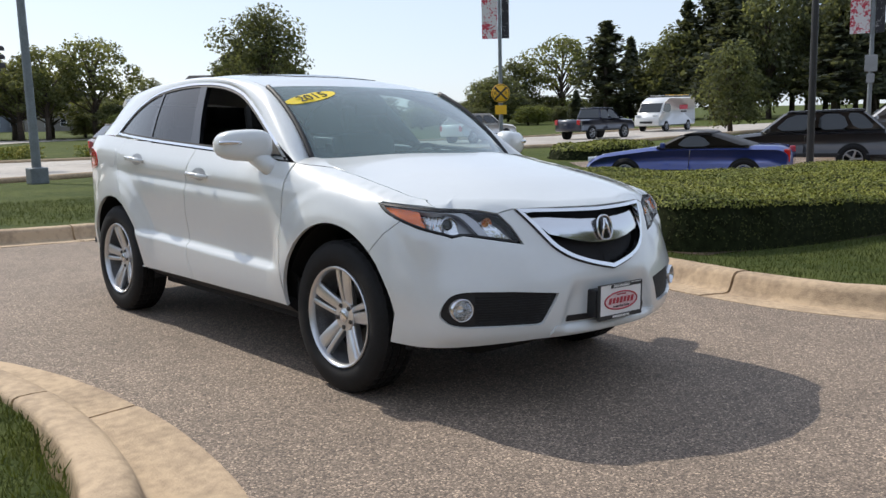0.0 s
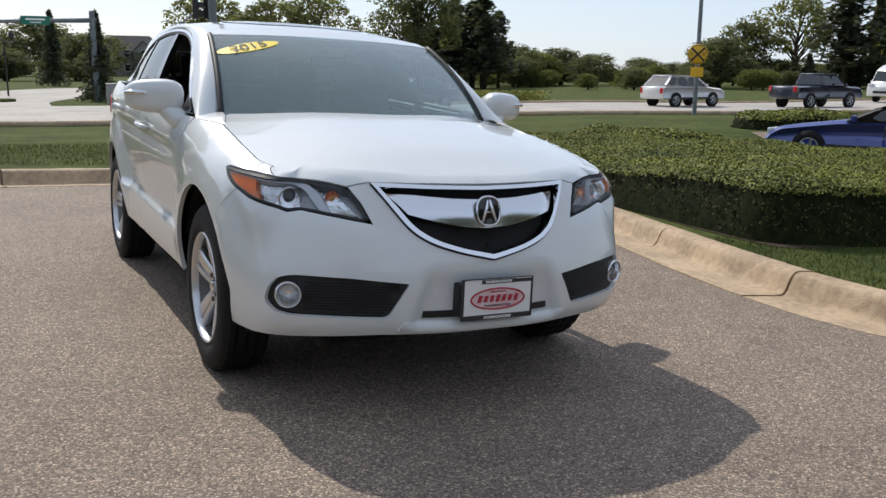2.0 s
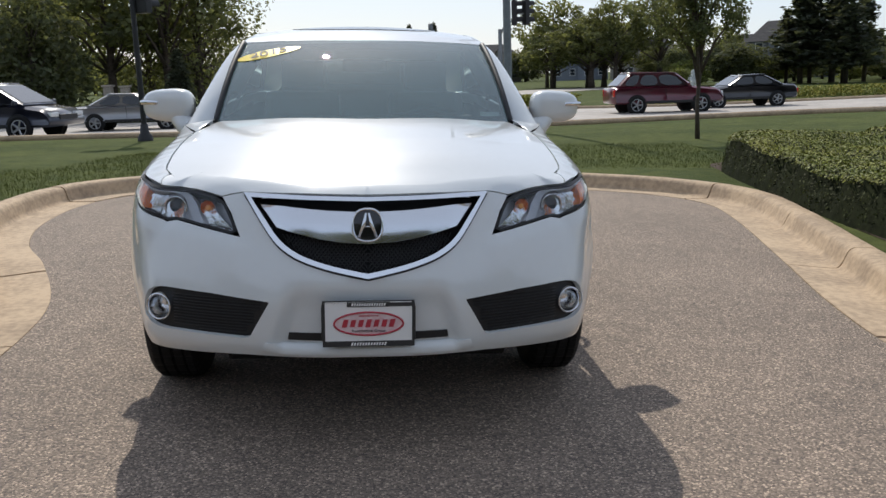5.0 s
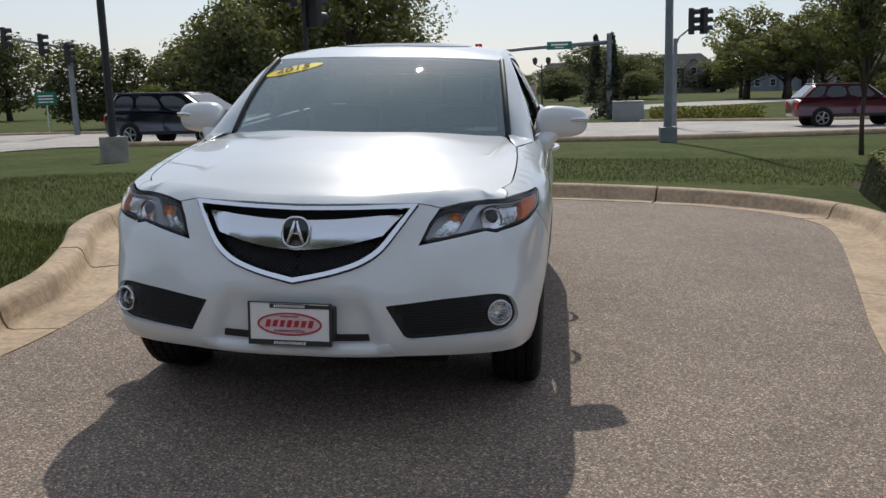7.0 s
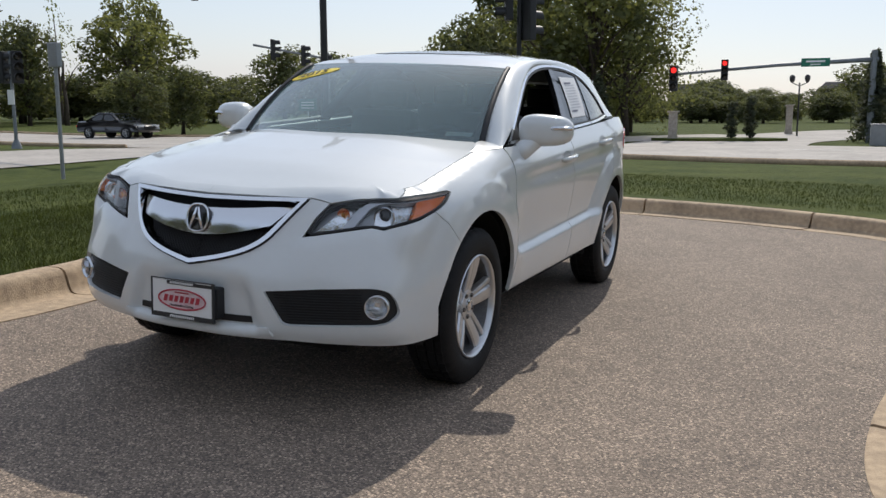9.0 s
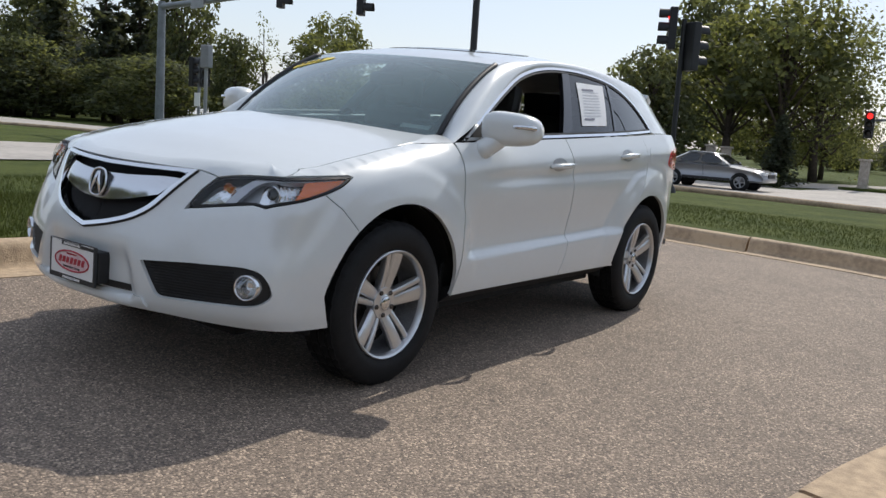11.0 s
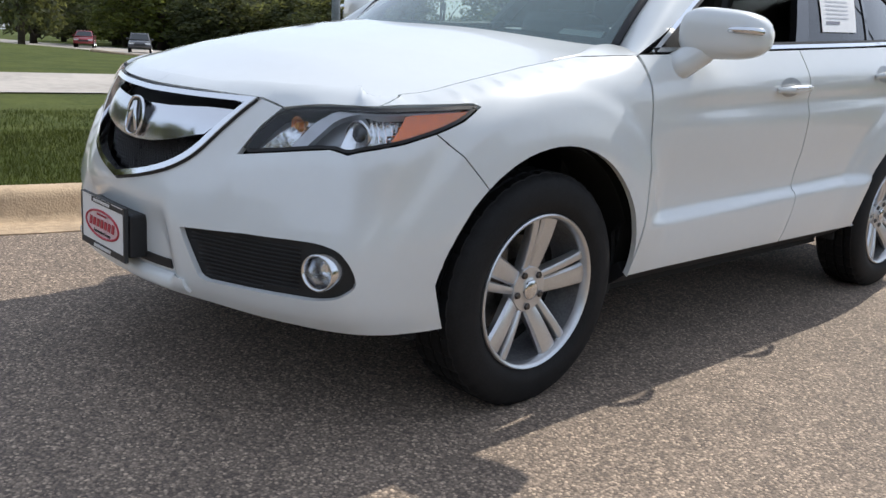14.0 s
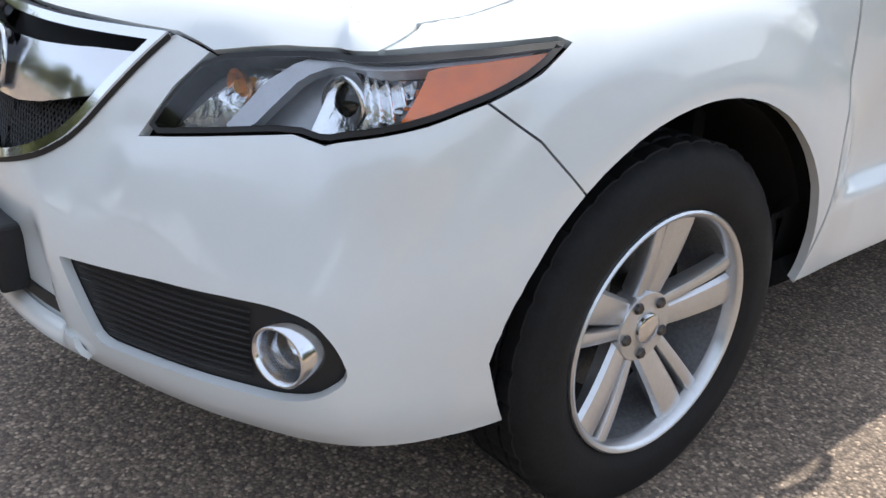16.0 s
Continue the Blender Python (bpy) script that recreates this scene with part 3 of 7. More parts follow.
# headlamps
LAMP = LAMP_LOW[::-1] + [LAMP_TIP] + LAMP_TOP[::-1] + LAMP_IN[::-1]
for side in (1, -1):
    flip = (lambda vf: vf) if side > 0 else mirrored
    loop = grow(rounded(LAMP, 1), -0.003)
    lamp = part("headlight", flip(sheet(loop, on_skin(-0.05), 0.03)), LAMP_GREY, car, "long headlamp with projector lens and amber corner")
    part("rim", flip(sheet(loop, on_skin(0.001), 0.02, [grow(loop, -0.008)], 0.045)), BLACK_PLASTIC, lamp)
    part("amber_corner", flip(sheet([(0.985, 0.824), (1.03, 0.838), (1.115, 0.867), (1.19, 0.896), (1.232, 0.919), (1.075, 0.908), (1.04, 0.899)], on_skin(-0.008), 0.02, skirt=0.03)),
         AMBER, lamp, "amber turn lens")
    band = [(0.655, 0.786), (0.712, 0.794), (0.745, 0.832), (0.785, 0.872), (0.85, 0.889), (1.02, 0.900), (1.235, 0.9215), (1.24, 0.927), (1.02, 0.9125), (0.85, 0.902), (0.775, 0.894), (0.722, 0.86), (0.692, 0.825)]
    part("bright_strip", flip(sheet(rounded(band, 1), lambda uv: skin_off(uv, -0.007), 0.014, skirt=0.022)), LAMP_BAND, lamp, "satin silver band across the lamp")
    inner = [(0.535, 0.774), (0.66, 0.79), (0.69, 0.83), (0.735, 0.882), (0.66, 0.882), (0.625, 0.84)]
    part("inner_reflector", flip(sheet(inner, lambda uv: skin_off(uv, -0.018 - 0.25 * np.abs(uv[:, 1] - 0.83)), 0.012, skirt=0.02)), MIRROR_CHROME, lamp)
    p = skin_off(np.array([(0.66, 0.845)]), -0.006)[0] * (side, 1, 1)
    part("bulb", rod(p + (0, 0.05, 0), p + (0, 0.006, 0), 0.013, 0.010), BULB_GOLD, lamp, "amber bulb")
    cup = Matrix.Translation(p + (0, 0.012, 0)) @ Euler((0, 0, -math.pi / 2 + side * 0.12)).to_matrix().to_4x4()
    part("bulb_cup", moved(lathe([(0.006, 0.027), (-0.004, 0.023), (-0.012, 0.015), (-0.016, 0.006)], 28), cup), BULB_CUP, lamp, "reflector cup coloured with the bulb's amber reflection")
    p = skin_off(np.array([(0.862, 0.848)]), -0.045)[0] * (side, 1, 1)
    turn = Matrix.Translation(p) @ Euler((0, 0, -math.pi / 2 + side * 0.18)).to_matrix().to_4x4()
    part("projector_ring", moved(lathe([(-0.02, 0.05), (0.012, 0.047), (0.018, 0.042), (0.012, 0.036), (-0.02, 0.035)], 36), turn), CHROME, lamp)
    part("projector_lens", moved(lathe([(-0.012, 0.035), (0.004, 0.031), (0.014, 0.018), (0.018, 0.001)], 32), turn), BLACK_GLOSS, lamp, "dark glass projector lens")
    bowl = [(0.80, 0.80), (0.86, 0.80), (0.975, 0.828), (1.03, 0.897), (0.84, 0.888)]
    part("main_reflector", flip(sheet(bowl, lambda uv: skin_off(uv, -0.037 + 0.012 * np.sin(uv[:, 0] * 260) * ramp(0.9, 0.94, uv[:, 0])), 0.006, skirt=0.02)), MIRROR_CHROME, lamp)
    cover = part("lens", flip(sheet(grow(loop, -0.008), on_skin(0.0035), 0.025)), LENS_GLASS, lamp, "clear plastic lens cover")
    cover.visible_shadow = False

# dealer plate on its bracket
bracket = part("plate_bracket", box((0.33, 0.055, 0.13), (0, -0.945, 0.47), 0.008), BLACK_PLASTIC, car)
frame_of_plate = part("plate", box((0.308, 0.008, 0.158), (0, -0.982, 0.473), 0.003), INK_WHITE, car, "white advertising plate with a red oval in a black frame")
part("plate_border", sheet([(-0.16, 0.392), (0.16, 0.392), (0.16, 0.555), (-0.16, 0.555)], lambda uv: np.c_[uv[:, 0], 0 * uv[:, 0] - 0.9875, uv[:, 1]], 0.03,
     [[(-0.151, 0.412), (0.151, 0.412), (0.151, 0.535), (0.075, 0.535), (0.075, 0.5351), (-0.075, 0.5351), (-0.075, 0.549), (-0.151, 0.549)]], 0.012), INK, frame_of_plate)
part("plate_header", box((0.15, 0.002, 0.017), (0, -0.9872, 0.543)), INK, frame_of_plate)
part("plate_header_edge", box((0.30, 0.0015, 0.003), (0, -0.9868, 0.551)), INK_WHITE, frame_of_plate)
disc = [(0.118 * math.cos(t), 0.474 + 0.040 * math.sin(t)) for t in np.linspace(0, 2 * np.pi, 44, endpoint=False)]
part("plate_field", sheet(disc, lambda uv: np.c_[uv[:, 0], 0 * uv[:, 0] - 0.9866, uv[:, 1]], 0.03), material("pink_field", (0.66, 0.42, 0.44), 0.5, second=(0.78, 0.66, 0.66), scale=5), frame_of_plate)
ring = [(0.120 * math.cos(t), -0.9872, 0.474 + 0.041 * math.sin(t)) for t in np.linspace(0, 2 * np.pi, 44, endpoint=False)]
part("plate_oval", tube(ring, 0.0036, 6, True), INK_RED, frame_of_plate)
for n, (w, h, x, z, m) in enumerate(((0.19, 0.028, 0.0, 0.476, INK_RED), (0.07, 0.006, 0.0, 0.503, INK_RED), (0.125, 0.011, 0.0, 0.4015, INK_WHITE),
                                     (0.12, 0.010, 0.0, 0.543, INK_WHITE))):
    count = max(4, int(w / (h * 0.85)))
    for k in range(count):
        bar = box((w / count * 0.62, 0.0016, h * (0.9 if k % 3 else 1.0)), (0, 0, 0))
        bar.transform(Matrix.Translation((x - w / 2 + w / count * (k + 0.5), -0.9885, z)) @ Matrix(((1, 0, 0.28, 0), (0, 1, 0, 0), (0, 0, 1, 0), (0, 0, 0, 1))))
        part("letter_bar", bar, m, frame_of_plate)
letters("Automotive Group", 0.0155, INK, "lettering", frame_of_plate, Matrix.Translation((0, -0.9884, 0.449)) @ Matrix.Rotation(math.pi / 2, 4, "X"), depth=0.0006)

# fenders
start = 1.066
top_line = [(q, zt(q)) for q in np.linspace(start, Q(0.2), 26)]
top_line += [(Q(0.3), 1.077), (Q(0.36), 1.081), (Q(0.412), 1.086)]
line = arch(*FRONT_ARCH, 131, -3) + [(Q(0.437), 0.45), (Q(0.447), 0.55), (Q(0.45), 0.73), (Q(0.437), 0.92)] + top_line[::-1] + [(0.98, 0.9165), (1.05, 0.9222), (1.12, 0.9265), LAMP_TOP[-1], LAMP_TIP, LAMP_LOW[0], LAMP_LOW[1], (1.196, 0.798)]
line = grow(line, -0.002)
for p in line:
    if start - 0.01 < p[0] < Q(0.22) and p[1] > zt(p[0]) - 0.006 and p[1] > 0.915:
        p[1] = zt(p[0]) - 0.0002
fender = sheet(line, on_skin(), 0.018, skirt=0.02)
both("fender", fender, PAINT, car)

# doors, rocker, quarter
door = [(Q(0.428), 0.355), (Q(1.50), 0.355), (Q(1.556), 0.5), (Q(1.575), 0.73), (Q(1.53), 0.96), (Q(1.475), 1.143), (Q(1.0), 1.119), (Q(0.42), 1.089), (Q(0.441), 0.92), (Q(0.455), 0.73),
        (Q(0.452), 0.55), (Q(0.443), 0.45)]
door_l, door_r = both("front_door", sheet(grow(door, -0.0025), on_skin(), 0.016, skirt=0.02), PAINT, car)
rear_low = arch(*REAR_ARCH, 183, 131)
door = [(Q(1.503), 0.355), (Q(2.25), 0.355)] + rear_low + [(Q(2.5), 0.86), (Q(2.585), 1.0), (Q(2.56), 1.1), (Q(2.535), 1.198), (Q(2.0), 1.17), (Q(1.478), 1.143), (Q(1.533), 0.96), (Q(1.578), 0.73),
                                                      (Q(1.559), 0.5)]
rdoor_l, rdoor_r = both("rear_door", sheet(grow(door, -0.0025), on_skin(), 0.016, skirt=0.02), PAINT, car)
end = PLAN_Q[-1]
line = arch(*REAR_ARCH, 131, -4) + [(Q(3.2), 0.32), (Q(3.45), 0.33), (end, 0.36), (end, 1.15), (end - 0.5, 1.18), (Q(3.3), 1.215), (Q(2.9), 1.218), (Q(2.535), 1.198), (Q(2.56), 1.1), (Q(2.585), 1.0), (Q(2.5), 0.86)]
line = np.array(line)
line[:, 0] = np.minimum(line[:, 0], end)
quarter = sheet(line, on_skin(), 0.035, skirt=0.02)
both("rear_quarter", quarter, PAINT, car)
both("rocker", sheet([(Q(0.43), 0.285), (Q(2.2), 0.285), (Q(2.21), 0.352), (Q(1.3), 0.352), (Q(0.43), 0.352)], lambda uv: skin_off(uv, -0.012 - 0.55 * (0.352 - uv[:, 1])), 0.03, skirt=0.05), BLACK_PLASTIC, car)
both("tail_light", sheet(rounded([(Q(2.97), 1.0), (Q(3.2), 0.97), (Q(3.44), 0.98), (Q(3.46), 1.13), (Q(3.2), 1.13), (Q(3.02), 1.1)], 2), on_skin(0.006), 0.03, skirt=0.02), RED_LENS, car, "red tail lamp wrapping the corner")
both("fuel_door", sheet(rounded([(Q(2.62), 1.0), (Q(2.77), 1.005), (Q(2.745), 1.13), (Q(2.6), 1.125)], 2), on_skin(0.0015), 0.03, skirt=0.004), PAINT, car)
shell = sheet([(0, 0.3), (1.05, 0.3)] + arch(-0.015, 0.365, 0.47, 190, -10, 18) + [(Q(2.2), 0.3)] + arch(2.645, 0.375, 0.46, 190, -10, 18) + [(end, 0.3), (end, 1.1), (Q(3.0), 1.17), (Q(0.5), 1.06), (Q(0.0), 0.93), (0.6, 0.8), (0, 0.8)],
              on_skin(-0.085), 0.09)
part("inner_shell", joined(shell, mirrored(shell)), LINER, car)
part("underbody", box((1.1, 4.0, 0.12), (0, 1.42, 0.28), 0.02), LINER, car)
part("floor_pan", box((1.56, 1.7, 0.1), (0, 1.32, 0.30), 0.01), LINER, car)
part("rear_pan", box((1.4, 0.5, 0.1), (0, 3.3, 0.31), 0.01), LINER, car)
for yc in (-0.015, 2.645):
    well = [(x if math.sin(t) > 0.3 else min(x, 0.85), yc + r * math.cos(t), 0.37 + r * math.sin(t)) for x, r in ((0.915, 0.442), (0.88, 0.462), (0.56, 0.465)) for t in np.radians(np.linspace(-12, 192, 30))]
    faces = [(i * 30 + j, i * 30 + j + 1, (i + 1) * 30 + j + 1, (i + 1) * 30 + j) for i in range(2) for j in range(29)]
    inner = [(0.56, yc + r * math.cos(t), 0.37 + r * math.sin(t)) for r in (0.47, 0.01) for t in np.radians(np.linspace(-12, 192, 30))]
    cap = [(j, j + 1, 31 + j, 30 + j) for j in range(29)]
    both("wheel_well", joined((well, faces), (inner, cap)), LINER, car)

# hood and cowl
eq = np.linspace(0, 1.3, 131)
ez = skin_top(eq)[0]
raw = skin(eq, ez)[:, :2]
k = np.exp(-(np.arange(-30, 31) / 11.0) ** 2)
pad = np.vstack([raw[1:31][::-1] * (-1, 1), raw, 2 * raw[-1] - raw[-31:-1][::-1]])
soft = np.stack([np.convolve(pad[:, i], k / k.sum(), "valid") for i in (0, 1)], 1)
share = (ramp(0.5, 0.66, eq) * (1 - ramp(0.7, 1.05, eq)))[:, None]
soft = raw * (1 - share) + soft * share


def hood_edge(q):
    return np.stack([np.interp(q, eq, soft[:, 0]), np.interp(q, eq, soft[:, 1])], -1)


edge = np.vstack([hood_edge(np.linspace(0, 1.058, 42)), [skin(q, zt(q))[:2] for q in np.linspace(1.075, Q(0.2), 24)]])
cowl_x = np.linspace(0.69, 0, 18)
cowl = np.c_[cowl_x, 0.09 + 0.73 * cowl_x**2]
half_line = np.vstack([edge, [(0.762, 0.235), (0.735, 0.335), (0.715, 0.415)], cowl])
half_line = np.vstack([half_line, (half_line * (-1, 1))[::-1][1:-1]])
O = [skin(Q(0.1), zt(Q(0.1))), skin(Q(0.2), zt(Q(0.2))), skin(Q(0.3), 1.077), skin(Q(0.36), 1.081), skin(Q(0.412), 1.086)]
I = [O[0] + (-0.006, 0, 0.001), (0.768, 0.215, float(hood_z(0.768, 0.215))), (0.737, 0.345, 1.104), (0.735, 0.46, 1.112), (0.85, 0.45, 1.092)]
O, I = spline(O, 24), spline(I, 24)
tops = [tuple(a + (c - a) * t + np.array((0, 0, 0.003 * 4 * t * (1 - t)))) for a, c in zip(O, I) for t in np.linspace(0, 1, 6)]
both("fender_top", (tops, [(i * 6 + k, (i + 1) * 6 + k, (i + 1) * 6 + k + 1, i * 6 + k + 1) for i in range(23) for k in range(5)]), PAINT, car)
lip_low = [(0, 0.9035), (0.25, 0.9065), (0.515, 0.9055), (0.562, 0.8975), (0.604, 0.888), (0.68, 0.8995), (0.745, 0.907), (0.9, 0.911), (0.972, 0.9155)]
lip_low = [(q, min(z, zt(q) - 0.006)) for q, z in lip_low]


def lip_place(uv):
    q, z = uv[:, 0], uv[:, 1]
    p, top, foot = skin(q, z), skin_top(q)[0], np.interp(q, [a for a, _ in lip_low], [b for _, b in lip_low])
    w = np.clip((z - foot) / (top - foot), 0, 1)[:, None] ** 1.5
    e = hood_edge(q)
    e = np.c_[e, hood_z(e[:, 0], e[:, 1])]
    near = (1 - ramp(0.7, 1.0, q))[:, None]
    return p + w * (e - p * near - skin(q, top) * (1 - near))


lip = sheet(lip_low + [(q, zt(q) - 1e-5) for q in np.linspace(1.058, 0, 38)], lip_place, 0.016, skirt=0.012)
hood_top = sheet(half_line, lambda uv: np.c_[uv, hood_z(uv[:, 0], uv[:, 1])], 0.03, skirt=0.02)
hood = part("hood", joined(hood_top, lip, mirrored(lip)), PAINT, car)
strip = np.vstack([np.c_[cowl_x, 0.095 + 0.73 * cowl_x**2], np.c_[-cowl_x[::-1][1:], 0.095 + 0.73 * cowl_x[::-1][1:] ** 2]])
strip = np.vstack([strip, (strip + (0, 0.10))[::-1]])
part("cowl", sheet(strip, lambda uv: np.c_[uv, 1.094 - 0.033 * uv[:, 0] ** 2], 0.05), BLACK_PLASTIC, car)


# glasshouse
def pane(uv):
    return np.c_[glass_x(uv[:, 0], uv[:, 1]), uv]


def pane_off(d):
    def place(uv):
        p = pane(uv)
        return p + np.array([0.9, 0, 0.43]) * d
    return place


DLO_TOP = [(0.50, 1.098), (0.76, 1.252), (1.0, 1.374), (1.23, 1.468), (1.5, 1.527), (1.8, 1.549), (2.1, 1.541), (2.42, 1.500), (2.68, 1.405), (2.86, 1.282), (2.925, 1.222)]
dlo_top = spline(DLO_TOP, 60)
belt = [(y, side_z(y)) for y in np.linspace(2.925, 0.5, 30)]
dlo = np.vstack([dlo_top[::-1], [(y, float(z)) for y, z in belt[::-1]]])
dlo_in = grow(dlo, -0.014)
both("window_chrome", sheet(dlo, pane_off(0.006), 0.03, [dlo_in], 0.014), CHROME, car, "bright window surround")
both("window_seal", sheet(grow(dlo, -0.0135), pane_off(0.002), 0.03, [grow(dlo, -0.026)], 0.02), BLACK_PLASTIC, car)
both("pillar_cover", sheet([(1.462, 1.15), (1.572, 1.155), (1.82, 1.545), (1.745, 1.545)], pane_off(0.001), 0.04, skirt=0.03), BLACK_GLOSS, car, "gloss black pillar")
both("pillar_cover", sheet([(2.145, 1.18), (2.175, 1.18), (2.325, 1.515), (2.295, 1.515)], pane_off(0.001), 0.04, skirt=0.03), BLACK_GLOSS, car)
both("sail_cover", sheet([(0.52, 1.10), (0.70, 1.107), (0.72, 1.215)], pane_off(-0.002), 0.04, skirt=0.02), BLACK_PLASTIC, car)
rear_glass = grow(np.array([(1.565, 1.16), (2.15, 1.19), (2.305, 1.508), (2.1, 1.527), (1.81, 1.535)]), -0.002)
both("rear_window", sheet(rear_glass, pane_off(-0.004), 0.06), TINT_GLASS, car, "dark privacy glass")
both("quarter_window", sheet([(2.17, 1.19), (2.86, 1.225), (2.84, 1.28), (2.66, 1.40), (2.41, 1.488), (2.32, 1.505)], pane_off(-0.004), 0.06), TINT_GLASS, car, "dark privacy glass")
note = part("window_paper", sheet(rounded([(1.735, 1.222), (2.06, 1.235), (2.215, 1.482), (1.855, 1.478)], 0), pane_off(0.001), 0.06), PAPER, car, "white paper sheet inside the window")
for k in range(11):
    a, b = 0.12 + 0.07 * k, 0.12 + 0.07 * k + (0.05 if k in (0, 10) else 0.022)
    w = 0.5 if k == 10 else (0.85 if k else 0.6)
    corner = lambda s, t: (1.735 + 0.325 * s + 0.14 * t, 1.222 + 0.013 * s + 0.25 * t)
    part("line_of_print", sheet([corner(0.1, 1 - b), corner(0.1 + 0.8 * w, 1 - b), corner(0.1 + 0.8 * w, 1 - a), corner(0.1, 1 - a)], pane_off(0.0025), 0.05),
         PRINT_DARK if k in (0, 10) else PRINT_PALE, note)

# pillars and roof rails, from the windshield's edge to the windows
def shield_edge(k):
    return shield(0.735 - 0.08 * k, k)


pairs = [(shield_edge(0.0) + (0, 0, -0.006), 0.40), (shield_edge(0.3), 0.66), (shield_edge(0.6), 0.95), (shield_edge(0.95), 1.25), ((0.625, 1.36, roof_z(0.625, 1.36)), 1.5), ((0.60, 1.85, roof_z(0.60, 1.85)), 1.85),
         ((0.60, 2.35, roof_z(0.6, 2.35)), 2.25), ((0.585, 2.82, roof_z(0.585, 2.82)), 2.6), ((0.565, 3.12, roof_z(0.565, 3.12)), 2.80), ((0.565, 3.30, 1.435), 2.88), ((0.62, 3.42, 1.30), 2.915), ((0.715, 3.42, 1.19), 2.935)]
outer = spline([p for p, _ in pairs], 90)
inner = []
for _, y in pairs:
    z = float(np.interp(y, dlo_top[:, 0], dlo_top[:, 1])) if y > 0.5 else 1.098 - (0.5 - y) * 0.25
    inner.append((float(glass_x(y, z)) + 0.004, y, z))
inner[-1] = (inner[-1][0] + 0.01, 2.95, 1.215)
inner = spline(inner, 90)
v, f, rows = [], [], 9
for i in range(90):
    a, b = outer[i], inner[i]
    for k in range(rows):
        t = k / (rows - 1)
        w = 0.024 * 4 * t * (1 - t)
        side = Vector((0.75, 0, 0.66))
        v.append(tuple(a + (b - a) * t + np.array(side) * w))
f = [(i * rows + k, i * rows + k + 1, (i + 1) * rows + k + 1, (i + 1) * rows + k) for i in range(89) for k in range(rows - 1)]
both("roof_rail", (v, f), PAINT, car)

roof_x = np.linspace(0.655, -0.655, 25)
front_y = 0.915 + 0.30 * roof_x**2
line = np.vstack([np.c_[roof_x, front_y], np.c_[-0.625, 1.36], np.c_[-0.60, 1.85], np.c_[-0.60, 2.35], np.c_[-0.585, 2.82], np.c_[-0.565, 3.12], np.c_[-0.5, 3.32], np.c_[0, 3.4], np.c_[0.5, 3.32], np.c_[0.565, 3.12],
                  np.c_[0.585, 2.82], np.c_[0.60, 2.35], np.c_[0.60, 1.85], np.c_[0.625, 1.36]])
part("roof", sheet(line[::-1], lambda uv: np.c_[uv, roof_z(uv[:, 0], uv[:, 1])], 0.06, skirt=0.015, flip=False), PAINT, car)
part("moonroof", sheet(rounded([(-0.42, 1.26), (0.42, 1.26), (0.42, 1.92), (-0.42, 1.92)], 2), lambda uv: np.c_[uv, roof_z(uv[:, 0], uv[:, 1]) + 0.003], 0.07, skirt=0.01), BLACK_GLOSS, car, "dark glass moonroof")
part("tailgate_window", sheet([(-0.6, 0), (0.6, 0), (0.52, 1), (-0.52, 1)], lambda uv: np.c_[uv[:, 0], 3.50 - 0.12 * uv[:, 0] ** 2 - 0.17 * uv[:, 1], 1.18 + 0.27 * uv[:, 1]], 0.2, flip=True), TINT_GLASS, car)
spoiler = sheet([(-0.58, 0), (0.58, 0), (0.55, 0.16), (-0.55, 0.16)], lambda uv: np.c_[uv[:, 0], 3.26 + 0.8 * uv[:, 1] - 0.06 * uv[:, 0] ** 2, roof_z(uv[:, 0], 3.26) + 0.004 - 0.3 * uv[:, 1]], 0.06, skirt=0.03)
part("spoiler", spoiler, PAINT, car)

# windshield with its dark edge, band and sticker
def shield_place(d=0.0):
    def place(uv):
        p = shield(uv[:, 0], uv[:, 1])
        p[:, 0] = uv[:, 0]
        return p + np.array([0, -0.45, 0.89]) * d
    return place


ks = np.linspace(0.02, 0.99, 14)
line = np.vstack([np.c_[0.733 - 0.08 * ks, ks], np.c_[-(0.733 - 0.08 * ks), ks][::-1]])
screen = part("windshield", sheet(line, shield_place(), 0.06), SHIELD_GLASS, car, "laminated windshield with a faint green tint")
screen.visible_shadow = False
part("dark_edge", sheet(line, shield_place(-0.004), 0.06, [[(-0.685, 0.085), (0.685, 0.085), (0.625, 0.955), (-0.625, 0.955)]]), BLACK_GLOSS, screen)
molding = tube([tuple(shield_edge(k) + np.array((-0.008, -0.003, 0.006))) for k in np.linspace(0.01, 0.965, 24)], 0.015, 8)
both("side_molding", molding, BLACK_PLASTIC, car, "black rubber molding beside the windshield")
band = part("shade_band", sheet([(-0.622, 0.955), (-0.633, 0.83), (0.633, 0.83), (0.622, 0.955)], shield_place(-0.006), 0.08), glass("shade_band", (0.42, 0.45, 0.50), 1.05), screen)
band.visible_shadow = False
oval = [(-0.497 + 0.165 * math.cos(t), 0.762 + 0.062 * math.sin(t) + 0.085 * math.cos(t)) for t in np.linspace(0, 2 * np.pi, 36, endpoint=False)]
sticker = part("year_sticker", sheet(oval, shield_place(0.003), 0.03), YELLOW, screen, "yellow oval sticker with the model year")
a, b, c = (Vector(shield_place(0.006)(np.array([p]))[0]) for p in ((-0.497, 0.762), (-0.397, 0.8135), (-0.497, 0.83)))
x = (b - a).normalized()
n = x.cross((c - a).normalized()).normalized()
y = n.cross(x)
letters("2015", 0.10, INK, "year", sticker, Matrix.Translation(a) @ Matrix((x, y, n)).transposed().to_4x4(), depth=0.0008)
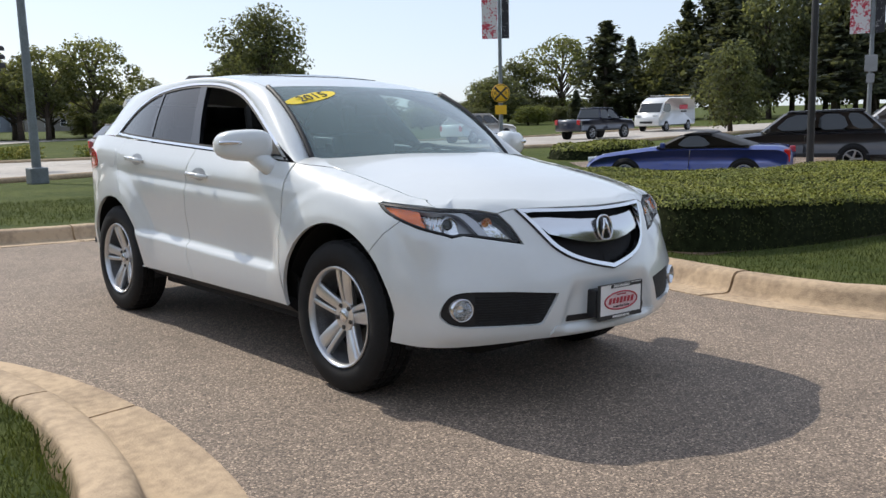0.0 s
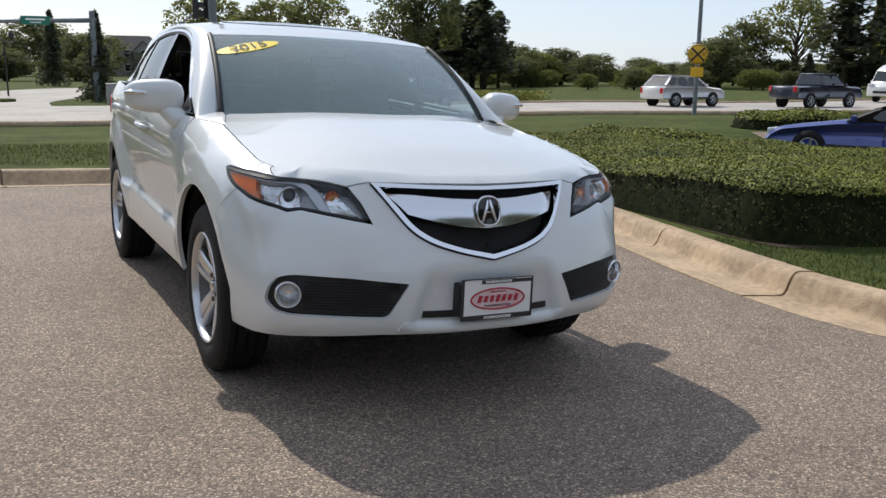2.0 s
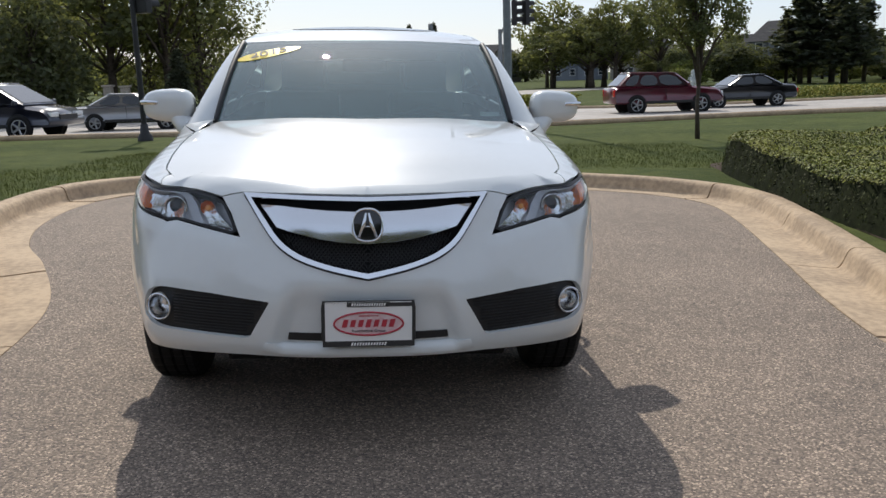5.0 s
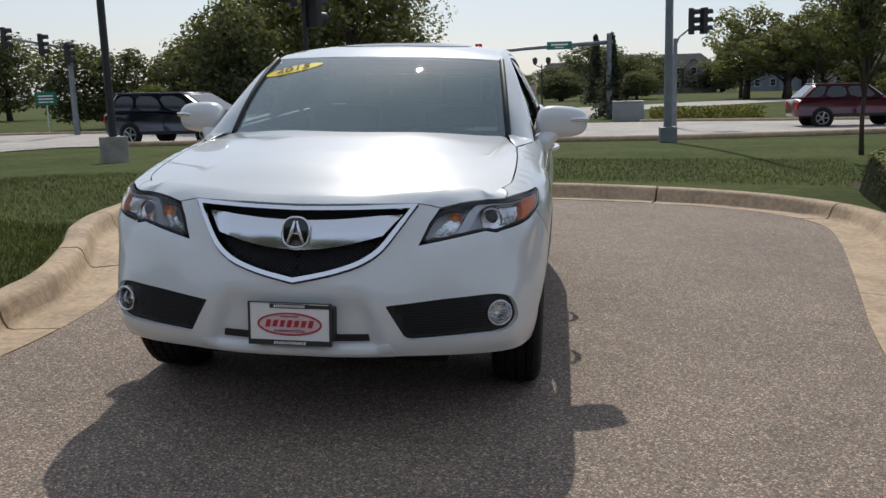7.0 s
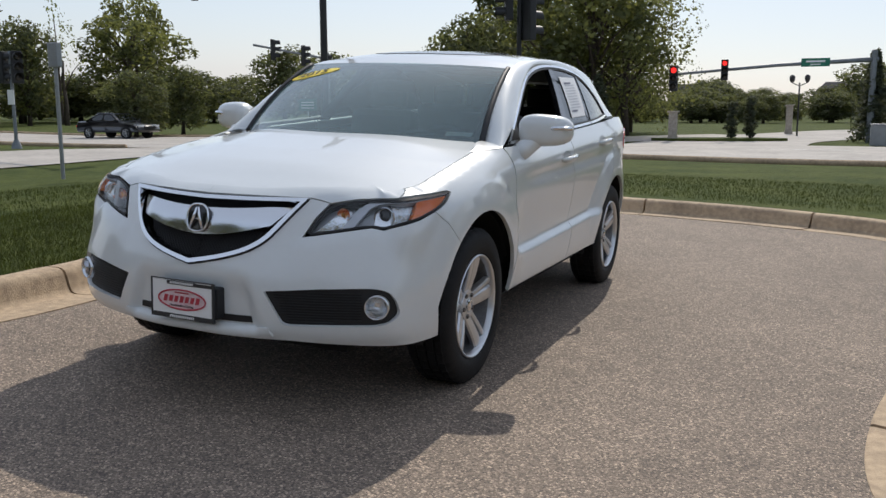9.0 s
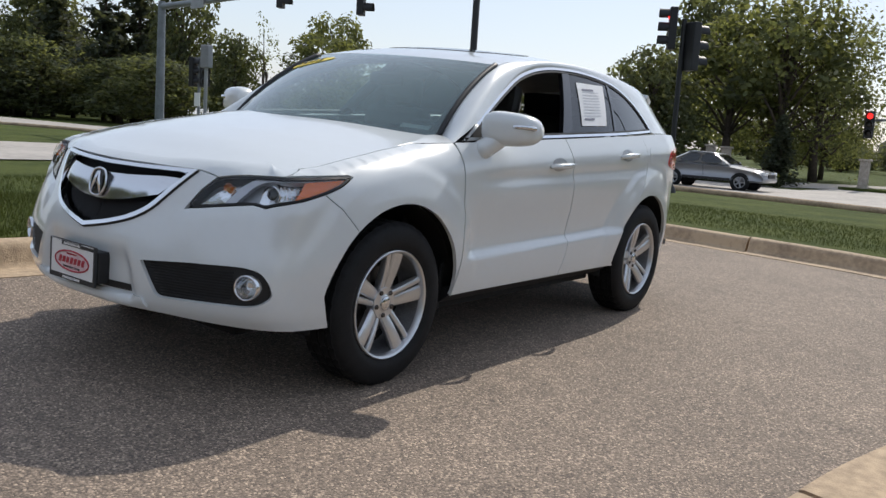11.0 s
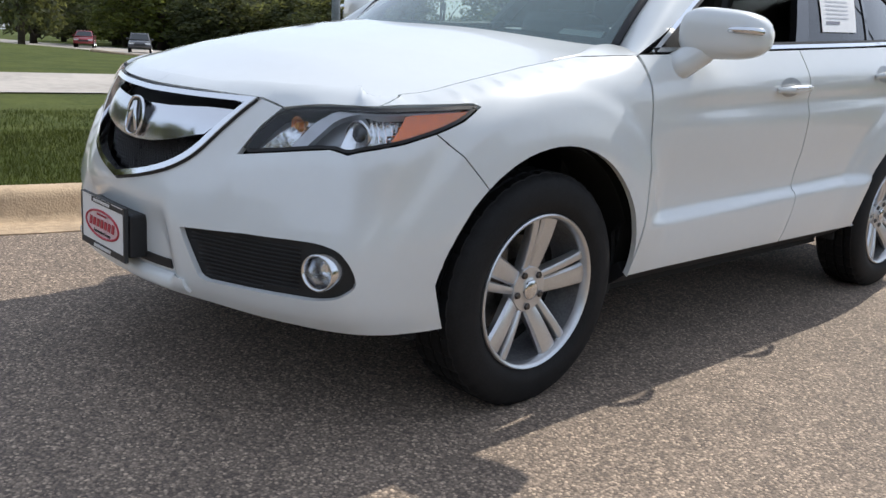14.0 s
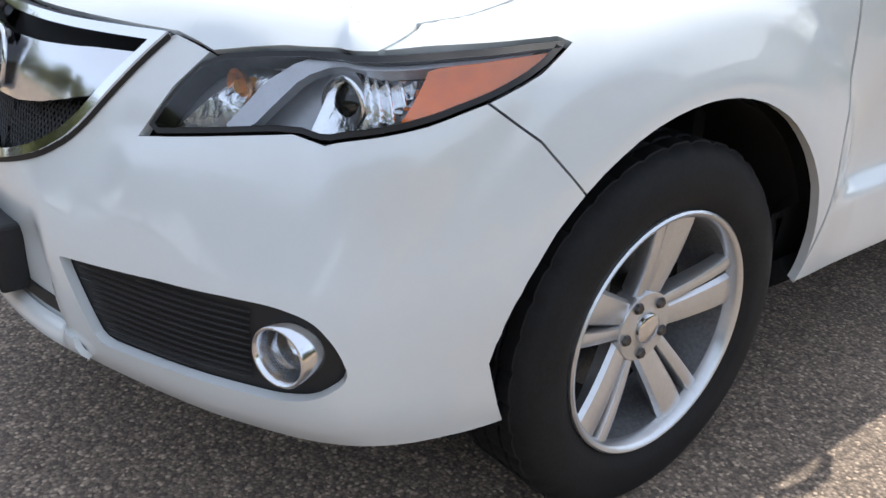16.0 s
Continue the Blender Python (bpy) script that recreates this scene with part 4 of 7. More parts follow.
part("stock_label", sheet([(0.56, 0.09), (0.67, 0.09), (0.67, 0.135), (0.56, 0.135)], shield_place(-0.012), 0.05), PAPER, car, "small white label behind the windshield")

# cabin
# unseen boxes, added to stop sun leaking through the engine bay
part("firewall", box((1.42, 0.04, 0.62), (0, 0.30, 0.76)), LINER, car)
part("engine_bay_block", box((1.30, 0.72, 0.42), (0, -0.22, 0.72), 0.03), LINER, car)
part("dash_shelf", sheet([(x, 0.13 + 0.72 * x * x) for x in np.linspace(-0.66, 0.66, 15)] + [(0.66, 0.62), (-0.66, 0.62)], lambda uv: np.c_[uv, 1.085 + 0 * uv[:, 0]], 0.08), CABIN, car)
part("dashboard", box((1.36, 0.5, 0.18), (0, 0.64, 1.0), 0.05), CABIN, car)
part("dash_hood", box((0.42, 0.22, 0.07), (0.34, 0.66, 1.10), 0.03), CABIN, car)
wheel_ring = [(0.36 + 0.185 * math.cos(t), 0.90 - 0.08 * math.sin(t), 1.0 + 0.165 * math.sin(t)) for t in np.linspace(0, 2 * np.pi, 40, endpoint=False)]
steering = part("steering_wheel", tube(wheel_ring, 0.016, 8, True), CABIN, car)
part("boss", box((0.16, 0.05, 0.12), (0.36, 0.88, 1.0), 0.03), CABIN, steering)
for x in (-0.37, 0.37):
    seat = part("front_seat", box((0.5, 0.52, 0.2), (x, 1.15, 0.62), 0.06), SEAT, car, "grey leather seat")
    part("backrest", box((0.46, 0.16, 0.58), (x, 1.45, 0.95), 0.06, Euler((radians(-14), 0, 0)).to_matrix().to_4x4()), SEAT, seat)
    part("headrest", box((0.26, 0.1, 0.18), (x, 1.55, 1.33), 0.04, Euler((radians(-10), 0, 0)).to_matrix().to_4x4()), SEAT, seat)
bench = part("rear_seat", box((1.2, 0.5, 0.2), (0, 2.1, 0.66), 0.06), SEAT, car)
part("backrest", box((1.2, 0.16, 0.6), (0, 2.45, 0.98), 0.06, Euler((radians(-18), 0, 0)).to_matrix().to_4x4()), SEAT, bench)
for x in (-0.38, 0.38):
    part("headrest", box((0.24, 0.09, 0.15), (x, 2.58, 1.34), 0.04), SEAT, bench)
part("headliner", sheet([(-0.56, 1.1), (0.56, 1.1), (0.56, 3.3), (-0.56, 3.3)], lambda uv: np.c_[uv, roof_z(uv[:, 0], uv[:, 1]) - 0.05], 0.2, flip=True), PALE, car)
part("cabin_floor", box((1.6, 3.0, 0.04), (0, 1.9, 0.42)), CABIN, car)
both("door_trim", ([(0.80, 0.55, 0.45), (0.80, 2.6, 0.45), (0.80, 2.6, 1.15), (0.80, 0.55, 1.05)], [(0, 3, 2, 1)]), CABIN, car)
mirror_in = part("rear_view_mirror", box((0.24, 0.03, 0.07), (0, 0.92, 1.38), 0.02), BLACK_PLASTIC, car)


# door handles and mirrors
def lump(half, power=2.6, us=26, vs=16):
    """A rounded block."""
    v, f = [], []
    s = lambda a: math.copysign(abs(a) ** (2 / power), a)
    for i in range(vs + 1):
        p = -math.pi / 2 + math.pi * i / vs
        for j in range(us):
            t = 2 * math.pi * j / us
            v.append((half[0] * s(math.cos(p)) * s(math.cos(t)), half[1] * s(math.cos(p)) * s(math.sin(t)), half[2] * s(math.sin(p))))
    for i in range(vs):
        for j in range(us):
            k = (j + 1) % us
            f.append((i * us + j, i * us + k, (i + 1) * us + k, (i + 1) * us + j))
    return v, f


for host, y in (((door_l, door_r), 1.36), ((rdoor_l, rdoor_r), 2.25)):
    z = 0.992 + 0.066 * (y - 1.36) / 0.89
    for s, owner in zip((1, -1), host):
        flip = (lambda vf: vf) if s > 0 else mirrored
        # flat grey oval: the recess's shade as colour, no hollow is cut
        cup = [(Q(y - 0.01 + 0.085 * math.cos(t)), z + 0.006 + 0.037 * math.sin(t)) for t in np.linspace(0, 2 * np.pi, 24, endpoint=False)]
        part("handle_cup_shade", flip(sheet(cup, on_skin(0.0015), 0.03)), LAMP_GREY, owner)
        run = [(Q(y - 0.12), z - 0.006), (Q(y - 0.06), z), (Q(y), z + 0.003), (Q(y + 0.07), z + 0.007), (Q(y + 0.125), z + 0.009)]
        p = skin_off(np.array(run), np.array([0.008, 0.034, 0.042, 0.036, 0.010]))
        handle = part("door_handle", flip(tube(p, [0.010, 0.015, 0.0155, 0.015, 0.011], 10)), PAINT, owner)
        part("chrome_strip", flip(tube(p[1:4] + (0.012, 0, 0.006), [0.005, 0.006, 0.005], 6)), CHROME, handle)
for s in (1, -1):
    flip = (lambda vf: vf) if s > 0 else mirrored
    v, f = lump((0.138, 0.082, 0.083), 3.0)
    v = [(x + 0.0, y + 0.10 * (x / 0.14) * 0.35, z * (1.0 - 0.10 * (x / 0.14)) + 0.004) for x, y, z in v]
    m = Matrix.Translation((0.995, 0.71, 1.168)) @ Euler((0, 0, radians(6))).to_matrix().to_4x4()
    shell_m = part("side_mirror", flip(moved((v, f), m)), PAINT, car, "white door mirror with a turn lamp")
    arm = tube([(0.865, 0.60, 1.035), (0.90, 0.63, 1.07), (0.94, 0.67, 1.115), (0.96, 0.69, 1.15)], [0.052, 0.05, 0.05, 0.05], 12)
    part("mirror_arm", flip(arm), PAINT, shell_m)
    strip = [(0.995 + 0.139 * math.cos(t) * 1.0 + 0.004, 0.71 - 0.083 * math.sin(t) + 0.02, 1.182 + 0.006 * math.sin(2 * t)) for t in np.linspace(0.25, 1.35, 12)]
    part("turn_lamp", flip(tube(strip, [0.004] + [0.012] * 10 + [0.004], 8)), SATIN, shell_m)
    glass_m = moved(sheet(rounded([(-0.12, -0.065), (0.12, -0.06), (0.12, 0.06), (-0.12, 0.07)], 3), lambda uv: np.c_[uv[:, 0], 0.085 + 0 * uv[:, 0] + uv[:, 0] * 0.25, uv[:, 1]], 0.05, flip=True), m)
    part("mirror_glass", flip(glass_m), CHROME, shell_m)


# wheels
def spoke_run(angle, spread0, spread1, w0, w1):
    """One bar of a pair of spokes, from the hub to the rim."""
    v, f, count = [], [], 9
    for i in range(count):
        t = i / (count - 1)
        r = 0.05 + (0.234 - 0.05) * t
        off = spread0 + (spread1 - spread0) * t
        w = (w0 + (w1 - w0) * t) / 2
        face = -0.012 + 0.030 * math.sin(math.pi * min(1, t * 0.9) * 0.5) + 0.006 * t
        deep = 0.042 - 0.012 * t
        ring = [(face - deep, -w * 0.8), (face - 0.012, -w), (face - 0.003, -w * 0.78), (face, -w * 0.3), (face, w * 0.3), (face - 0.003, w * 0.78), (face - 0.012, w), (face - deep, w * 0.8)]
        for x, s in ring:
            a, b = r, off + s
            v.append((x, a * math.cos(angle) - b * math.sin(angle), a * math.sin(angle) + b * math.cos(angle)))
    for i in range(count - 1):
        for k in range(8):
            m = (k + 1) % 8
            f.append((i * 8 + k, i * 8 + m, (i + 1) * 8 + m, (i + 1) * 8 + k))
    return v, f


def tyre_mesh():
    profile = [(-0.092, 0.240), (-0.110, 0.268), (-0.1125, 0.29), (-0.110, 0.322), (-0.102, 0.346), (-0.092, 0.358), (-0.080, 0.3655)]
    tread = []
    for a, b in ((-0.080, -0.050), (-0.041, -0.006), (0.006, 0.041), (0.050, 0.080)):
        tread += [(a, 0.367), (a + 0.001, 0.369), (b - 0.001, 0.369), (b, 0.367), (b + 0.001, 0.361)]
    profile = profile + tread[:-1] + [(-x, r) for x, r in profile[::-1]]
    sides = 180
    v, f = lathe(profile, sides)
    out = []
    for i, (x, y, z) in enumerate(v):
        r, j = math.hypot(y, z), i % sides
        if r > 0.352 and j % 5 == 0:
            k = (r - 0.0055 * min(1, (r - 0.352) / 0.01)) / r
            y, z = y * k, z * k
        out.append((x, y, z))
    return out, f


tyre_v = tyre_mesh()
barrel_v = lathe([(-0.10, 0.217), (-0.08, 0.2265), (0.012, 0.2275)], 90)
rim_parts = [lathe([(0.012, 0.2275), (0.034, 0.231), (0.040, 0.2355), (0.0425, 0.2415), (0.039, 0.2455), (0.02, 0.246), (-0.1, 0.246)], 90)]
for k in range(5):
    a = math.radians(90 + 72 * k)
    rim_parts += [spoke_run(a, -0.015, -0.025, 0.05, 0.074), spoke_run(a, 0.023, 0.043, 0.027, 0.034)]
rim_parts.append(lathe([(-0.05, 0.075), (-0.012, 0.074), (-0.004, 0.07), (-0.004, 0.045), (-0.003, 0.034), (0.0, 0.030), (0.0, 0.001)], 40))
rim_v = joined(*rim_parts)
disc_v = joined(lathe([(-0.075, 0.155), (-0.06, 0.156), (-0.058, 0.15), (-0.058, 0.085), (-0.03, 0.08), (-0.03, 0.01)], 48))
meshes = (mesh("tyre", *tyre_v, RUBBER), mesh("rim", *rim_v, SILVER), mesh("brake_disc", *disc_v, IRON), mesh("lug_nut", *lathe([(-0.02, 0.012), (0.004, 0.0115), (0.008, 0.009), (0.009, 0.001)], 6), IRON),
          # near-black disc added behind the spokes, standing in for shade there
          mesh("spoke_gap_shade", *lathe([(-0.1, 0.224), (-0.098, 0.01)], 48), LINER),
          mesh("barrel", *barrel_v, material("wheel_barrel", (0.34, 0.34, 0.345), 0.42, metal=0.7, vary=0.25, scale=15)),
          mesh("hub_cap", *lathe([(0.0, 0.031), (0.006, 0.03), (0.009, 0.024), (0.0095, 0.001)], 32), SATIN))
for me in meshes:
    me.set_sharp_from_angle(angle=radians(38))
for sx in (1, -1):
    for yc in (0.0, 2.645):
        m = Matrix.Translation((sx * 0.818, yc - (0.018 if yc < 1 else 0.0), 0.364)) @ (Matrix() if sx > 0 else Matrix.Rotation(math.pi, 4, "Z")) @ Matrix.Rotation(radians(-5 if yc < 1 else 12), 4, "X")
        wheel = new("wheel", meshes[0])
        wheel.parent, wheel.matrix_world = car, m
        tagged(wheel, "tyre on a silver alloy wheel with five split spokes")
        for me, x in ((meshes[1], 0.064), (meshes[2], 0.05), (meshes[4], 0.058), (meshes[5], 0.064), (meshes[6], 0.064)):
            o = new(me.name, me)
            o.parent, o.matrix_local = wheel, Matrix.Translation((x, 0, 0))
        for k in range(5):
            a = radians(90 + 36 + 72 * k)
            o = new("lug_nut", meshes[3])
            o.parent, o.matrix_local = wheel, Matrix.Translation((0.060, 0.055 * math.cos(a), 0.055 * math.sin(a)))
        pad = part("caliper", box((0.06, 0.09, 0.14), (0.0, -0.125 * sx, 0.06), 0.015), IRON, wheel)


# ---- the place: ground, roads, kerbs ----
LEAN_FAR = Matrix.Rotation(-0.04, 4, "Y")
KERB_LINE = spline([(-9, -2.62), (-5, -2.5), (-3.3, -2.3), (-2.4, -1.75), (-1.97, -1.1), (-1.79, -0.4), (-1.75, 0.4), (-1.87, 1.3), (-2.28, 2.4), (-2.66, 3.2), (-2.9, 4.2), (-2.92, 5.4), (-2.62, 6.2), (-2.0, 6.65),
                    (-1.0, 6.78), (0.3, 6.8), (1.6, 6.75), (2.75, 6.45), (3.42, 5.9), (3.68, 5.2), (3.55, 4.2), (3.15, 2.5), (2.8, 1.1), (2.64, 0.2), (2.63, -0.5), (2.82, -1.1), (3.25, -1.7), (4.1, -2.15),
                    (6, -2.35), (12, -2.4)], 420)
_t = np.gradient(KERB_LINE, axis=0)
KERB_OUT = np.stack([-_t[:, 1], _t[:, 0]], 1) / np.linalg.norm(_t, axis=1)[:, None]
INSIDE_LINE = np.vstack([KERB_LINE, [(12, -40), (-9, -40)]])

KERB_COARSE = np.vstack([KERB_LINE[::4], KERB_LINE[-1:], [(12, -40), (-9, -40)]])


def far_z(x, y):
    """The lie of the land round the driveway."""
    near = np.clip(np.hypot(np.maximum(np.abs(np.asarray(x, float) - 0.5) - 4.2, 0), np.maximum(np.asarray(y, float) - 8, 0)) / 9, 0, 1)
    slope = 0.035 * x - 0.07 - 0.4 * ramp(16, 32, y) - 0.48 * np.exp(-(((np.asarray(x) - 17.3) / 6.3) ** 4) - ((np.asarray(y) - 7.6) / 3.6) ** 4)
    slope = np.where(np.asarray(y) < -3, slope * ramp(-14, -3, y), slope)
    bank = 0.06 * np.sin(0.23 * np.asarray(x) + 1.0) * np.sin(0.19 * np.asarray(y) + 0.4)
    return 0.125 * (1 - near) + near * near * (3 - 2 * near) * (slope + bank)


def kerb_gap(p):
    """Signed distance from the asphalt's edge: positive on the lawn."""
    d = away(p, KERB_COARSE)
    return np.where(inside(p, INSIDE_LINE), -d, d)


ASPHALT = bpy.data.materials.new("asphalt")
ASPHALT.use_nodes = True
n, l = ASPHALT.node_tree.nodes, ASPHALT.node_tree.links
b = n["Principled BSDF"]
b.inputs["Roughness"].default_value = 0.86
tc = n.new("ShaderNodeTexCoord")
stones, wide, stain = n.new("ShaderNodeTexVoronoi"), n.new("ShaderNodeTexNoise"), n.new("ShaderNodeTexNoise")
stones.inputs["Scale"].default_value = 125
wide.inputs["Scale"].default_value, wide.inputs["Detail"].default_value = 0.9, 6
stain.inputs["Scale"].default_value, stain.inputs["Detail"].default_value = 5.5, 8
for node in (stones, wide, stain):
    l.new(tc.outputs["Object"], node.inputs["Vector"])
grey = n.new("ShaderNodeSeparateColor")
l.new(stones.outputs["Color"], grey.inputs[0])
cr = n.new("ShaderNodeValToRGB")
cr.color_ramp.elements[0].position, cr.color_ramp.elements[0].color = 0.0, (0.118, 0.090, 0.069, 1)
cr.color_ramp.elements[1].position, cr.color_ramp.elements[1].color = 1.0, (0.60, 0.46, 0.335, 1)
for pos, col in ((0.35, (0.195, 0.149, 0.113, 1)), (0.72, (0.285, 0.219, 0.165, 1)), (0.9, (0.40, 0.307, 0.228, 1))):
    e = cr.color_ramp.elements.new(pos)
    e.color = col
l.new(grey.outputs[0], cr.inputs[0])
gap = n.new("ShaderNodeMapRange")
gap.inputs["From Min"].default_value, gap.inputs["From Max"].default_value = 0.3, 0.75
gap.inputs["To Min"].default_value, gap.inputs["To Max"].default_value = 1.0, 0.62
l.new(stones.outputs["Distance"], gap.inputs["Value"])
tone = n.new("ShaderNodeMapRange")
tone.inputs["From Min"].default_value, tone.inputs["From Max"].default_value = 0.3, 0.7
tone.inputs["To Min"].default_value, tone.inputs["To Max"].default_value = 0.80, 1.22
mixn = n.new("ShaderNodeMath")
mixn.operation = "MULTIPLY_ADD"
mixn.inputs[1].default_value = 0.45
half = n.new("ShaderNodeMath")
half.operation, half.inputs[1].default_value = "MULTIPLY", 0.55
l.new(wide.outputs["Fac"], half.inputs[0])
l.new(stain.outputs["Fac"], mixn.inputs[0])
l.new(half.outputs[0], mixn.inputs[2])
l.new(mixn.outputs[0], tone.inputs["Value"])
m1, m2 = n.new("ShaderNodeMath"), n.new("ShaderNodeVectorMath")
m1.operation, m2.operation = "MULTIPLY", "SCALE"
l.new(gap.outputs[0], m1.inputs[0])
l.new(tone.outputs[0], m1.inputs[1])
l.new(cr.outputs[0], m2.inputs[0])
l.new(m1.outputs[0], m2.inputs["Scale"])
l.new(m2.outputs[0], b.inputs["Base Color"])
bb = n.new("ShaderNodeBump")
bb.inputs["Strength"].default_value, bb.inputs["Distance"].default_value, bb.invert = 0.55, 0.004, True
l.new(stones.outputs["Distance"], bb.inputs["Height"])
l.new(bb.outputs[0], b.inputs["Normal"])

CONCRETE = material("kerb_concrete", (0.49, 0.36, 0.23), 0.85, second=(0.29, 0.21, 0.135), scale=2.2, mix_low=0.36, mix_high=0.58, bump=0.3, bump_scale=90)
ROAD_CONCRETE = material("road_concrete", (0.40, 0.365, 0.325), 0.85, vary=0.2, scale=0.5, bump=0.1, bump_scale=30)
LAWN = material("lawn", (0.090, 0.106, 0.029), 0.95, second=(0.050, 0.068, 0.018), scale=0.55, mix_low=0.4, mix_high=0.6, bump=0.9, bump_scale=70, spec=0.1)
BLADE = leafy("grass_blade", (0.062, 0.080, 0.021), 0.22, 0.35, 2.0, 0.35)
MULCH = material("mulch", (0.07, 0.04, 0.025), 0.95, vary=0.5, scale=9, bump=0.9, bump_scale=60)

steps = np.r_[-1500, -900, -560, -360, -240, -170, -120, -90, -70, -56, -46, -38, -32, -27, -23, -19.5, -16.5, -14, -12, -10.4, np.arange(-9, -4.1, 0.5)]
gx = np.r_[steps, np.arange(-4.0, 5.4, 0.17), -steps[::-1] + 1.0]
gy = np.r_[-1500, -700, -300, -120, -60, -40, -25, -15, -9, np.arange(-6, -2.9, 0.6), np.arange(-2.8, 9.2, 0.17), np.arange(9.4, 14, 0.5), np.arange(14.5, 46, 1.5), 50, 56, 64, 76, 90, 110, 140, 190, 260, 380, 600, 900, 1500]
X, Y = np.meshgrid(gx, gy)
P = np.stack([X.ravel(), Y.ravel()], 1)
gap_d = kerb_gap(P)
Zg = far_z(P[:, 0], P[:, 1])
Zg = np.where(gap_d < 0.28, -0.09, np.where(gap_d < 0.54, -0.03, Zg - 0.004))
w = len(gx)
faces = [(j * w + i, j * w + i + 1, (j + 1) * w + i + 1, (j + 1) * w + i) for j in range(len(gy) - 1) for i in range(w - 1)]
ground = new("ground", mesh("ground", np.c_[P, Zg], faces, LAWN))
tagged(ground, "mown green lawn round the kerbed driveway", "lawn", kind="structure")

road = new("driveway", mesh("driveway", *sheet(np.vstack([KERB_LINE[::3], [(12, -2.4), (12, -40), (-9, -40), (-9, -2.62)]]), lambda uv: np.c_[uv, 0.0 * uv[:, 0]], 1.2, edge=1.0), ASPHALT, False))
tagged(road, "coarse tan-grey asphalt driveway ending in a kerbed bulb", "driveway", kind="structure")
aisle = new("driveway_joint", mesh("driveway_joint", [(-60, -40, -0.01), (60, -40, -0.01), (60, -2.7, -0.01), (-60, -2.7, -0.01)], [(0, 1, 2, 3)], ASPHALT, False))
tagged(aisle, "tan-grey asphalt lane beside the driveway", "driveway", kind="structure")

# kerb and gutter, cast in lengths with open joints
PROFILE = [(0.0, -0.06), (0.0, 0.004), (0.012, 0.007), (0.27, -0.008), (0.30, -0.002), (0.322, 0.03), (0.345, 0.10), (0.362, 0.132), (0.39, 0.148), (0.43, 0.152), (0.50, 0.15), (0.525, 0.142), (0.535, 0.12), (0.535, -0.06)]
kerb = thing("kerb", "weathered tan concrete kerb and gutter with rounded top", "kerb", kind="structure")
cuts = np.linspace(0, len(KERB_LINE) - 1, 22).astype(int)
rng = np.random.default_rng(4)
for a, c in zip(cuts[:-1], cuts[1:]):
    v, f = [], []
    idx = list(range(a, c + 1))
    lift = rng.uniform(-0.004, 0.004)
    for k, i in enumerate(idx):
        p, o = KERB_LINE[i], KERB_OUT[i]
        if k in (0, len(idx) - 1):
            p = p + (KERB_LINE[min(i + 1, len(KERB_LINE) - 1)] - KERB_LINE[max(i - 1, 0)]) * (0.06 if k == 0 else -0.06)
        width = 1.0 + 0.14 * float(ramp(-0.5, 2.5, p[0]))
        for d, z in PROFILE:
            wob = 0.004 * noise.noise(Vector((p[0] * 5, p[1] * 5, d * 9)))
            v.append((*(p + o * d * width), z + lift + wob))
    m = len(PROFILE)
    for k in range(len(idx) - 1):
        for j in range(m - 1):
            f.append((k * m + j, k * m + j + 1, (k + 1) * m + j + 1, (k + 1) * m + j))
    f += [tuple(range(m)), tuple(range((len(idx) - 1) * m + m - 1, (len(idx) - 1) * m - 1, -1))]
    me = mesh("kerb_length", v, f, CONCRETE)
    me.set_sharp_from_angle(angle=radians(50))
    part("kerb_length", me, CONCRETE, kerb)
dark = new("kerb_joint_bed", mesh("kerb_joint_bed", *tube(np.c_[(KERB_LINE + KERB_OUT * 0.2)[::2], np.full(len(KERB_LINE[::2]), -0.045)], 0.035, 6), LINER))
tagged(dark, "dark earth under the kerb joints", "kerb", kind="structure")


def strip_road(name, label, centre, half, mat, lift=0.03, across=6):
    """A road along a line, laid on the land."""
    c = np.array(centre, float)
    t = np.gradient(c, axis=0)
    o = np.stack([-t[:, 1], t[:, 0]], 1) / np.linalg.norm(t, axis=1)[:, None]
    v, f = [], []
    for p, s in zip(c, o):
        for k in range(across + 1):
            q = p + s * half * (2 * k / across - 1)
            v.append((*q, float(far_z(q[0], q[1])) + lift))
    m = across + 1
    f = [(i * m + k, (i + 1) * m + k, (i + 1) * m + k + 1, i * m + k + 1) for i in range(len(c) - 1) for k in range(across)]
    f = [tuple(reversed(q)) for q in f]
    ob = new(name, mesh(name, v, f, mat))
    return tagged(ob, label, "road", kind="structure")


main_line = [(x, 31.0 + 0.00035 * x * x * (x > 0)) for x in np.r_[np.arange(-300, -60, 20), np.arange(-60, 60, 3), np.arange(60, 320, 20)]]
strip_road("road", "wide pale concrete main road", main_line, 8.3, ROAD_CONCRETE)
strip_road("side_street", "pale concrete side street", [(-17.8, y) for y in np.arange(-60, 23.5, 2.5)], 3.2, ROAD_CONCRETE, 0.025)
strip_road("entrance_street", "curved pale street into the housing estate", spline([(-3, 38.5), (-2.5, 46), (0, 56), (5, 68), (14, 80), (30, 92)], 30), 4.2, ROAD_CONCRETE, 0.027)
strip_road("entrance_exit", "pale street out of the housing estate", spline([(-13, 38.5), (-10, 44), (-6, 51), (-3, 57)], 16), 2.4, ROAD_CONCRETE, 0.026)
PAINT_WHITE = material("road_paint", (0.62, 0.62, 0.60), 0.7, vary=0.2, scale=3)
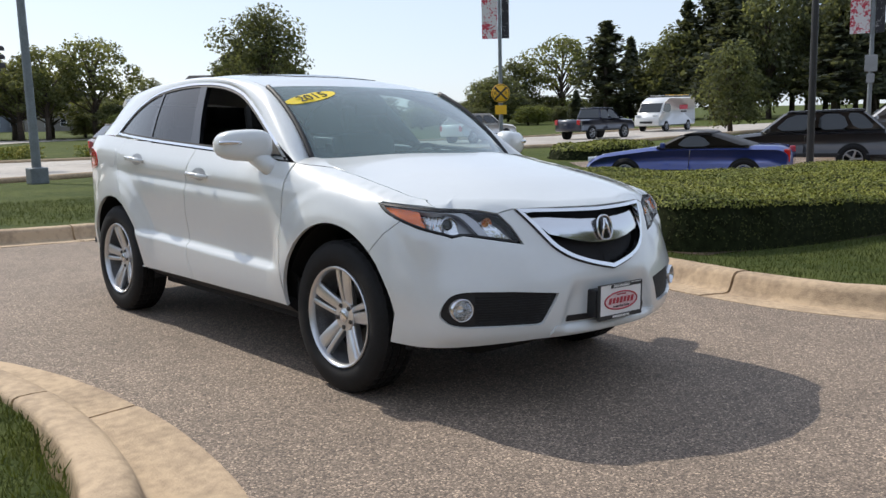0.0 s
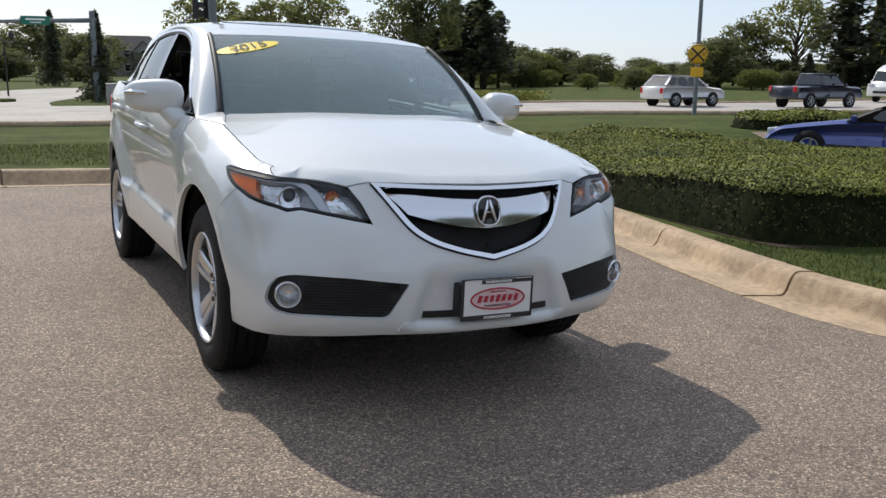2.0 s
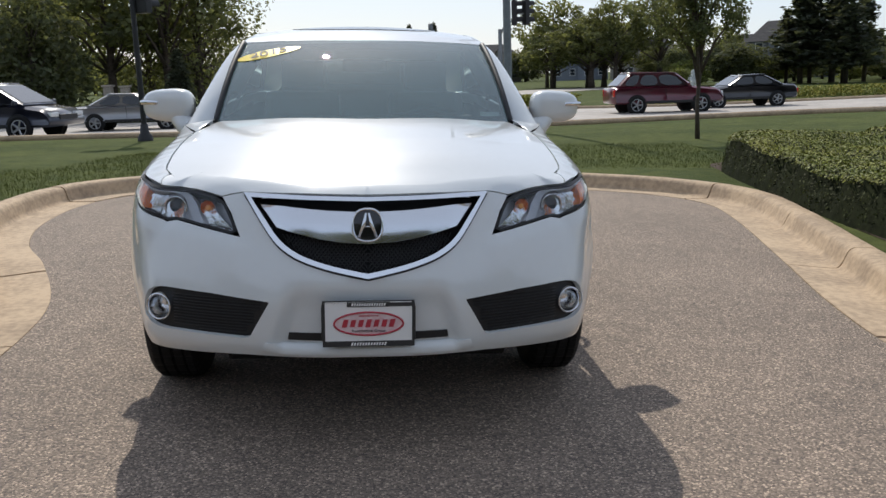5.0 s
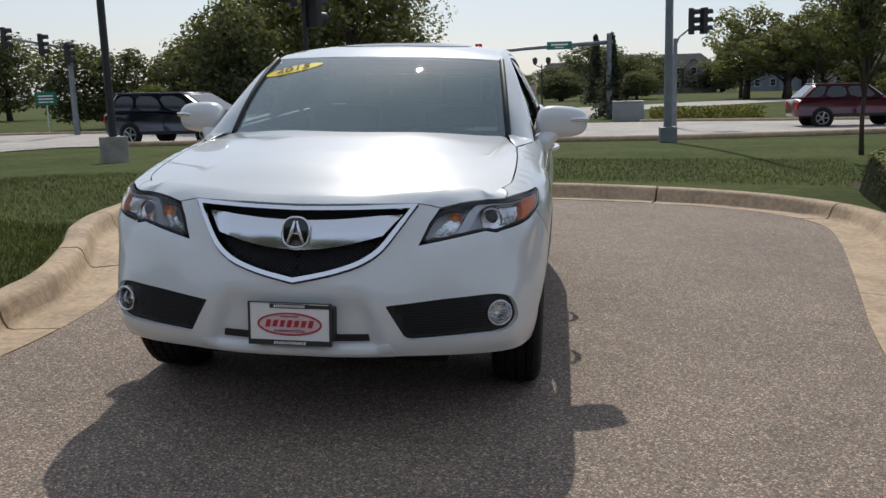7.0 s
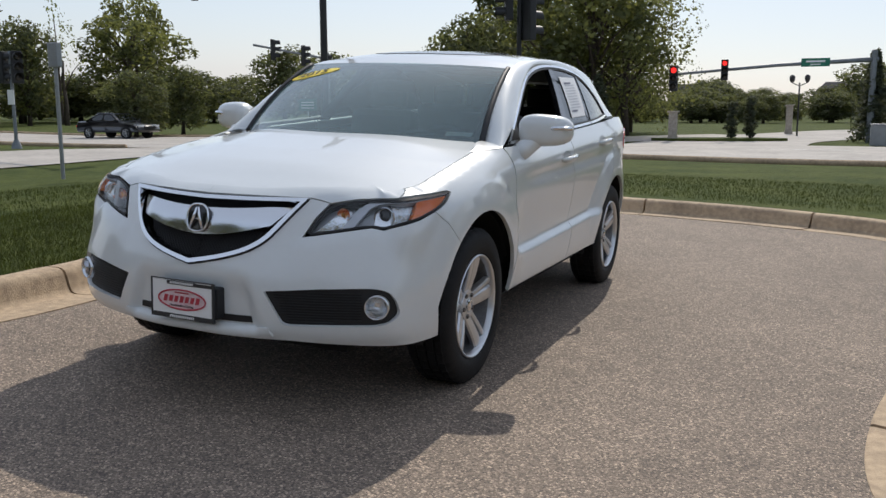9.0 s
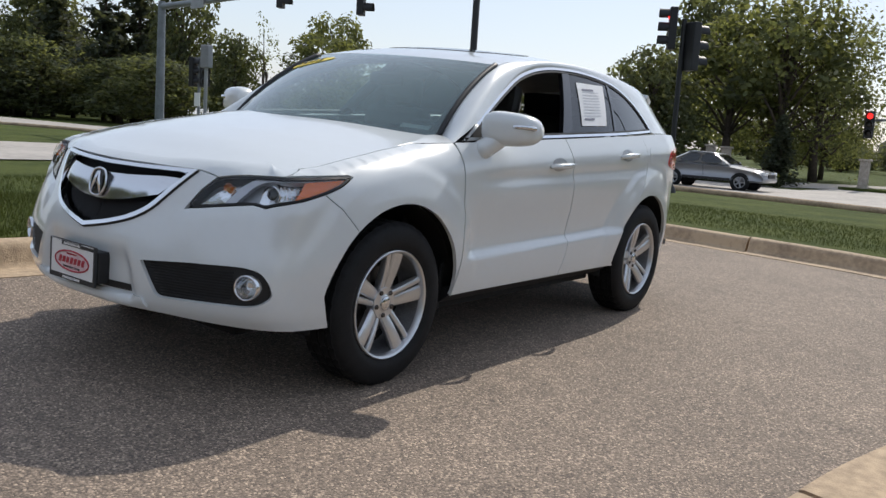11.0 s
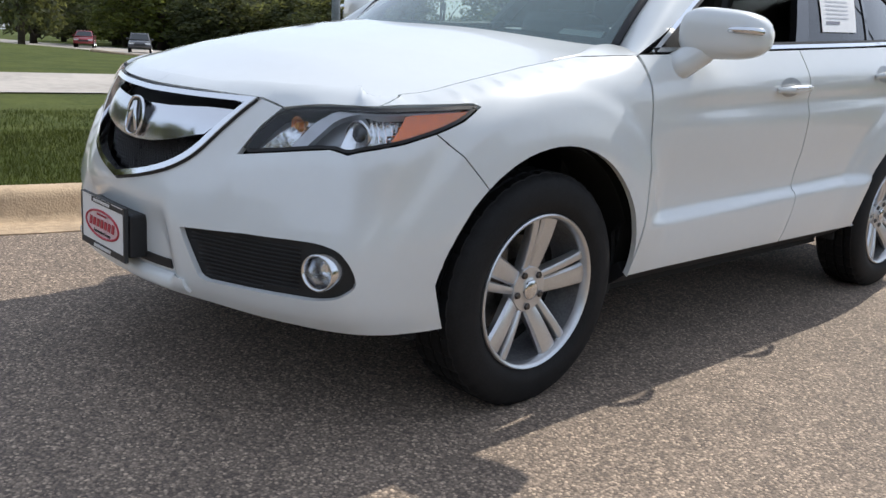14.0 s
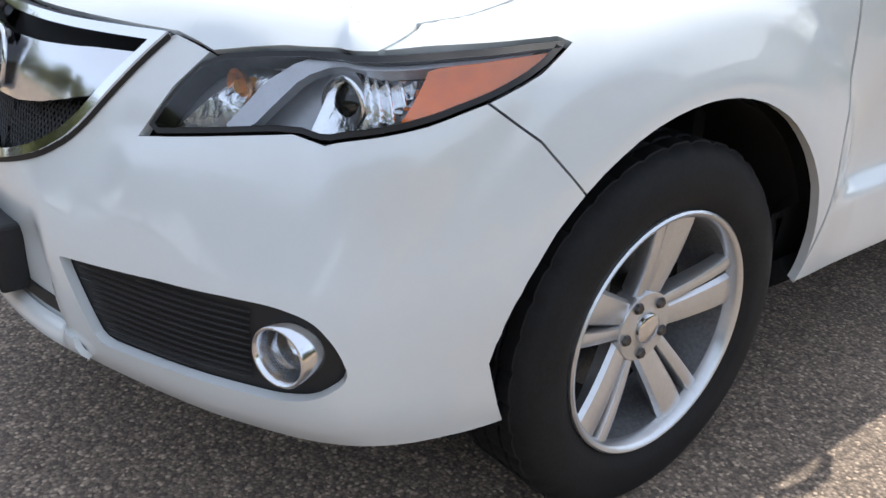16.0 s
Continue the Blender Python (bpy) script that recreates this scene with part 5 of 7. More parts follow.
for y in (27.0, 35.2):
    for k, x in enumerate(np.arange(-45, 60, 9.0)):
        pts = [(x, y - 0.07), (x + 3, y - 0.07), (x + 3, y + 0.07), (x, y + 0.07)]
        ln = new("lane_line", mesh("lane_line", [(a, c, float(far_z(a, c)) + 0.04) for a, c in pts], [(0, 1, 2, 3)], PAINT_WHITE))
        tagged(ln, "white painted lane dash", "road marking", kind="structure")
for name, y in (("road_kerb", 22.6), ("road_kerb_far", 39.5)):
    pts = [(x, y, float(far_z(x, y)) + 0.05) for x in np.arange(-60, 70, 2.5) if not (name.endswith("far") and -16 < x < 3) and not (name == "road_kerb" and -22 < x < -14)]
    for run in ([p for p in pts if p[0] < -14], [p for p in pts if p[0] >= -14]):
        if len(run) > 3:
            k = new("road_kerb", mesh("road_kerb", *tube(run, 0.11, 6), CONCRETE))
            tagged(k, "low concrete kerb along the road", "kerb", kind="structure")
lot = new("parking_lot", mesh("parking_lot", *sheet([(11, 1.5), (34, -2), (36, 10), (15.5, 12.5)], lambda uv: np.c_[uv, far_z(uv[:, 0], uv[:, 1]) + 0.03], 1.5), ASPHALT))
tagged(lot, "grey asphalt parking lot behind the hedge", "parking lot", kind="structure")


# grass blades near the kerbs
def blades(name, count, low, high, seed, size=0.05):
    r = np.random.default_rng(seed)
    p = r.uniform(low, high, (count * 2, 2))
    d = kerb_gap(p)
    p = p[d > 0.55][:count]
    z = far_z(p[:, 0], p[:, 1]) - 0.008
    a, h, w = r.uniform(0, 2 * np.pi, len(p)), r.uniform(0.4, 1.1, len(p)) * size, r.uniform(0.002, 0.0045, len(p))
    tip = r.normal(0, 0.4, (len(p), 2)) * h[:, None]
    left = np.c_[p[:, 0] - np.cos(a) * w, p[:, 1] - np.sin(a) * w, z]
    right = np.c_[p[:, 0] + np.cos(a) * w, p[:, 1] + np.sin(a) * w, z]
    top = np.c_[p + tip, z + h]
    v = np.stack([left, right, top], 1).reshape(-1, 3)
    f = np.arange(len(v)).reshape(-1, 3)
    ob = new(name, mesh(name, v.tolist(), f.tolist(), BLADE, False))
    return tagged(ob, "short green grass blades", "grass", kind="stuff")


blades("grass", 26000, (-4.6, -1.6), (-2.2, 3.2), 1)
blades("grass", 16000, (3.1, -1.8), (7.5, 1.6), 2)
blades("grass", 26000, (-7.0, -1.5), (-2.3, 8), 3, 0.06)
blades("grass", 26000, (-4, 7.9), (6, 12.5), 5, 0.06)


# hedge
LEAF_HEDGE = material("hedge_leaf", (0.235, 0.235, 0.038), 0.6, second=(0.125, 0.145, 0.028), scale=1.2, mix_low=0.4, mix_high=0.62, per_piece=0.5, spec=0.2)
# darker leaf for the steep flanks: their shade is put into the colour
LEAF_SHADED = material("hedge_shaded_leaf", (0.055, 0.064, 0.018), 0.7, second=(0.03, 0.036, 0.012), scale=2.5, per_piece=0.5, spec=0.1)
# near-black core: shade between the leaves painted as its colour
CORE_SHADE = material("hedge_core_shade", (0.016, 0.02, 0.008), 0.95, vary=0.5, scale=14, spec=0.05)


def mound(name, label, outline, height, leaves, seed, leaf=0.022, soft=0.55):
    """A clipped bush: a core in the colour of inner shade, with small leaves all over."""
    loop = resample(rounded(outline, 2), 0.35)
    r = np.random.default_rng(seed)

    def top(p):
        d = away(p, loop)
        x, y = p[:, 0], p[:, 1]
        bulge = 0.6 * np.sin(1.3 * x + seed) * np.sin(1.1 * y + 2 * seed) + 0.35 * np.sin(2.9 * x - 1.7 * y + seed) + 0.3 * np.sin(2.3 * y + 3.7 * x)
        edge = np.clip(1 - (1 - np.clip(d / soft, 0, 1)) ** 3, 0, 1) ** 0.4
        return far_z(p[:, 0], p[:, 1]) + edge * (height + 0.06 * bulge)

    bush = thing(name, label, "hedge")
    low = loop.min(0)
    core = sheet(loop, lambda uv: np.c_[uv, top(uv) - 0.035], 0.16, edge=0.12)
    part("core", core, CORE_SHADE, bush)
    p = r.uniform(loop.min(0), loop.max(0), (leaves * 3, 2))
    p = p[inside(p, loop)][:leaves]
    # more of them on the steep front
    rim = loop[r.integers(0, len(loop), leaves // 9)] + r.normal(0, 0.12, (leaves // 9, 2))
    rim = rim[inside(rim, loop)]
    p = np.vstack([p, rim])
    z = top(p)
    e = 0.02
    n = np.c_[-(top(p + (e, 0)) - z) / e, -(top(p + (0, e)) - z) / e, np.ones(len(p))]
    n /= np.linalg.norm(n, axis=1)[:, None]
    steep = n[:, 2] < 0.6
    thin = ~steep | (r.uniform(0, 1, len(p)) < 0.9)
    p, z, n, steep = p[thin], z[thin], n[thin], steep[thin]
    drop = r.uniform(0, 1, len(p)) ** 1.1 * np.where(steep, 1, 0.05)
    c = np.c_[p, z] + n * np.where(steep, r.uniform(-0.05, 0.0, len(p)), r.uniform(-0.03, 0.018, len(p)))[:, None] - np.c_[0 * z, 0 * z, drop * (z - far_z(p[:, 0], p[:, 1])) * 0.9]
    n = n + r.normal(0, 0.45, n.shape)
    n /= np.linalg.norm(n, axis=1)[:, None]
    t = np.cross(n, r.normal(0, 1, n.shape))
    t /= np.linalg.norm(t, axis=1)[:, None]
    s = np.cross(n, t)
    k = leaf * r.uniform(0.6, 1.3, (len(p), 1))
    v = np.stack([c - t * k, c + s * k * 0.5, c + t * k, c - s * k * 0.5], 1).reshape(-1, 3)
    # steep leaves get the colour with shade painted in
    for name_of, mat_of, pick in (("leaves", LEAF_HEDGE, ~steep), ("shaded_leaves", LEAF_SHADED, steep)):
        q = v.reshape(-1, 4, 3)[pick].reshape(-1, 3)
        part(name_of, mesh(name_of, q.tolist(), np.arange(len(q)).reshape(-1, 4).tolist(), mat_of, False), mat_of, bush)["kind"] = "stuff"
    return bush


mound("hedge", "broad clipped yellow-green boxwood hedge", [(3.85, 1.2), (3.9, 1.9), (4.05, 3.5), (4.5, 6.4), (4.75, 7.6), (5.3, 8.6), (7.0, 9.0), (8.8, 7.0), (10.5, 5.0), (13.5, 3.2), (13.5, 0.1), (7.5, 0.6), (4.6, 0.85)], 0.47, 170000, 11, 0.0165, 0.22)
mound("hedge", "second clipped boxwood hedge by the lawn", [(7.3, 9.4), (9.5, 11.2), (12.0, 10.8), (12.2, 9.2), (9.5, 8.6)], 0.42, 9000, 12, 0.03)
mound("shrub", "low dark spreading shrub", [(10.3, 7.6), (11.3, 9.2), (12.4, 8.8), (11.6, 7.0)], 0.42, 4000, 13, 0.03)
mound("hedge", "clipped hedge across the road", [(-13.5, 41), (-13.2, 42.6), (-8.6, 42.4), (-8.8, 40.9)], 0.75, 3500, 14, 0.07)
mound("shrub", "low spreading juniper on the lawn", [(16, 13), (16.8, 14.8), (20.5, 13.6), (19.5, 12.2)], 0.45, 4500, 15, 0.05)
soil = new("hedge_bed", mesh("hedge_bed", *sheet(rounded([(3.75, 1.0), (4.1, 3.6), (4.62, 6.8), (5.0, 8.9), (7.2, 9.2), (9, 7), (13.5, 3.4), (13.5, 0), (7.5, 0.55), (4.3, 0.95)], 2), lambda uv: np.c_[uv, far_z(uv[:, 0], uv[:, 1]) + 0.004], 0.3), MULCH))
tagged(soil, "dark brown mulch bed under the hedge", "mulch bed", kind="structure")


# ---- trees ----
BARK = material("bark", (0.085, 0.065, 0.05), 0.9, vary=0.4, scale=6, bump=0.6, bump_scale=30)
LEAF_MID = leafy("leaf_mid", (0.14, 0.158, 0.08), 0.55)
LEAF_DARK = leafy("leaf_dark", (0.108, 0.125, 0.073), 0.55)
LEAF_LIGHT = leafy("leaf_light", (0.13, 0.155, 0.05))
NEEDLE = leafy("needle", (0.078, 0.092, 0.068), 0.4)


def leaf_quads(c, n, size, r):
    """Small four-cornered leaves at places c, facing about n."""
    n = n / (np.linalg.norm(n, axis=1)[:, None] + 1e-9)
    t = np.cross(n, r.normal(0, 1, n.shape))
    t /= np.linalg.norm(t, axis=1)[:, None] + 1e-9
    s = np.cross(n, t)
    k = size * r.uniform(0.55, 1.35, (len(c), 1))
    v = np.stack([c - t * k, c + s * k * 0.62, c + t * k, c - s * k * 0.62], 1).reshape(-1, 3)
    return v.tolist(), np.arange(len(v)).reshape(-1, 4).tolist()


def lumps_to_leaves(lumps, per_lump, size, r):
    c, n = [], []
    for x, y, z, rx, rz in lumps:
        d = r.normal(0, 1, (per_lump, 3))
        d /= np.linalg.norm(d, axis=1)[:, None]
        k = r.uniform(0.35, 1.08, (per_lump, 1)) ** 0.6
        c.append(np.array((x, y, z)) + d * k * (rx, rx, rz))
        n.append(d + r.normal(0, 0.6, d.shape) + (0, 0, 0.4))
    return leaf_quads(np.vstack(c), np.vstack(n), size, r)


def tree_meshes(kind, seed):
    """Trunk with limbs, and crown, for a tree one metre high."""
    r = np.random.default_rng(seed)
    wood, lumps, leaf, mat, per = [], [], 0.02, LEAF_MID, 90
    if kind in ("airy", "dense", "willow", "bare", "street", "column"):
        crown0 = {"airy": 0.42, "dense": 0.16, "willow": 0.2, "bare": 0.45, "street": 0.54, "column": 0.12}[kind]
        radius = {"airy": 0.4, "dense": 0.36, "willow": 0.5, "bare": 0.22, "street": 0.25, "column": 0.05}[kind]
        count = {"airy": 40, "dense": 52, "willow": 46, "column": 9, "bare": 8, "street": 34}[kind]
        mat = {"airy": LEAF_MID, "dense": LEAF_DARK, "willow": LEAF_MID, "bare": LEAF_LIGHT, "street": LEAF_DARK, "column": NEEDLE}[kind]
        trunk = [(0, 0, -0.02), (0.01, 0, 0.2), (-0.006, 0.01, 0.45), (0.004, 0, 0.62)]
        wood.append(tube(trunk, [0.03, 0.022, 0.016, 0.008] if kind != "street" else [0.014, 0.011, 0.009, 0.005], 7))
        for k in range(count):
            a = k * 2.4 + r.uniform(-0.4, 0.4)
            t = (k + 0.5) / count
            z = crown0 + (0.95 - crown0) * t
            wide = radius * math.sqrt(max(0.05, 1 - ((t - 0.42) / 0.62) ** 2))
            d = wide * r.uniform(0.35, 0.95)
            x, y = d * math.cos(a), d * math.sin(a)
            size = r.uniform(0.07, 0.13) * (1.25 if kind in ("dense", "willow") else 0.95)
            lumps.append((x, y, z, size, size * (0.75 if kind != "willow" else 1.25)))
            if k % 2 == 0:
                z0 = max(0.25, z - 0.28)
                wood.append(tube([(0, 0, min(0.6, z0)), (x * 0.45, y * 0.45, z - 0.1), (x * 0.9, y * 0.9, z)], [0.010, 0.006, 0.0025], 5))
        per = {"airy": 95, "dense": 105, "willow": 200, "bare": 26, "street": 250, "column": 260}[kind]
        leaf = {"airy": 0.017, "dense": 0.02, "willow": 0.011, "bare": 0.014, "street": 0.010, "column": 0.02}[kind]
        crown = lumps_to_leaves(lumps, per, leaf, r)
    else:
        wood.append(tube([(0, 0, -0.02), (0.004, 0, 0.5), (0, 0.003, 0.98)], [0.017, 0.011, 0.002], 7))
        tiers = 26 if kind == "conifer" else 20
        start = 0.06 if kind == "conifer" else 0.22
        c, n = [], []
        for k in range(tiers):
            t = k / (tiers - 1)
            z = start + (0.98 - start) * t
            reach = (0.24 if kind == "conifer" else 0.25) * ((1 - t) ** 0.8 + 0.04) * r.uniform(0.75, 1.15)
            arms = 10 if kind == "conifer" else 9
            for j in range(arms):
                a = r.uniform(0, 2 * np.pi)
                far = reach * r.uniform(0.65, 1.1)
                if kind == "pine" and r.uniform() < 0.3:
                    continue
                s = np.linspace(0.1, 1, 22)
                droop = -0.05 * s**2 if kind == "conifer" else 0.035 * s**2 - 0.01
                p = np.c_[np.cos(a) * far * s, np.sin(a) * far * s, z + droop]
                p += r.normal(0, 0.013, p.shape)
                c.append(p)
                n.append(r.normal(0, 0.6, p.shape) + (0, 0, 1))
                if kind == "pine" and j % 2 == 0:
                    wood.append(tube([(0, 0, z), (math.cos(a) * far * 0.9, math.sin(a) * far * 0.9, z + 0.02)], [0.004, 0.001], 4))
        mat, leaf = NEEDLE, 0.021
        crown = leaf_quads(np.vstack(c), np.vstack(n), leaf, r)
    trunk_me = mesh("trunk", *joined(*wood), BARK)
    crown_me = mesh("crown", *crown, mat, False)
    return trunk_me, crown_me


MADE = {}
LABELS = {"airy": "tall open-crowned deciduous tree across the road", "dense": "full dark-green leafy tree beyond the road", "willow": "large spreading leafy tree by the estate entrance", "bare": "thin sparse tree with bare limbs", "street": "young street tree with a thin trunk on the lawn",
          "conifer": "dark-green cone-shaped conifer across the road", "pine": "tall dark pine with a bare lower trunk", "column": "dark upright columnar evergreen on the median", "bush": "rounded light-green bush beyond the road"}
SPREAD = {"airy": 0.40, "dense": 0.40, "willow": 0.58, "bare": 0.3, "street": 0.36, "conifer": 0.24, "pine": 0.22, "bush": 0.40, "column": 0.28}
tree_rng = np.random.default_rng(21)


def tree(kind, x, y, h, w, light=False):
    base = "dense" if kind == "bush" else kind
    key = (base, int(tree_rng.integers(0, 3)))
    if key not in MADE:
        MADE[key] = tree_meshes(base, 100 + 7 * key[1] + len(base))
    s = float(np.clip((1.18 if x > -60 else 1.0) * w / (SPREAD[kind] * h), 0.6, 2.2))
    at = Matrix.Translation((x, y, float(far_z(x, y)) - 0.05)) @ LEAN_FAR @ Matrix.Rotation(tree_rng.uniform(0, 6.28), 4, "Z") @ Matrix.Diagonal((h * s, h * s, h, 1))
    ob = thing("bush" if kind == "bush" else "tree", LABELS[kind], "bush" if kind == "bush" else "tree", at, "trees round the place")
    for name, me in zip(("trunk", "crown"), MADE[key]):
        o = new(name, me)
        o.parent = ob
        if name == "crown" and light:
            o.material_slots[0].link = "OBJECT"
            o.material_slots[0].material = LEAF_LIGHT
    return ob


tree("street", 6.68, 13.4, 3.75, 1.15)
for x, y, h, w in ((27.1, 91, 9.5, 3.5), (32.5, 92.5, 10.5, 4.3), (47.4, 114, 7.5, 3.3), (111.8, 95.8, 13.9, 5.9), (22, 99, 10, 4.1), (22.7, 105.7, 7.8, 3.2), (-73.8, 78.3, 12.5, 6.9), (-78.5, 84.8, 15.7, 5.4), (-14.9, 51.7, 9.6, 4.0), (-11.3, 50.3, 10.6, 4.2)):
    tree("airy", x, y, h, w)
for x, y, h, w in ((106.7, 101.4, 10.2, 3.8), (86.2, 88, 6.4, 3.2), (43.2, 24, 5.2, 1.9), (62.9, 98, 4.6, 3.7), (71.9, 101.8, 5.2, 3.9), (69.7, 112, 4.4, 3.7), (79.7, 105, 4.6, 3.4), (82.3, 81.8, 6.4, 4.3), (-5.6, 108, 3.4, 2.8)):
    tree("dense", x, y, h, w)
for x, y, h, w in ((-17.3, 45.6, 5.9, 3.0), (-24, 53.3, 4.9, 2.6), (-25.9, 49.8, 4.9, 2.3), (-27.7, 46.9, 5.2, 2.3), (-21, 49.5, 5.4, 2.6), (10.8, 123.5, 6, 4.1), (-36.7, 38.6, 4.1, 2.0), (-37.7, 44.1, 4.6, 1.8), (-69, 92.7, 5.9, 4.6),
                   (-50.9, 76.1, 7.8, 3.6), (-82.1, 69.8, 9, 4.3)):
    tree("dense", x, y, h, w)
for x, y, h, w in ((-4.5, 148, 4.2, 5), (9.0, 172, 9.8, 8.5), (-107.7, 60.6, 17.3, 6.5), (-80.3, 61.4, 16.9, 4.5), (-69.4, 59.7, 9.9, 3.5), (-16.5, 43.4, 6.8, 2.4), (-26.9, 81.4, 16.5, 4.6),
                   (-103.7, 33.3, 8.5, 6), (-86.5, 26.5, 12.5, 4.8), (-106.8, 45.3, 16.5, 6)):
    tree("dense", x, y, h, w)
for x, y, h, w in ((-9.8, 52.6, 10.0, 5.0), (-14.0, 57.5, 8.8, 5.4), (-11.2, 60.5, 6.6, 3.4)):
    tree("willow", x, y, h, w)
for x, y, h, w in ((109.9, 85.5, 10.8, 2.8), (114.9, 84.2, 13, 3.2), (121.2, 83.8, 11.6, 3.2), (88.7, 73.5, 4.4, 1.5), (97.1, 111.6, 3.8, 2.0), (5.2, 91.8, 7.2, 1.4), (4.1, 46.6, 4.7, 0.95),
                   (-119.2, 55.9, 16, 4.0), (-9.3, 43.4, 3.6, 1.1)):
    tree("conifer", x, y, h, w)
for x, y, h, w in ((110.5, 70.9, 16.5, 4), (111.1, 67.1, 19.5, 4.2), (111, 60.9, 20, 4.2), (116.3, 57.8, 19.5, 4.4), (112.4, 51.2, 20, 4.2), (111.4, 45.6, 18.5, 4.2), (43.3, 85.2, 7.2, 2.2), (45.3, 84.2, 10, 2.5), (46.5, 79.9, 10.2, 2.8),
                   (51.3, 84.6, 8.4, 2.6), (-121.5, 50.7, 18.6, 4.5), (-90.3, 58.4, 19.6, 4.4), (-90.8, 63.3, 19.6, 4.4), (-96.3, 55.6, 16, 4)):
    tree("pine", x, y, h, w)
for x, y, h, w in ((-67.3, 62.3, 10.2, 2.8), (-73.3, 67.3, 13.6, 2.5)):
    tree("bare", x, y, h, w)
for x, y, h, w in ((-2.7, 46.0, 2.2, 0.72), (-1.75, 46.1, 2.5, 0.75)):
    tree("column", x, y, h, w)
tree("dense", -19.4, 39.9, 2.5, 1.1, light=True)
# far woods: rows behind all the rest
for _ in range(36):
    y = tree_rng.uniform(62, 92)
    tree("dense" if tree_rng.uniform() < 0.6 else "pine", tree_rng.uniform(-190, -1.25 * y - 6), y, tree_rng.uniform(9, 16), tree_rng.uniform(4, 6.5))
for _ in range(26):
    tree("dense" if tree_rng.uniform() < 0.4 else "pine", tree_rng.uniform(100, 170), tree_rng.uniform(30, 84), tree_rng.uniform(11, 19), tree_rng.uniform(4, 6))
for _ in range(34):
    tree("dense", tree_rng.uniform(-60, 130), tree_rng.uniform(150, 210), tree_rng.uniform(5, 9), tree_rng.uniform(4, 7))
for x, y, h, w in ((58, 88, 2.6, 2.2), (63, 92, 2.2, 2.0), (66, 80, 2.4, 2), (74, 84, 2.8, 2.3), (54, 92, 2.0, 1.8), (78, 92, 2.6, 2.2)):
    tree("bush", x, y, h, w, light=True)

# unseen wood behind the driveway: mirrored in the car, also added to block skylight
for k in range(26):
    tree("airy" if k % 3 else "dense", -62 + 5.0 * k + tree_rng.uniform(-1.5, 1.5), tree_rng.uniform(-44, -30), tree_rng.uniform(9, 14), tree_rng.uniform(5, 7.5))
for k in range(5):
    tree("dense", tree_rng.uniform(-64, -48), -28 + 5.5 * k, tree_rng.uniform(8, 13), tree_rng.uniform(5, 7))

# low woods beyond the side street
for _ in range(18):
    y = tree_rng.uniform(74, 98)
    tree("dense", tree_rng.uniform(-1.22, -0.66) * y, y, tree_rng.uniform(3.5, 6), tree_rng.uniform(5.5, 8.5))

# undergrowth and young trees between the big ones
for _ in range(44):
    tree("dense", tree_rng.uniform(24, 128), tree_rng.uniform(84, 112), tree_rng.uniform(2.6, 4.4), tree_rng.uniform(4, 6.5), light=tree_rng.uniform() < 0.2)
for _ in range(3):
    tree("pine", tree_rng.uniform(43, 50), tree_rng.uniform(78, 90), tree_rng.uniform(7, 10.5), tree_rng.uniform(3, 4.2))
for _ in range(5):
    tree("airy", tree_rng.uniform(20, 36), tree_rng.uniform(90, 104), tree_rng.uniform(5.5, 8), tree_rng.uniform(3.5, 5))
for _ in range(26):
    tree("dense", tree_rng.uniform(-34, 12), tree_rng.uniform(104, 135), tree_rng.uniform(2.4, 4.2), tree_rng.uniform(5, 7.5))
for _ in range(14):
    tree("bush", tree_rng.uniform(20, 100), tree_rng.uniform(72, 84), tree_rng.uniform(1.6, 2.8), tree_rng.uniform(2.5, 4), light=tree_rng.uniform() < 0.5)
for _ in range(30):
    y = tree_rng.uniform(44, 64)
    tree("dense", tree_rng.uniform(-135, -1.25 * y - 6), y, tree_rng.uniform(5, 9), tree_rng.uniform(5, 8), light=tree_rng.uniform() < 0.15)


# ---- street furniture, houses, vehicles ----
POLE_GREY = material("galvanised_pole", (0.20, 0.22, 0.235), 0.55, metal=0.3, vary=0.2, scale=3)
POLE_DARK = material("bronze_pole", (0.022, 0.021, 0.022), 0.5, vary=0.2, scale=4)
SIGNAL_BLACK = material("signal_black", (0.014, 0.014, 0.015), 0.55, vary=0.15, scale=9)
SIGNAL_RED = material("lit_red_lens", (0.6, 0.02, 0.02), 0.3, emit=(1.0, 0.03, 0.025), emit_power=1.5)
SIGNAL_OFF = material("dark_lens", (0.03, 0.025, 0.02), 0.2)
SIGN_GREEN = material("green_sign", (0.01, 0.16, 0.10), 0.4, vary=0.06, scale=5)
SIGN_YELLOW = material("yellow_sign", (0.85, 0.47, 0.02), 0.45, vary=0.05, scale=5)
SIGN_BACK = material("sign_back", (0.30, 0.31, 0.32), 0.5, metal=0.4, vary=0.1, scale=5)


def stand(x, y, turn=0.0, lift=0.0):
    return Matrix.Translation((x, y, float(far_z(x, y)) + lift)) @ LEAN_FAR @ Matrix.Rotation(radians(turn), 4, "Z")


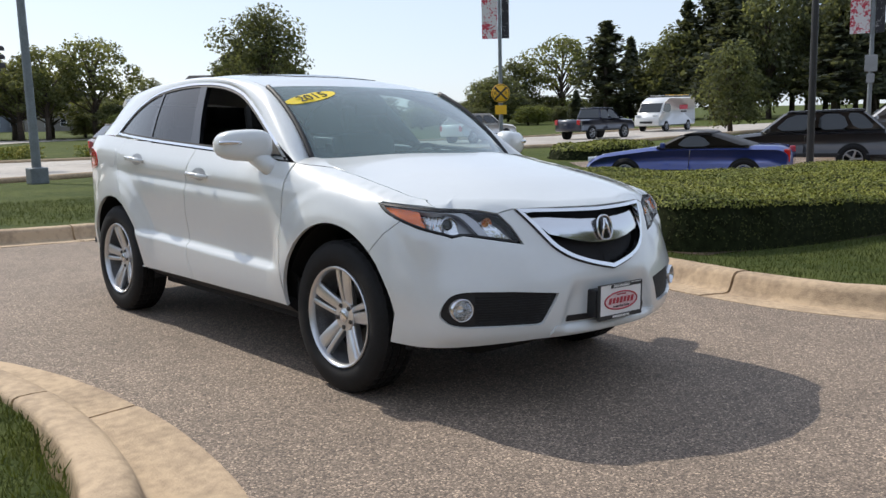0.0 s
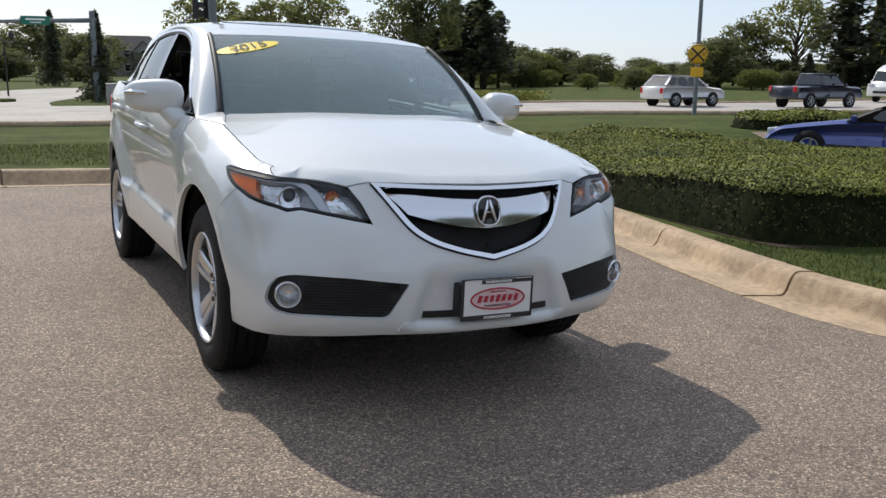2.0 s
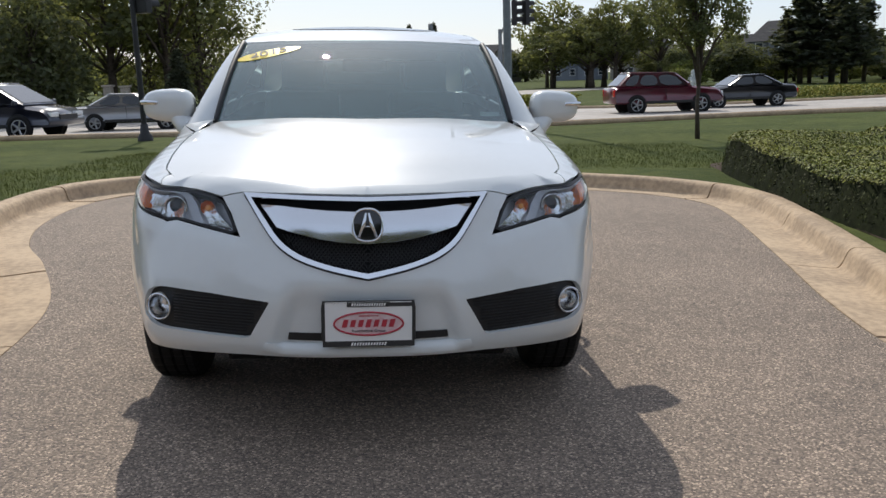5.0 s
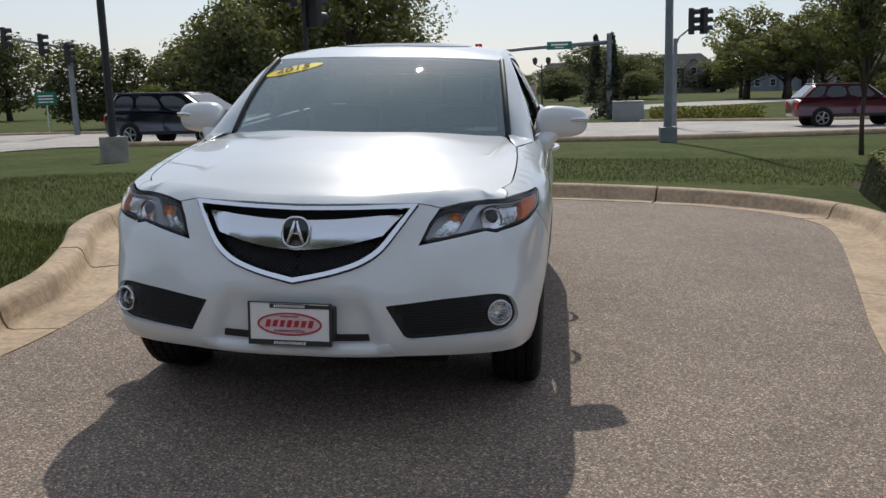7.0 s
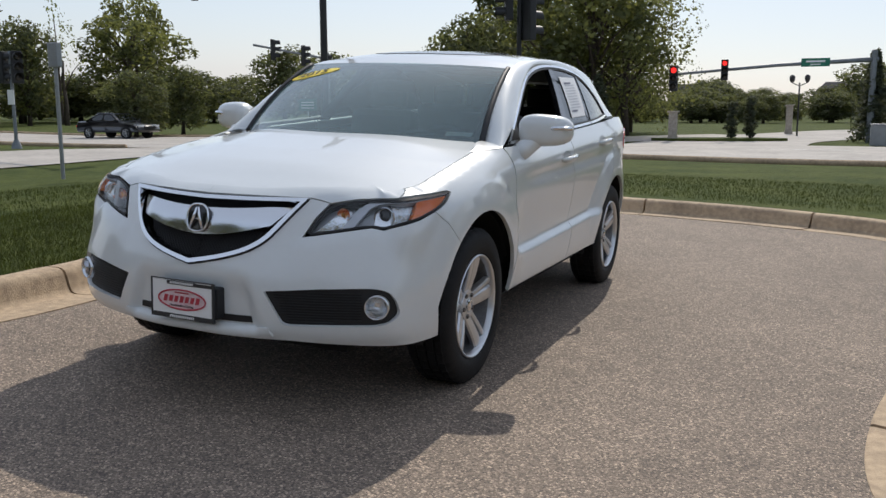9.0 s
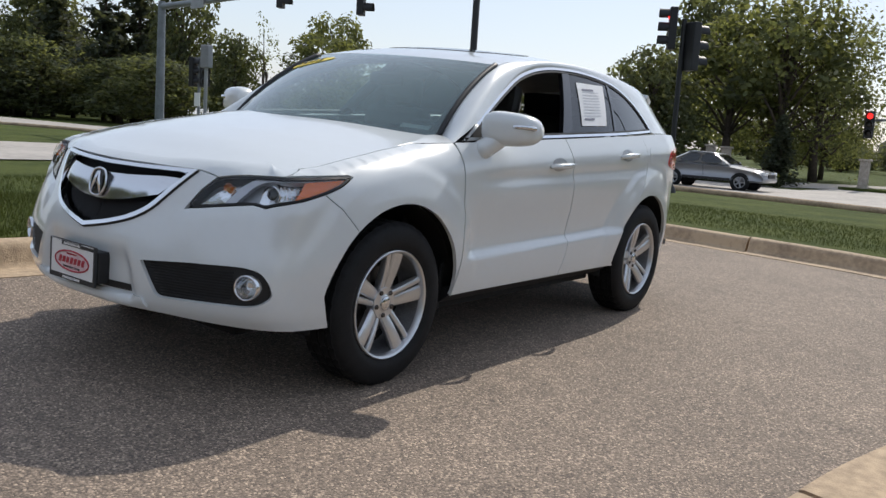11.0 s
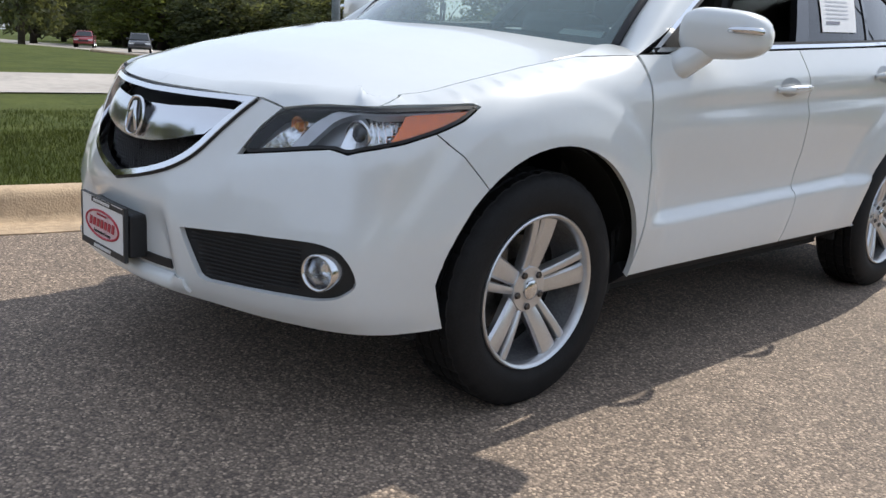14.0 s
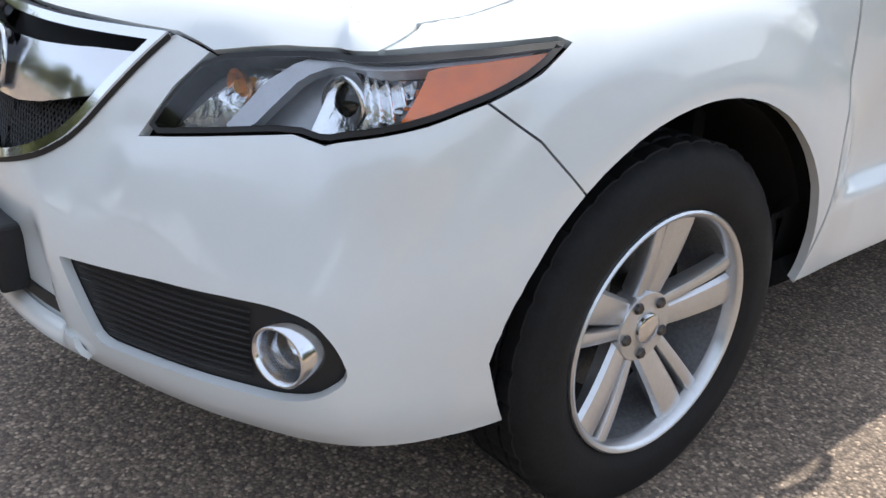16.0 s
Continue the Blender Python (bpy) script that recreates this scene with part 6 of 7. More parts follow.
def signal_head(parent, at, turn, lit=True, scale=1.0):
    """Three stacked lamps with visors in a black case; faces -y before it is turned."""
    m = Matrix.Translation(at) @ Matrix.Rotation(radians(turn), 4, "Z") @ Matrix.Scale(scale, 4)
    bm = box((0.36, 0.20, 1.08), (0, 0, 0), 0.03)
    bm.transform(m)
    case = part("signal_head", bm, SIGNAL_BLACK, parent, "black three-lamp signal head" + (" with the red lit" if lit else ""))
    for k, z in enumerate((0.34, 0.0, -0.34)):
        lens = moved(lathe([(0.0, 0.115), (0.022, 0.095), (0.034, 0.05), (0.04, 0.001)], 20), m @ Matrix.Translation((0, -0.10, z)) @ Matrix.Rotation(-math.pi / 2, 4, "Z"))
        part("lamp", lens, SIGNAL_RED if lit and k == 0 else SIGNAL_OFF, case)
        a = np.linspace(-0.35, np.pi + 0.35, 16)
        v = [tuple(m @ Vector((0.155 * math.cos(t), y, z + 0.155 * math.sin(t)))) for y in (-0.1, -0.36) for t in a]
        part("visor", (v, [(j, j + 1, 17 + j, 16 + j) for j in range(15)]), SIGNAL_BLACK, case)
    return case


# tall street lamp pole on a square foot
pole = thing("street_lamp", "tall grey metal street lamp pole on a square foot", "lamp post", stand(3.95, 20.1))
part("shaft", rod((0, 0, 0.35), (0, 0, 9.2), 0.115, 0.075, 14), POLE_GREY, pole)
part("foot", box((0.44, 0.44, 0.42), (0, 0, 0.2), 0.04), POLE_GREY, pole)
part("arm", tube([(0, 0, 9.0), (0.5, 0.1, 9.4), (1.7, 0.3, 9.5)], 0.045, 8), POLE_GREY, pole)
part("lantern", box((0.7, 0.3, 0.14), (2.0, 0.33, 9.5), 0.04), POLE_GREY, pole)

# dark lot lamp on a concrete pier
pole = thing("lot_lamp", "dark bronze lamp pole on a round concrete pier", "lamp post", stand(-8.6, 14.4))
part("shaft", rod((0, 0, 0.55), (0, 0, 8.4), 0.085, 0.075, 12), POLE_DARK, pole)
part("pier", rod((0, 0, -0.2), (0, 0, 0.56), 0.30, 0.30, 22), material("pier_concrete", (0.30, 0.28, 0.25), 0.9, vary=0.25, scale=4, bump=0.2), pole)
part("lantern", box((0.5, 0.5, 0.16), (0, 0, 8.45), 0.05), POLE_DARK, pole)
pole = thing("lot_lamp", "dark bronze lamp pole behind the hedge", "lamp post", stand(14.7, 5.3))
part("shaft", rod((0, 0, 0), (0, 0, 7.5), 0.075, 0.065, 12), POLE_DARK, pole)
part("lantern", box((0.5, 0.5, 0.16), (0, 0, 7.5), 0.05), POLE_DARK, pole)

# signal post at the near corner
post = thing("traffic_signal", "black signal post with a red light on the lawn", "traffic light", stand(-5.6, 19.6))
part("shaft", rod((0, 0, 0.3), (0, 0, 4.5), 0.07, 0.065, 14), SIGNAL_BLACK, post)
part("bell", lathe([(0.0, 0.2), (0.12, 0.18), (0.2, 0.12), (0.42, 0.09), (0.44, 0.07)], 18, "z"), SIGNAL_BLACK, post)
signal_head(post, (-0.27, -0.1, 4.25), -62)
signal_head(post, (0.24, 0.05, 3.8), 150, False, 1.15)

# mast arm on the left
MAST = Vector((-28.0, 20.1, 0))
mast = thing("mast_arm_signal", "grey mast arm with signal heads over the side street", "traffic light", stand(MAST.x, MAST.y))
part("shaft", rod((0, 0, 0), (0, 0, 5.7), 0.2, 0.15, 14), POLE_GREY, mast)
run = Vector((14.6, -3.9, -0.45))
arm = part("arm", tube([(0, 0, 5.5), tuple(run * 0.5 + Vector((0, 0, 5.58))), tuple(run + Vector((0, 0, 5.6)))], [0.13, 0.1, 0.06], 10), POLE_GREY, mast)
part("sign", box((1.1, 0.04, 0.75), tuple(run * 0.25 + Vector((0, -0.15, 5.65))), 0.01, Matrix.Rotation(radians(-15), 4, "Z")), SIGN_BACK, mast)
signal_head(mast, tuple(run * 0.66 + Vector((0, 0, 5.62))), 118, False)
signal_head(mast, tuple(run * 0.97 + Vector((0, 0, 5.25))), 118, False)

# mast arm over the far corner of the junction
mast = thing("mast_arm_signal", "grey mast arm with two dark signal heads at the far corner", "traffic light", stand(-22.9, 38.3))
part("shaft", rod((0, 0, 0), (0, 0, 4.6), 0.15, 0.12, 12), POLE_GREY, mast)
part("arm", tube([(0, 0, 4.3), (-1.4, -1.0, 4.6), (-3.2, -2.2, 5.0)], 0.06, 8), POLE_GREY, mast)
signal_head(mast, (-2.35, -1.6, 4.75), 110, False)
signal_head(mast, (-1.0, -0.75, 4.45), 110, False)
signal_head(mast, (0.0, -0.2, 4.0), 110, False)

# mast arm across the main road, red lights and a green sign
mast = thing("mast_arm_signal", "long grey mast arm with red lights and a green street sign", "traffic light", stand(3.95, 46.3))
part("shaft", rod((0, 0, 0), (0, 0, 4.6), 0.17, 0.14, 12), POLE_GREY, mast)
part("arm", tube([(0.2, 0, 4.15), (-4.5, -0.3, 3.95), (-9.9, -0.6, 3.55)], [0.12, 0.09, 0.06], 10), POLE_GREY, mast)
signal_head(mast, (-7.1, -0.6, 3.75), 4)
signal_head(mast, (-9.7, -0.75, 3.35), 4, True, 1.25)
plate = part("street_sign", box((1.35, 0.04, 0.42), (-2.7, -0.35, 4.05), 0.01), SIGN_GREEN, mast, "green street name sign with white bars")
part("bar", box((0.9, 0.01, 0.09), (-2.7, -0.376, 4.1)), INK_WHITE, plate)
part("bar", box((0.5, 0.01, 0.05), (-2.7, -0.376, 3.95)), INK_WHITE, plate)

# twin heads on a bracket
post = thing("traffic_signal", "grey signal pole with twin heads on a curved bracket", "traffic light", stand(5.85, 33.6))
part("shaft", rod((0, 0, 0), (0, 0, 3.6), 0.1, 0.08, 12), POLE_GREY, post)
part("bracket", tube([(0, 0, 3.3), (0.15, 0, 3.65), (0.6, 0, 4.0)], 0.04, 8), POLE_GREY, post)
signal_head(post, (0.62, 0, 4.25), 70, False, 0.95)
signal_head(post, (1.1, 0, 4.25), 110, False, 0.95)
part("cross_tube", tube([(0.5, 0, 4.2), (1.2, 0, 4.2)], 0.03, 6), POLE_GREY, post)

# posts by the side street
post = thing("sign_post", "steel post with the grey back of a sign", "sign", stand(-10.05, 7.85))
part("shaft", rod((0, 0, 0), (0, 0, 2.3), 0.035, 0.035, 8), SIGN_BACK, post)
part("panel", box((0.22, 0.12, 0.42), (0, 0, 2.15), 0.02), SIGN_BACK, post)
post = thing("traffic_signal", "pedestal signal with two dark heads by the side street", "traffic light", stand(-23.4, 18.4))
part("shaft", rod((0, 0, 0), (0, 0, 3.3), 0.06, 0.055, 10), POLE_GREY, post)
part("foot", lathe([(0.0, 0.18), (0.1, 0.16), (0.3, 0.08)], 14, "z"), POLE_GREY, post)
signal_head(post, (-0.32, 0, 2.75), 100, False)
signal_head(post, (0.3, 0, 2.75), 60, False)
part("notice", box((0.3, 0.03, 0.5), (0, -0.08, 1.75), 0.01), INK_WHITE, post)
post = thing("sign_post", "small green guide sign with white bars on two posts", "sign", stand(-27.8, 44.0))
plate = part("panel", box((1.3, 0.04, 0.75), (0, 0, 1.9), 0.01), SIGN_GREEN, post)
for z in (2.05, 1.88, 1.71):
    part("bar", box((0.9, 0.01, 0.07), (0, -0.026, z)), INK_WHITE, plate)
part("shaft", rod((0, 0.03, 0), (0, 0.03, 1.6), 0.04, 0.04, 8), INK_WHITE, post)

# banner pole with the railway warning sign
pole = thing("banner_pole", "tall grey pole with banners and a yellow railway crossing sign", "sign", stand(22.5, 22.0, -44))
part("shaft", rod((0, 0, 0), (0, 0, 9.0), 0.085, 0.06, 12), POLE_GREY, pole)
disc = part("warning_disc", lathe([(-0.012, 0.001), (-0.012, 0.36), (0.0, 0.37), (0.012, 0.36), (0.012, 0.001)], 40, "z"), SIGN_YELLOW, pole, "round yellow sign with a black cross")
disc.matrix_local = Matrix.Translation((0, -0.11, 2.25)) @ Matrix.Rotation(math.pi / 2, 4, "X")
for a in (45, -45):
    part("cross_bar", box((0.66, 0.075, 0.006), (0, 0, 0.016), 0, Matrix.Rotation(radians(a), 4, "Z")), INK, disc)
rim = part("black_rim", tube([(0.335 * math.cos(t), 0.335 * math.sin(t), 0.014) for t in np.linspace(0, 2 * np.pi, 40, endpoint=False)], 0.012, 6, True), INK, disc)
for s in (-1, 1):
    letters("R", 0.2, INK, "letter", disc, disc.matrix_world @ Matrix(), depth=0.002).matrix_local = Matrix.Translation((0.21 * s, 0, 0.016))
part("lower_plate", box((0.46, 0.02, 0.36), (0, -0.11, 1.6), 0.01), SIGN_YELLOW, pole)
BANNER_A, BANNER_B = material("banner_white", (0.65, 0.62, 0.62), 0.8, second=(0.5, 0.06, 0.09), scale=1.4, mix_low=0.47, mix_high=0.5), material("banner_dark", (0.03, 0.03, 0.035), 0.8, second=(0.5, 0.5, 0.5), scale=4, mix_low=0.38, mix_high=0.42)


def banners(parent, z):
    for s, m in ((-1, BANNER_A), (1, BANNER_B)):
        w = 0.62 if s < 0 else 0.3
        v = [(s * (0.08 + w * a), 0.03 * math.sin(3 * b + a), z + 1.6 * b) for b in np.linspace(0, 1, 9) for a in np.linspace(0, 1, 5)]
        part("banner", (v, [(j * 5 + i, j * 5 + i + 1, (j + 1) * 5 + i + 1, (j + 1) * 5 + i) for j in range(8) for i in range(4)]), m, parent, "hanging cloth banner")
        part("banner_rod", tube([(0, 0, z + 1.62), (s * (w + 0.12), 0, z + 1.62)], 0.015, 6), POLE_GREY, parent)


banners(pole, 4.4)
pole = thing("banner_pole", "grey pole with banners beside the parking lot", "sign", stand(28.0, 9.8, -64))
part("shaft", rod((0, 0, 0), (0, 0, 8.0), 0.08, 0.06, 12), POLE_GREY, pole)
part("plate", box((0.4, 0.03, 0.55), (0, -0.09, 2.7), 0.01), SIGN_BACK, pole)
part("plate", box((0.25, 0.03, 0.3), (0, -0.09, 2.2), 0.01), SIGN_BACK, pole)
banners(pole, 3.7)

# utility box, gate pillars, lamp with two heads, fountain, planting
cab = thing("utility_box", "pale grey utility cabinet on the verge", "utility box", stand(4.6, 41.5))
part("body", box((1.5, 0.7, 0.95), (0, 0, 0.47), 0.03), SIGN_BACK, cab)
part("lid", box((1.56, 0.76, 0.06), (0, 0, 0.97), 0.02), SIGN_BACK, cab)
STONE = material("pillar_stone", (0.42, 0.37, 0.31), 0.9, vary=0.3, scale=5, bump=0.5, bump_scale=14)
for x, y, h in ((-13.0, 43.8, 1.75), (-12.1, 43.6, 1.7), (-5.6, 45.0, 1.5), (-0.6, 62.0, 1.9)):
    p = thing("gate_pillar", "square stone gate pillar with a flat cap", "pillar", stand(x, y), "gate pillars")
    part("shaft", box((0.42, 0.42, h), (0, 0, h / 2), 0.02), STONE, p)
    part("cap", box((0.56, 0.56, 0.1), (0, 0, h + 0.06), 0.02), STONE, p)
    part("plinth", box((0.52, 0.52, 0.25), (0, 0, 0.12), 0.02), STONE, p)
lamp = thing("post_lamp", "black post lamp with two lantern heads", "lamp post", stand(0.1, 58.0))
part("shaft", rod((0, 0, 0), (0, 0, 3.4), 0.06, 0.05, 10), POLE_DARK, lamp)
part("cross_arm", tube([(-0.45, 0, 3.4), (0, 0, 3.2), (0.45, 0, 3.4)], 0.03, 6), POLE_DARK, lamp)
for s in (-1, 1):
    part("lantern", lathe([(3.4, 0.06), (3.55, 0.16), (3.8, 0.17), (3.9, 0.05)], 12, "z"), POLE_DARK, lamp).location = (0.45 * s, 0, 0)
WATER = material("fountain_spray", (0.75, 0.78, 0.8), 0.5, vary=0.1, scale=5)
spray = thing("fountain", "white fountain jet in a pond", "fountain", stand(19.2, 47.0))
r = np.random.default_rng(8)
c = np.c_[r.normal(0, 1, (1400, 2)) * (0.1 + 0.16 * r.uniform(0, 1, (1400, 1))), r.uniform(0, 1, 1400) ** 0.8 * 1.7]
c[:, :2] *= (1.15 - c[:, 2:3] / 1.7)
part("jet", mesh("jet", *leaf_quads(c, r.normal(0, 1, c.shape), 0.05, r), WATER, False), WATER, spray)
FLOWER = material("yellow_planting", (0.42, 0.36, 0.07), 0.8, second=(0.16, 0.2, 0.04), scale=1.5, mix_low=0.42, mix_high=0.58, per_piece=0.3)
for x0, x1, y0, seed in ((13.5, 22.5, 44.0, 3), (6.2, 12.0, 46.0, 5), (24.0, 31.0, 45.5, 6)):
    r = np.random.default_rng(seed)
    p = np.c_[r.uniform(x0, x1, 5000), y0 + r.normal(0, 0.7, 5000)]
    z = far_z(p[:, 0], p[:, 1]) + r.uniform(0, 0.6, 5000)
    bedp = new("flower_bed", mesh("flower_bed", *leaf_quads(np.c_[p, z], r.normal(0, 1, (5000, 3)), 0.07, r), FLOWER, False))
    tagged(bedp, "yellow-green planted bed along the verge", "planting", kind="stuff")

# planted median where the streets part
median = new("median", mesh("median", *sheet(rounded([(-7.5, 44.6), (-3.0, 44.2), (0.4, 46.0), (-0.5, 48.5), (-4.5, 47.2)], 3), lambda uv: np.c_[uv, far_z(uv[:, 0], uv[:, 1]) + 0.16], 0.6, skirt=0.2), LAWN))
tagged(median, "grassed median between the estate streets", "lawn", kind="structure")

# houses far off
SIDING = [material("siding_grey", (0.13, 0.14, 0.155), 0.8, vary=0.1, scale=1), material("siding_tan", (0.26, 0.24, 0.21), 0.8, vary=0.1, scale=1), material("siding_blue", (0.17, 0.19, 0.22), 0.8, vary=0.1, scale=1)]
ROOF = material("roof_shingle", (0.055, 0.052, 0.052), 0.9, vary=0.3, scale=2, bump=0.4, bump_scale=9)
TRIM = material("white_trim", (0.6, 0.6, 0.58), 0.6, vary=0.05, scale=3)
PANE = material("house_pane", (0.03, 0.035, 0.04), 0.08)


def house(x, y, w, d, h, turn, tone, gables=1):
    home = thing("house", "two-storey clapboard house with dark shingle roof and white trim", "house", stand(x, y, turn), "houses across the road")
    part("wall", box((w, d, h), (0, 0, h / 2)), SIDING[tone], home)
    rise = d * 0.34
    v = [(-w / 2 - 0.4, -d / 2 - 0.4, h - 0.1), (w / 2 + 0.4, -d / 2 - 0.4, h - 0.1), (w / 2 + 0.4, d / 2 + 0.4, h - 0.1), (-w / 2 - 0.4, d / 2 + 0.4, h - 0.1), (-w / 2 + d * 0.3, 0, h + rise), (w / 2 - d * 0.3, 0, h + rise)]
    part("roof", (v, [(0, 1, 5, 4), (2, 3, 4, 5), (1, 2, 5), (3, 0, 4), (0, 3, 2, 1)]), ROOF, home).data.shade_flat()
    for k in range(gables):
        gx = (k - (gables - 1) / 2) * w * 0.5 + w * 0.12
        gw = w * 0.3
        front = -d / 2 - 0.9
        part("gable_wall", (
            [(gx - gw / 2, front, 0), (gx + gw / 2, front, 0), (gx + gw / 2, front, h), (gx, front, h + gw * 0.45), (gx - gw / 2, front, h), (gx - gw / 2, 0, 0), (gx + gw / 2, 0, 0), (gx + gw / 2, 0, h), (gx, 0, h + gw * 0.45), (gx - gw / 2, 0, h)],
            [(0, 1, 2, 3, 4), (1, 6, 7, 2), (5, 0, 4, 9)]), SIDING[tone], home).data.shade_flat()
        part("gable_roof", ([(gx - gw / 2 - 0.3, front - 0.3, h - 0.15), (gx, front - 0.3, h + gw * 0.45 + 0.12), (gx + gw / 2 + 0.3, front - 0.3, h - 0.15), (gx - gw / 2 - 0.3, 0, h - 0.15), (gx, 0, h + gw * 0.45 + 0.12), (gx + gw / 2 + 0.3, 0, h - 0.15)],
                            [(0, 1, 4, 3), (1, 2, 5, 4), (0, 3, 4, 1), (1, 4, 5, 2)]), ROOF, home).data.shade_flat()
    cols = max(3, int(w / 2.8))
    for row in range(2):
        for k in range(cols):
            wx = (k + 0.5) / cols * w - w / 2
            on_gable = any(abs(wx - ((g - (gables - 1) / 2) * w * 0.5 + w * 0.12)) < w * 0.15 for g in range(gables))
            fy = -d / 2 - (0.95 if on_gable else 0.05)
            win = part("window", box((1.15, 0.08, 1.5), (wx, fy, 1.7 + row * 2.9), 0.01), TRIM, home)
            part("pane", box((0.95, 0.04, 1.3), (wx, fy - 0.04, 1.7 + row * 2.9)), PANE, win)
            part("glazing_bar", box((0.95, 0.03, 0.06), (wx, fy - 0.06, 1.7 + row * 2.9)), TRIM, win)


house(66, 130, 13, 9, 5.6, -25, 0, 2)
house(60, 185, 14, 9, 5.4, -15, 1, 1)
house(80, 180, 13, 9, 5.4, -20, 0, 1)
house(47, 190, 12, 9, 5.2, -10, 2, 1)
house(28, 195, 13, 9, 5.2, 0, 1, 1)
house(-30, 240, 18, 9, 5.0, 5, 1, 2)
house(3.5, 240, 14, 9, 5.2, 0, 2, 2)


# other vehicles
GLASS_DARK = material("vehicle_glass", (0.015, 0.018, 0.02), 0.06, coat=0.6)
RIM_FAR = material("vehicle_rim", (0.42, 0.43, 0.44), 0.35, metal=0.8)
LAMP_WHITE = material("vehicle_headlamp", (0.7, 0.72, 0.74), 0.15, coat=0.8)


def slab(outline, half, inset=0.05, top_z=None, lean=0.0):
    """A side outline (along, height) given width, with softened edges and sides that lean in."""
    loop = rounded(resample(outline, 0.45), 2)
    inner = grow(loop, -inset)
    v, f, m = [], [], len(loop)
    zs = loop[:, 1]
    for x, line in ((-half, inner), (-half + inset * 0.9, loop), (half - inset * 0.9, loop), (half, inner)):
        for y, z in line:
            k = 1 - lean * max(0, (z - zs.min()) / max(1e-6, zs.max() - zs.min()))
            v.append((x * k, y, z))
    for i in range(3):
        for j in range(m):
            k = (j + 1) % m
            f.append((i * m + j, i * m + k, (i + 1) * m + k, (i + 1) * m + j))
    f += [tuple(range(m)), tuple(range(4 * m - 1, 3 * m - 1, -1))]
    return v, f


KINDS = {
    # length, width, height, body outline, glass outline
    "sedan": (4.8, 1.82, [(-2.35, 0.35), (2.35, 0.35), (2.38, 0.75), (2.25, 0.98), (1.5, 1.0), (-0.9, 0.98), (-2.1, 0.82), (-2.38, 0.6)], [(-1.0, 0.95), (-0.25, 1.42), (0.85, 1.45), (1.75, 0.98)]),
    "suv": (4.7, 1.86, [(-2.3, 0.4), (2.3, 0.4), (2.34, 0.9), (2.28, 1.1), (-0.9, 1.08), (-2.1, 0.95), (-2.34, 0.65)], [(-1.05, 1.05), (-0.35, 1.62), (1.6, 1.66), (2.2, 1.1)]),
    "minivan": (5.1, 2.0, [(-2.5, 0.36), (2.5, 0.36), (2.54, 0.9), (2.5, 1.1), (-1.3, 1.05), (-2.3, 0.88), (-2.54, 0.6)], [(-1.75, 1.0), (-0.6, 1.68), (2.1, 1.72), (2.45, 1.1)]),
    "pickup": (5.7, 1.98, [(-2.8, 0.5), (2.8, 0.5), (2.82, 1.2), (0.75, 1.22), (-1.3, 1.2), (-2.6, 1.12), (-2.82, 0.8)], [(-1.4, 1.15), (-0.75, 1.84), (0.55, 1.86), (0.78, 1.2)]),
    "van": (5.9, 2.05, [(-2.9, 0.4), (2.9, 0.4), (2.95, 2.4), (2.8, 2.5), (-1.2, 2.5), (-1.9, 2.2), (-2.5, 1.3), (-2.9, 1.05)], [(-2.45, 1.3), (-1.85, 2.15), (-0.9, 2.15), (-0.9, 1.3)]),
    "convertible": (4.8, 1.9, [(-2.38, 0.32), (2.38, 0.32), (2.4, 0.8), (2.2, 0.96), (1.0, 0.98), (-0.8, 0.95), (-2.1, 0.78), (-2.4, 0.55)], [(-0.75, 0.92), (-0.05, 1.26), (0.6, 1.28), (1.6, 0.95)]),
}
WHEELS_FAR = {}


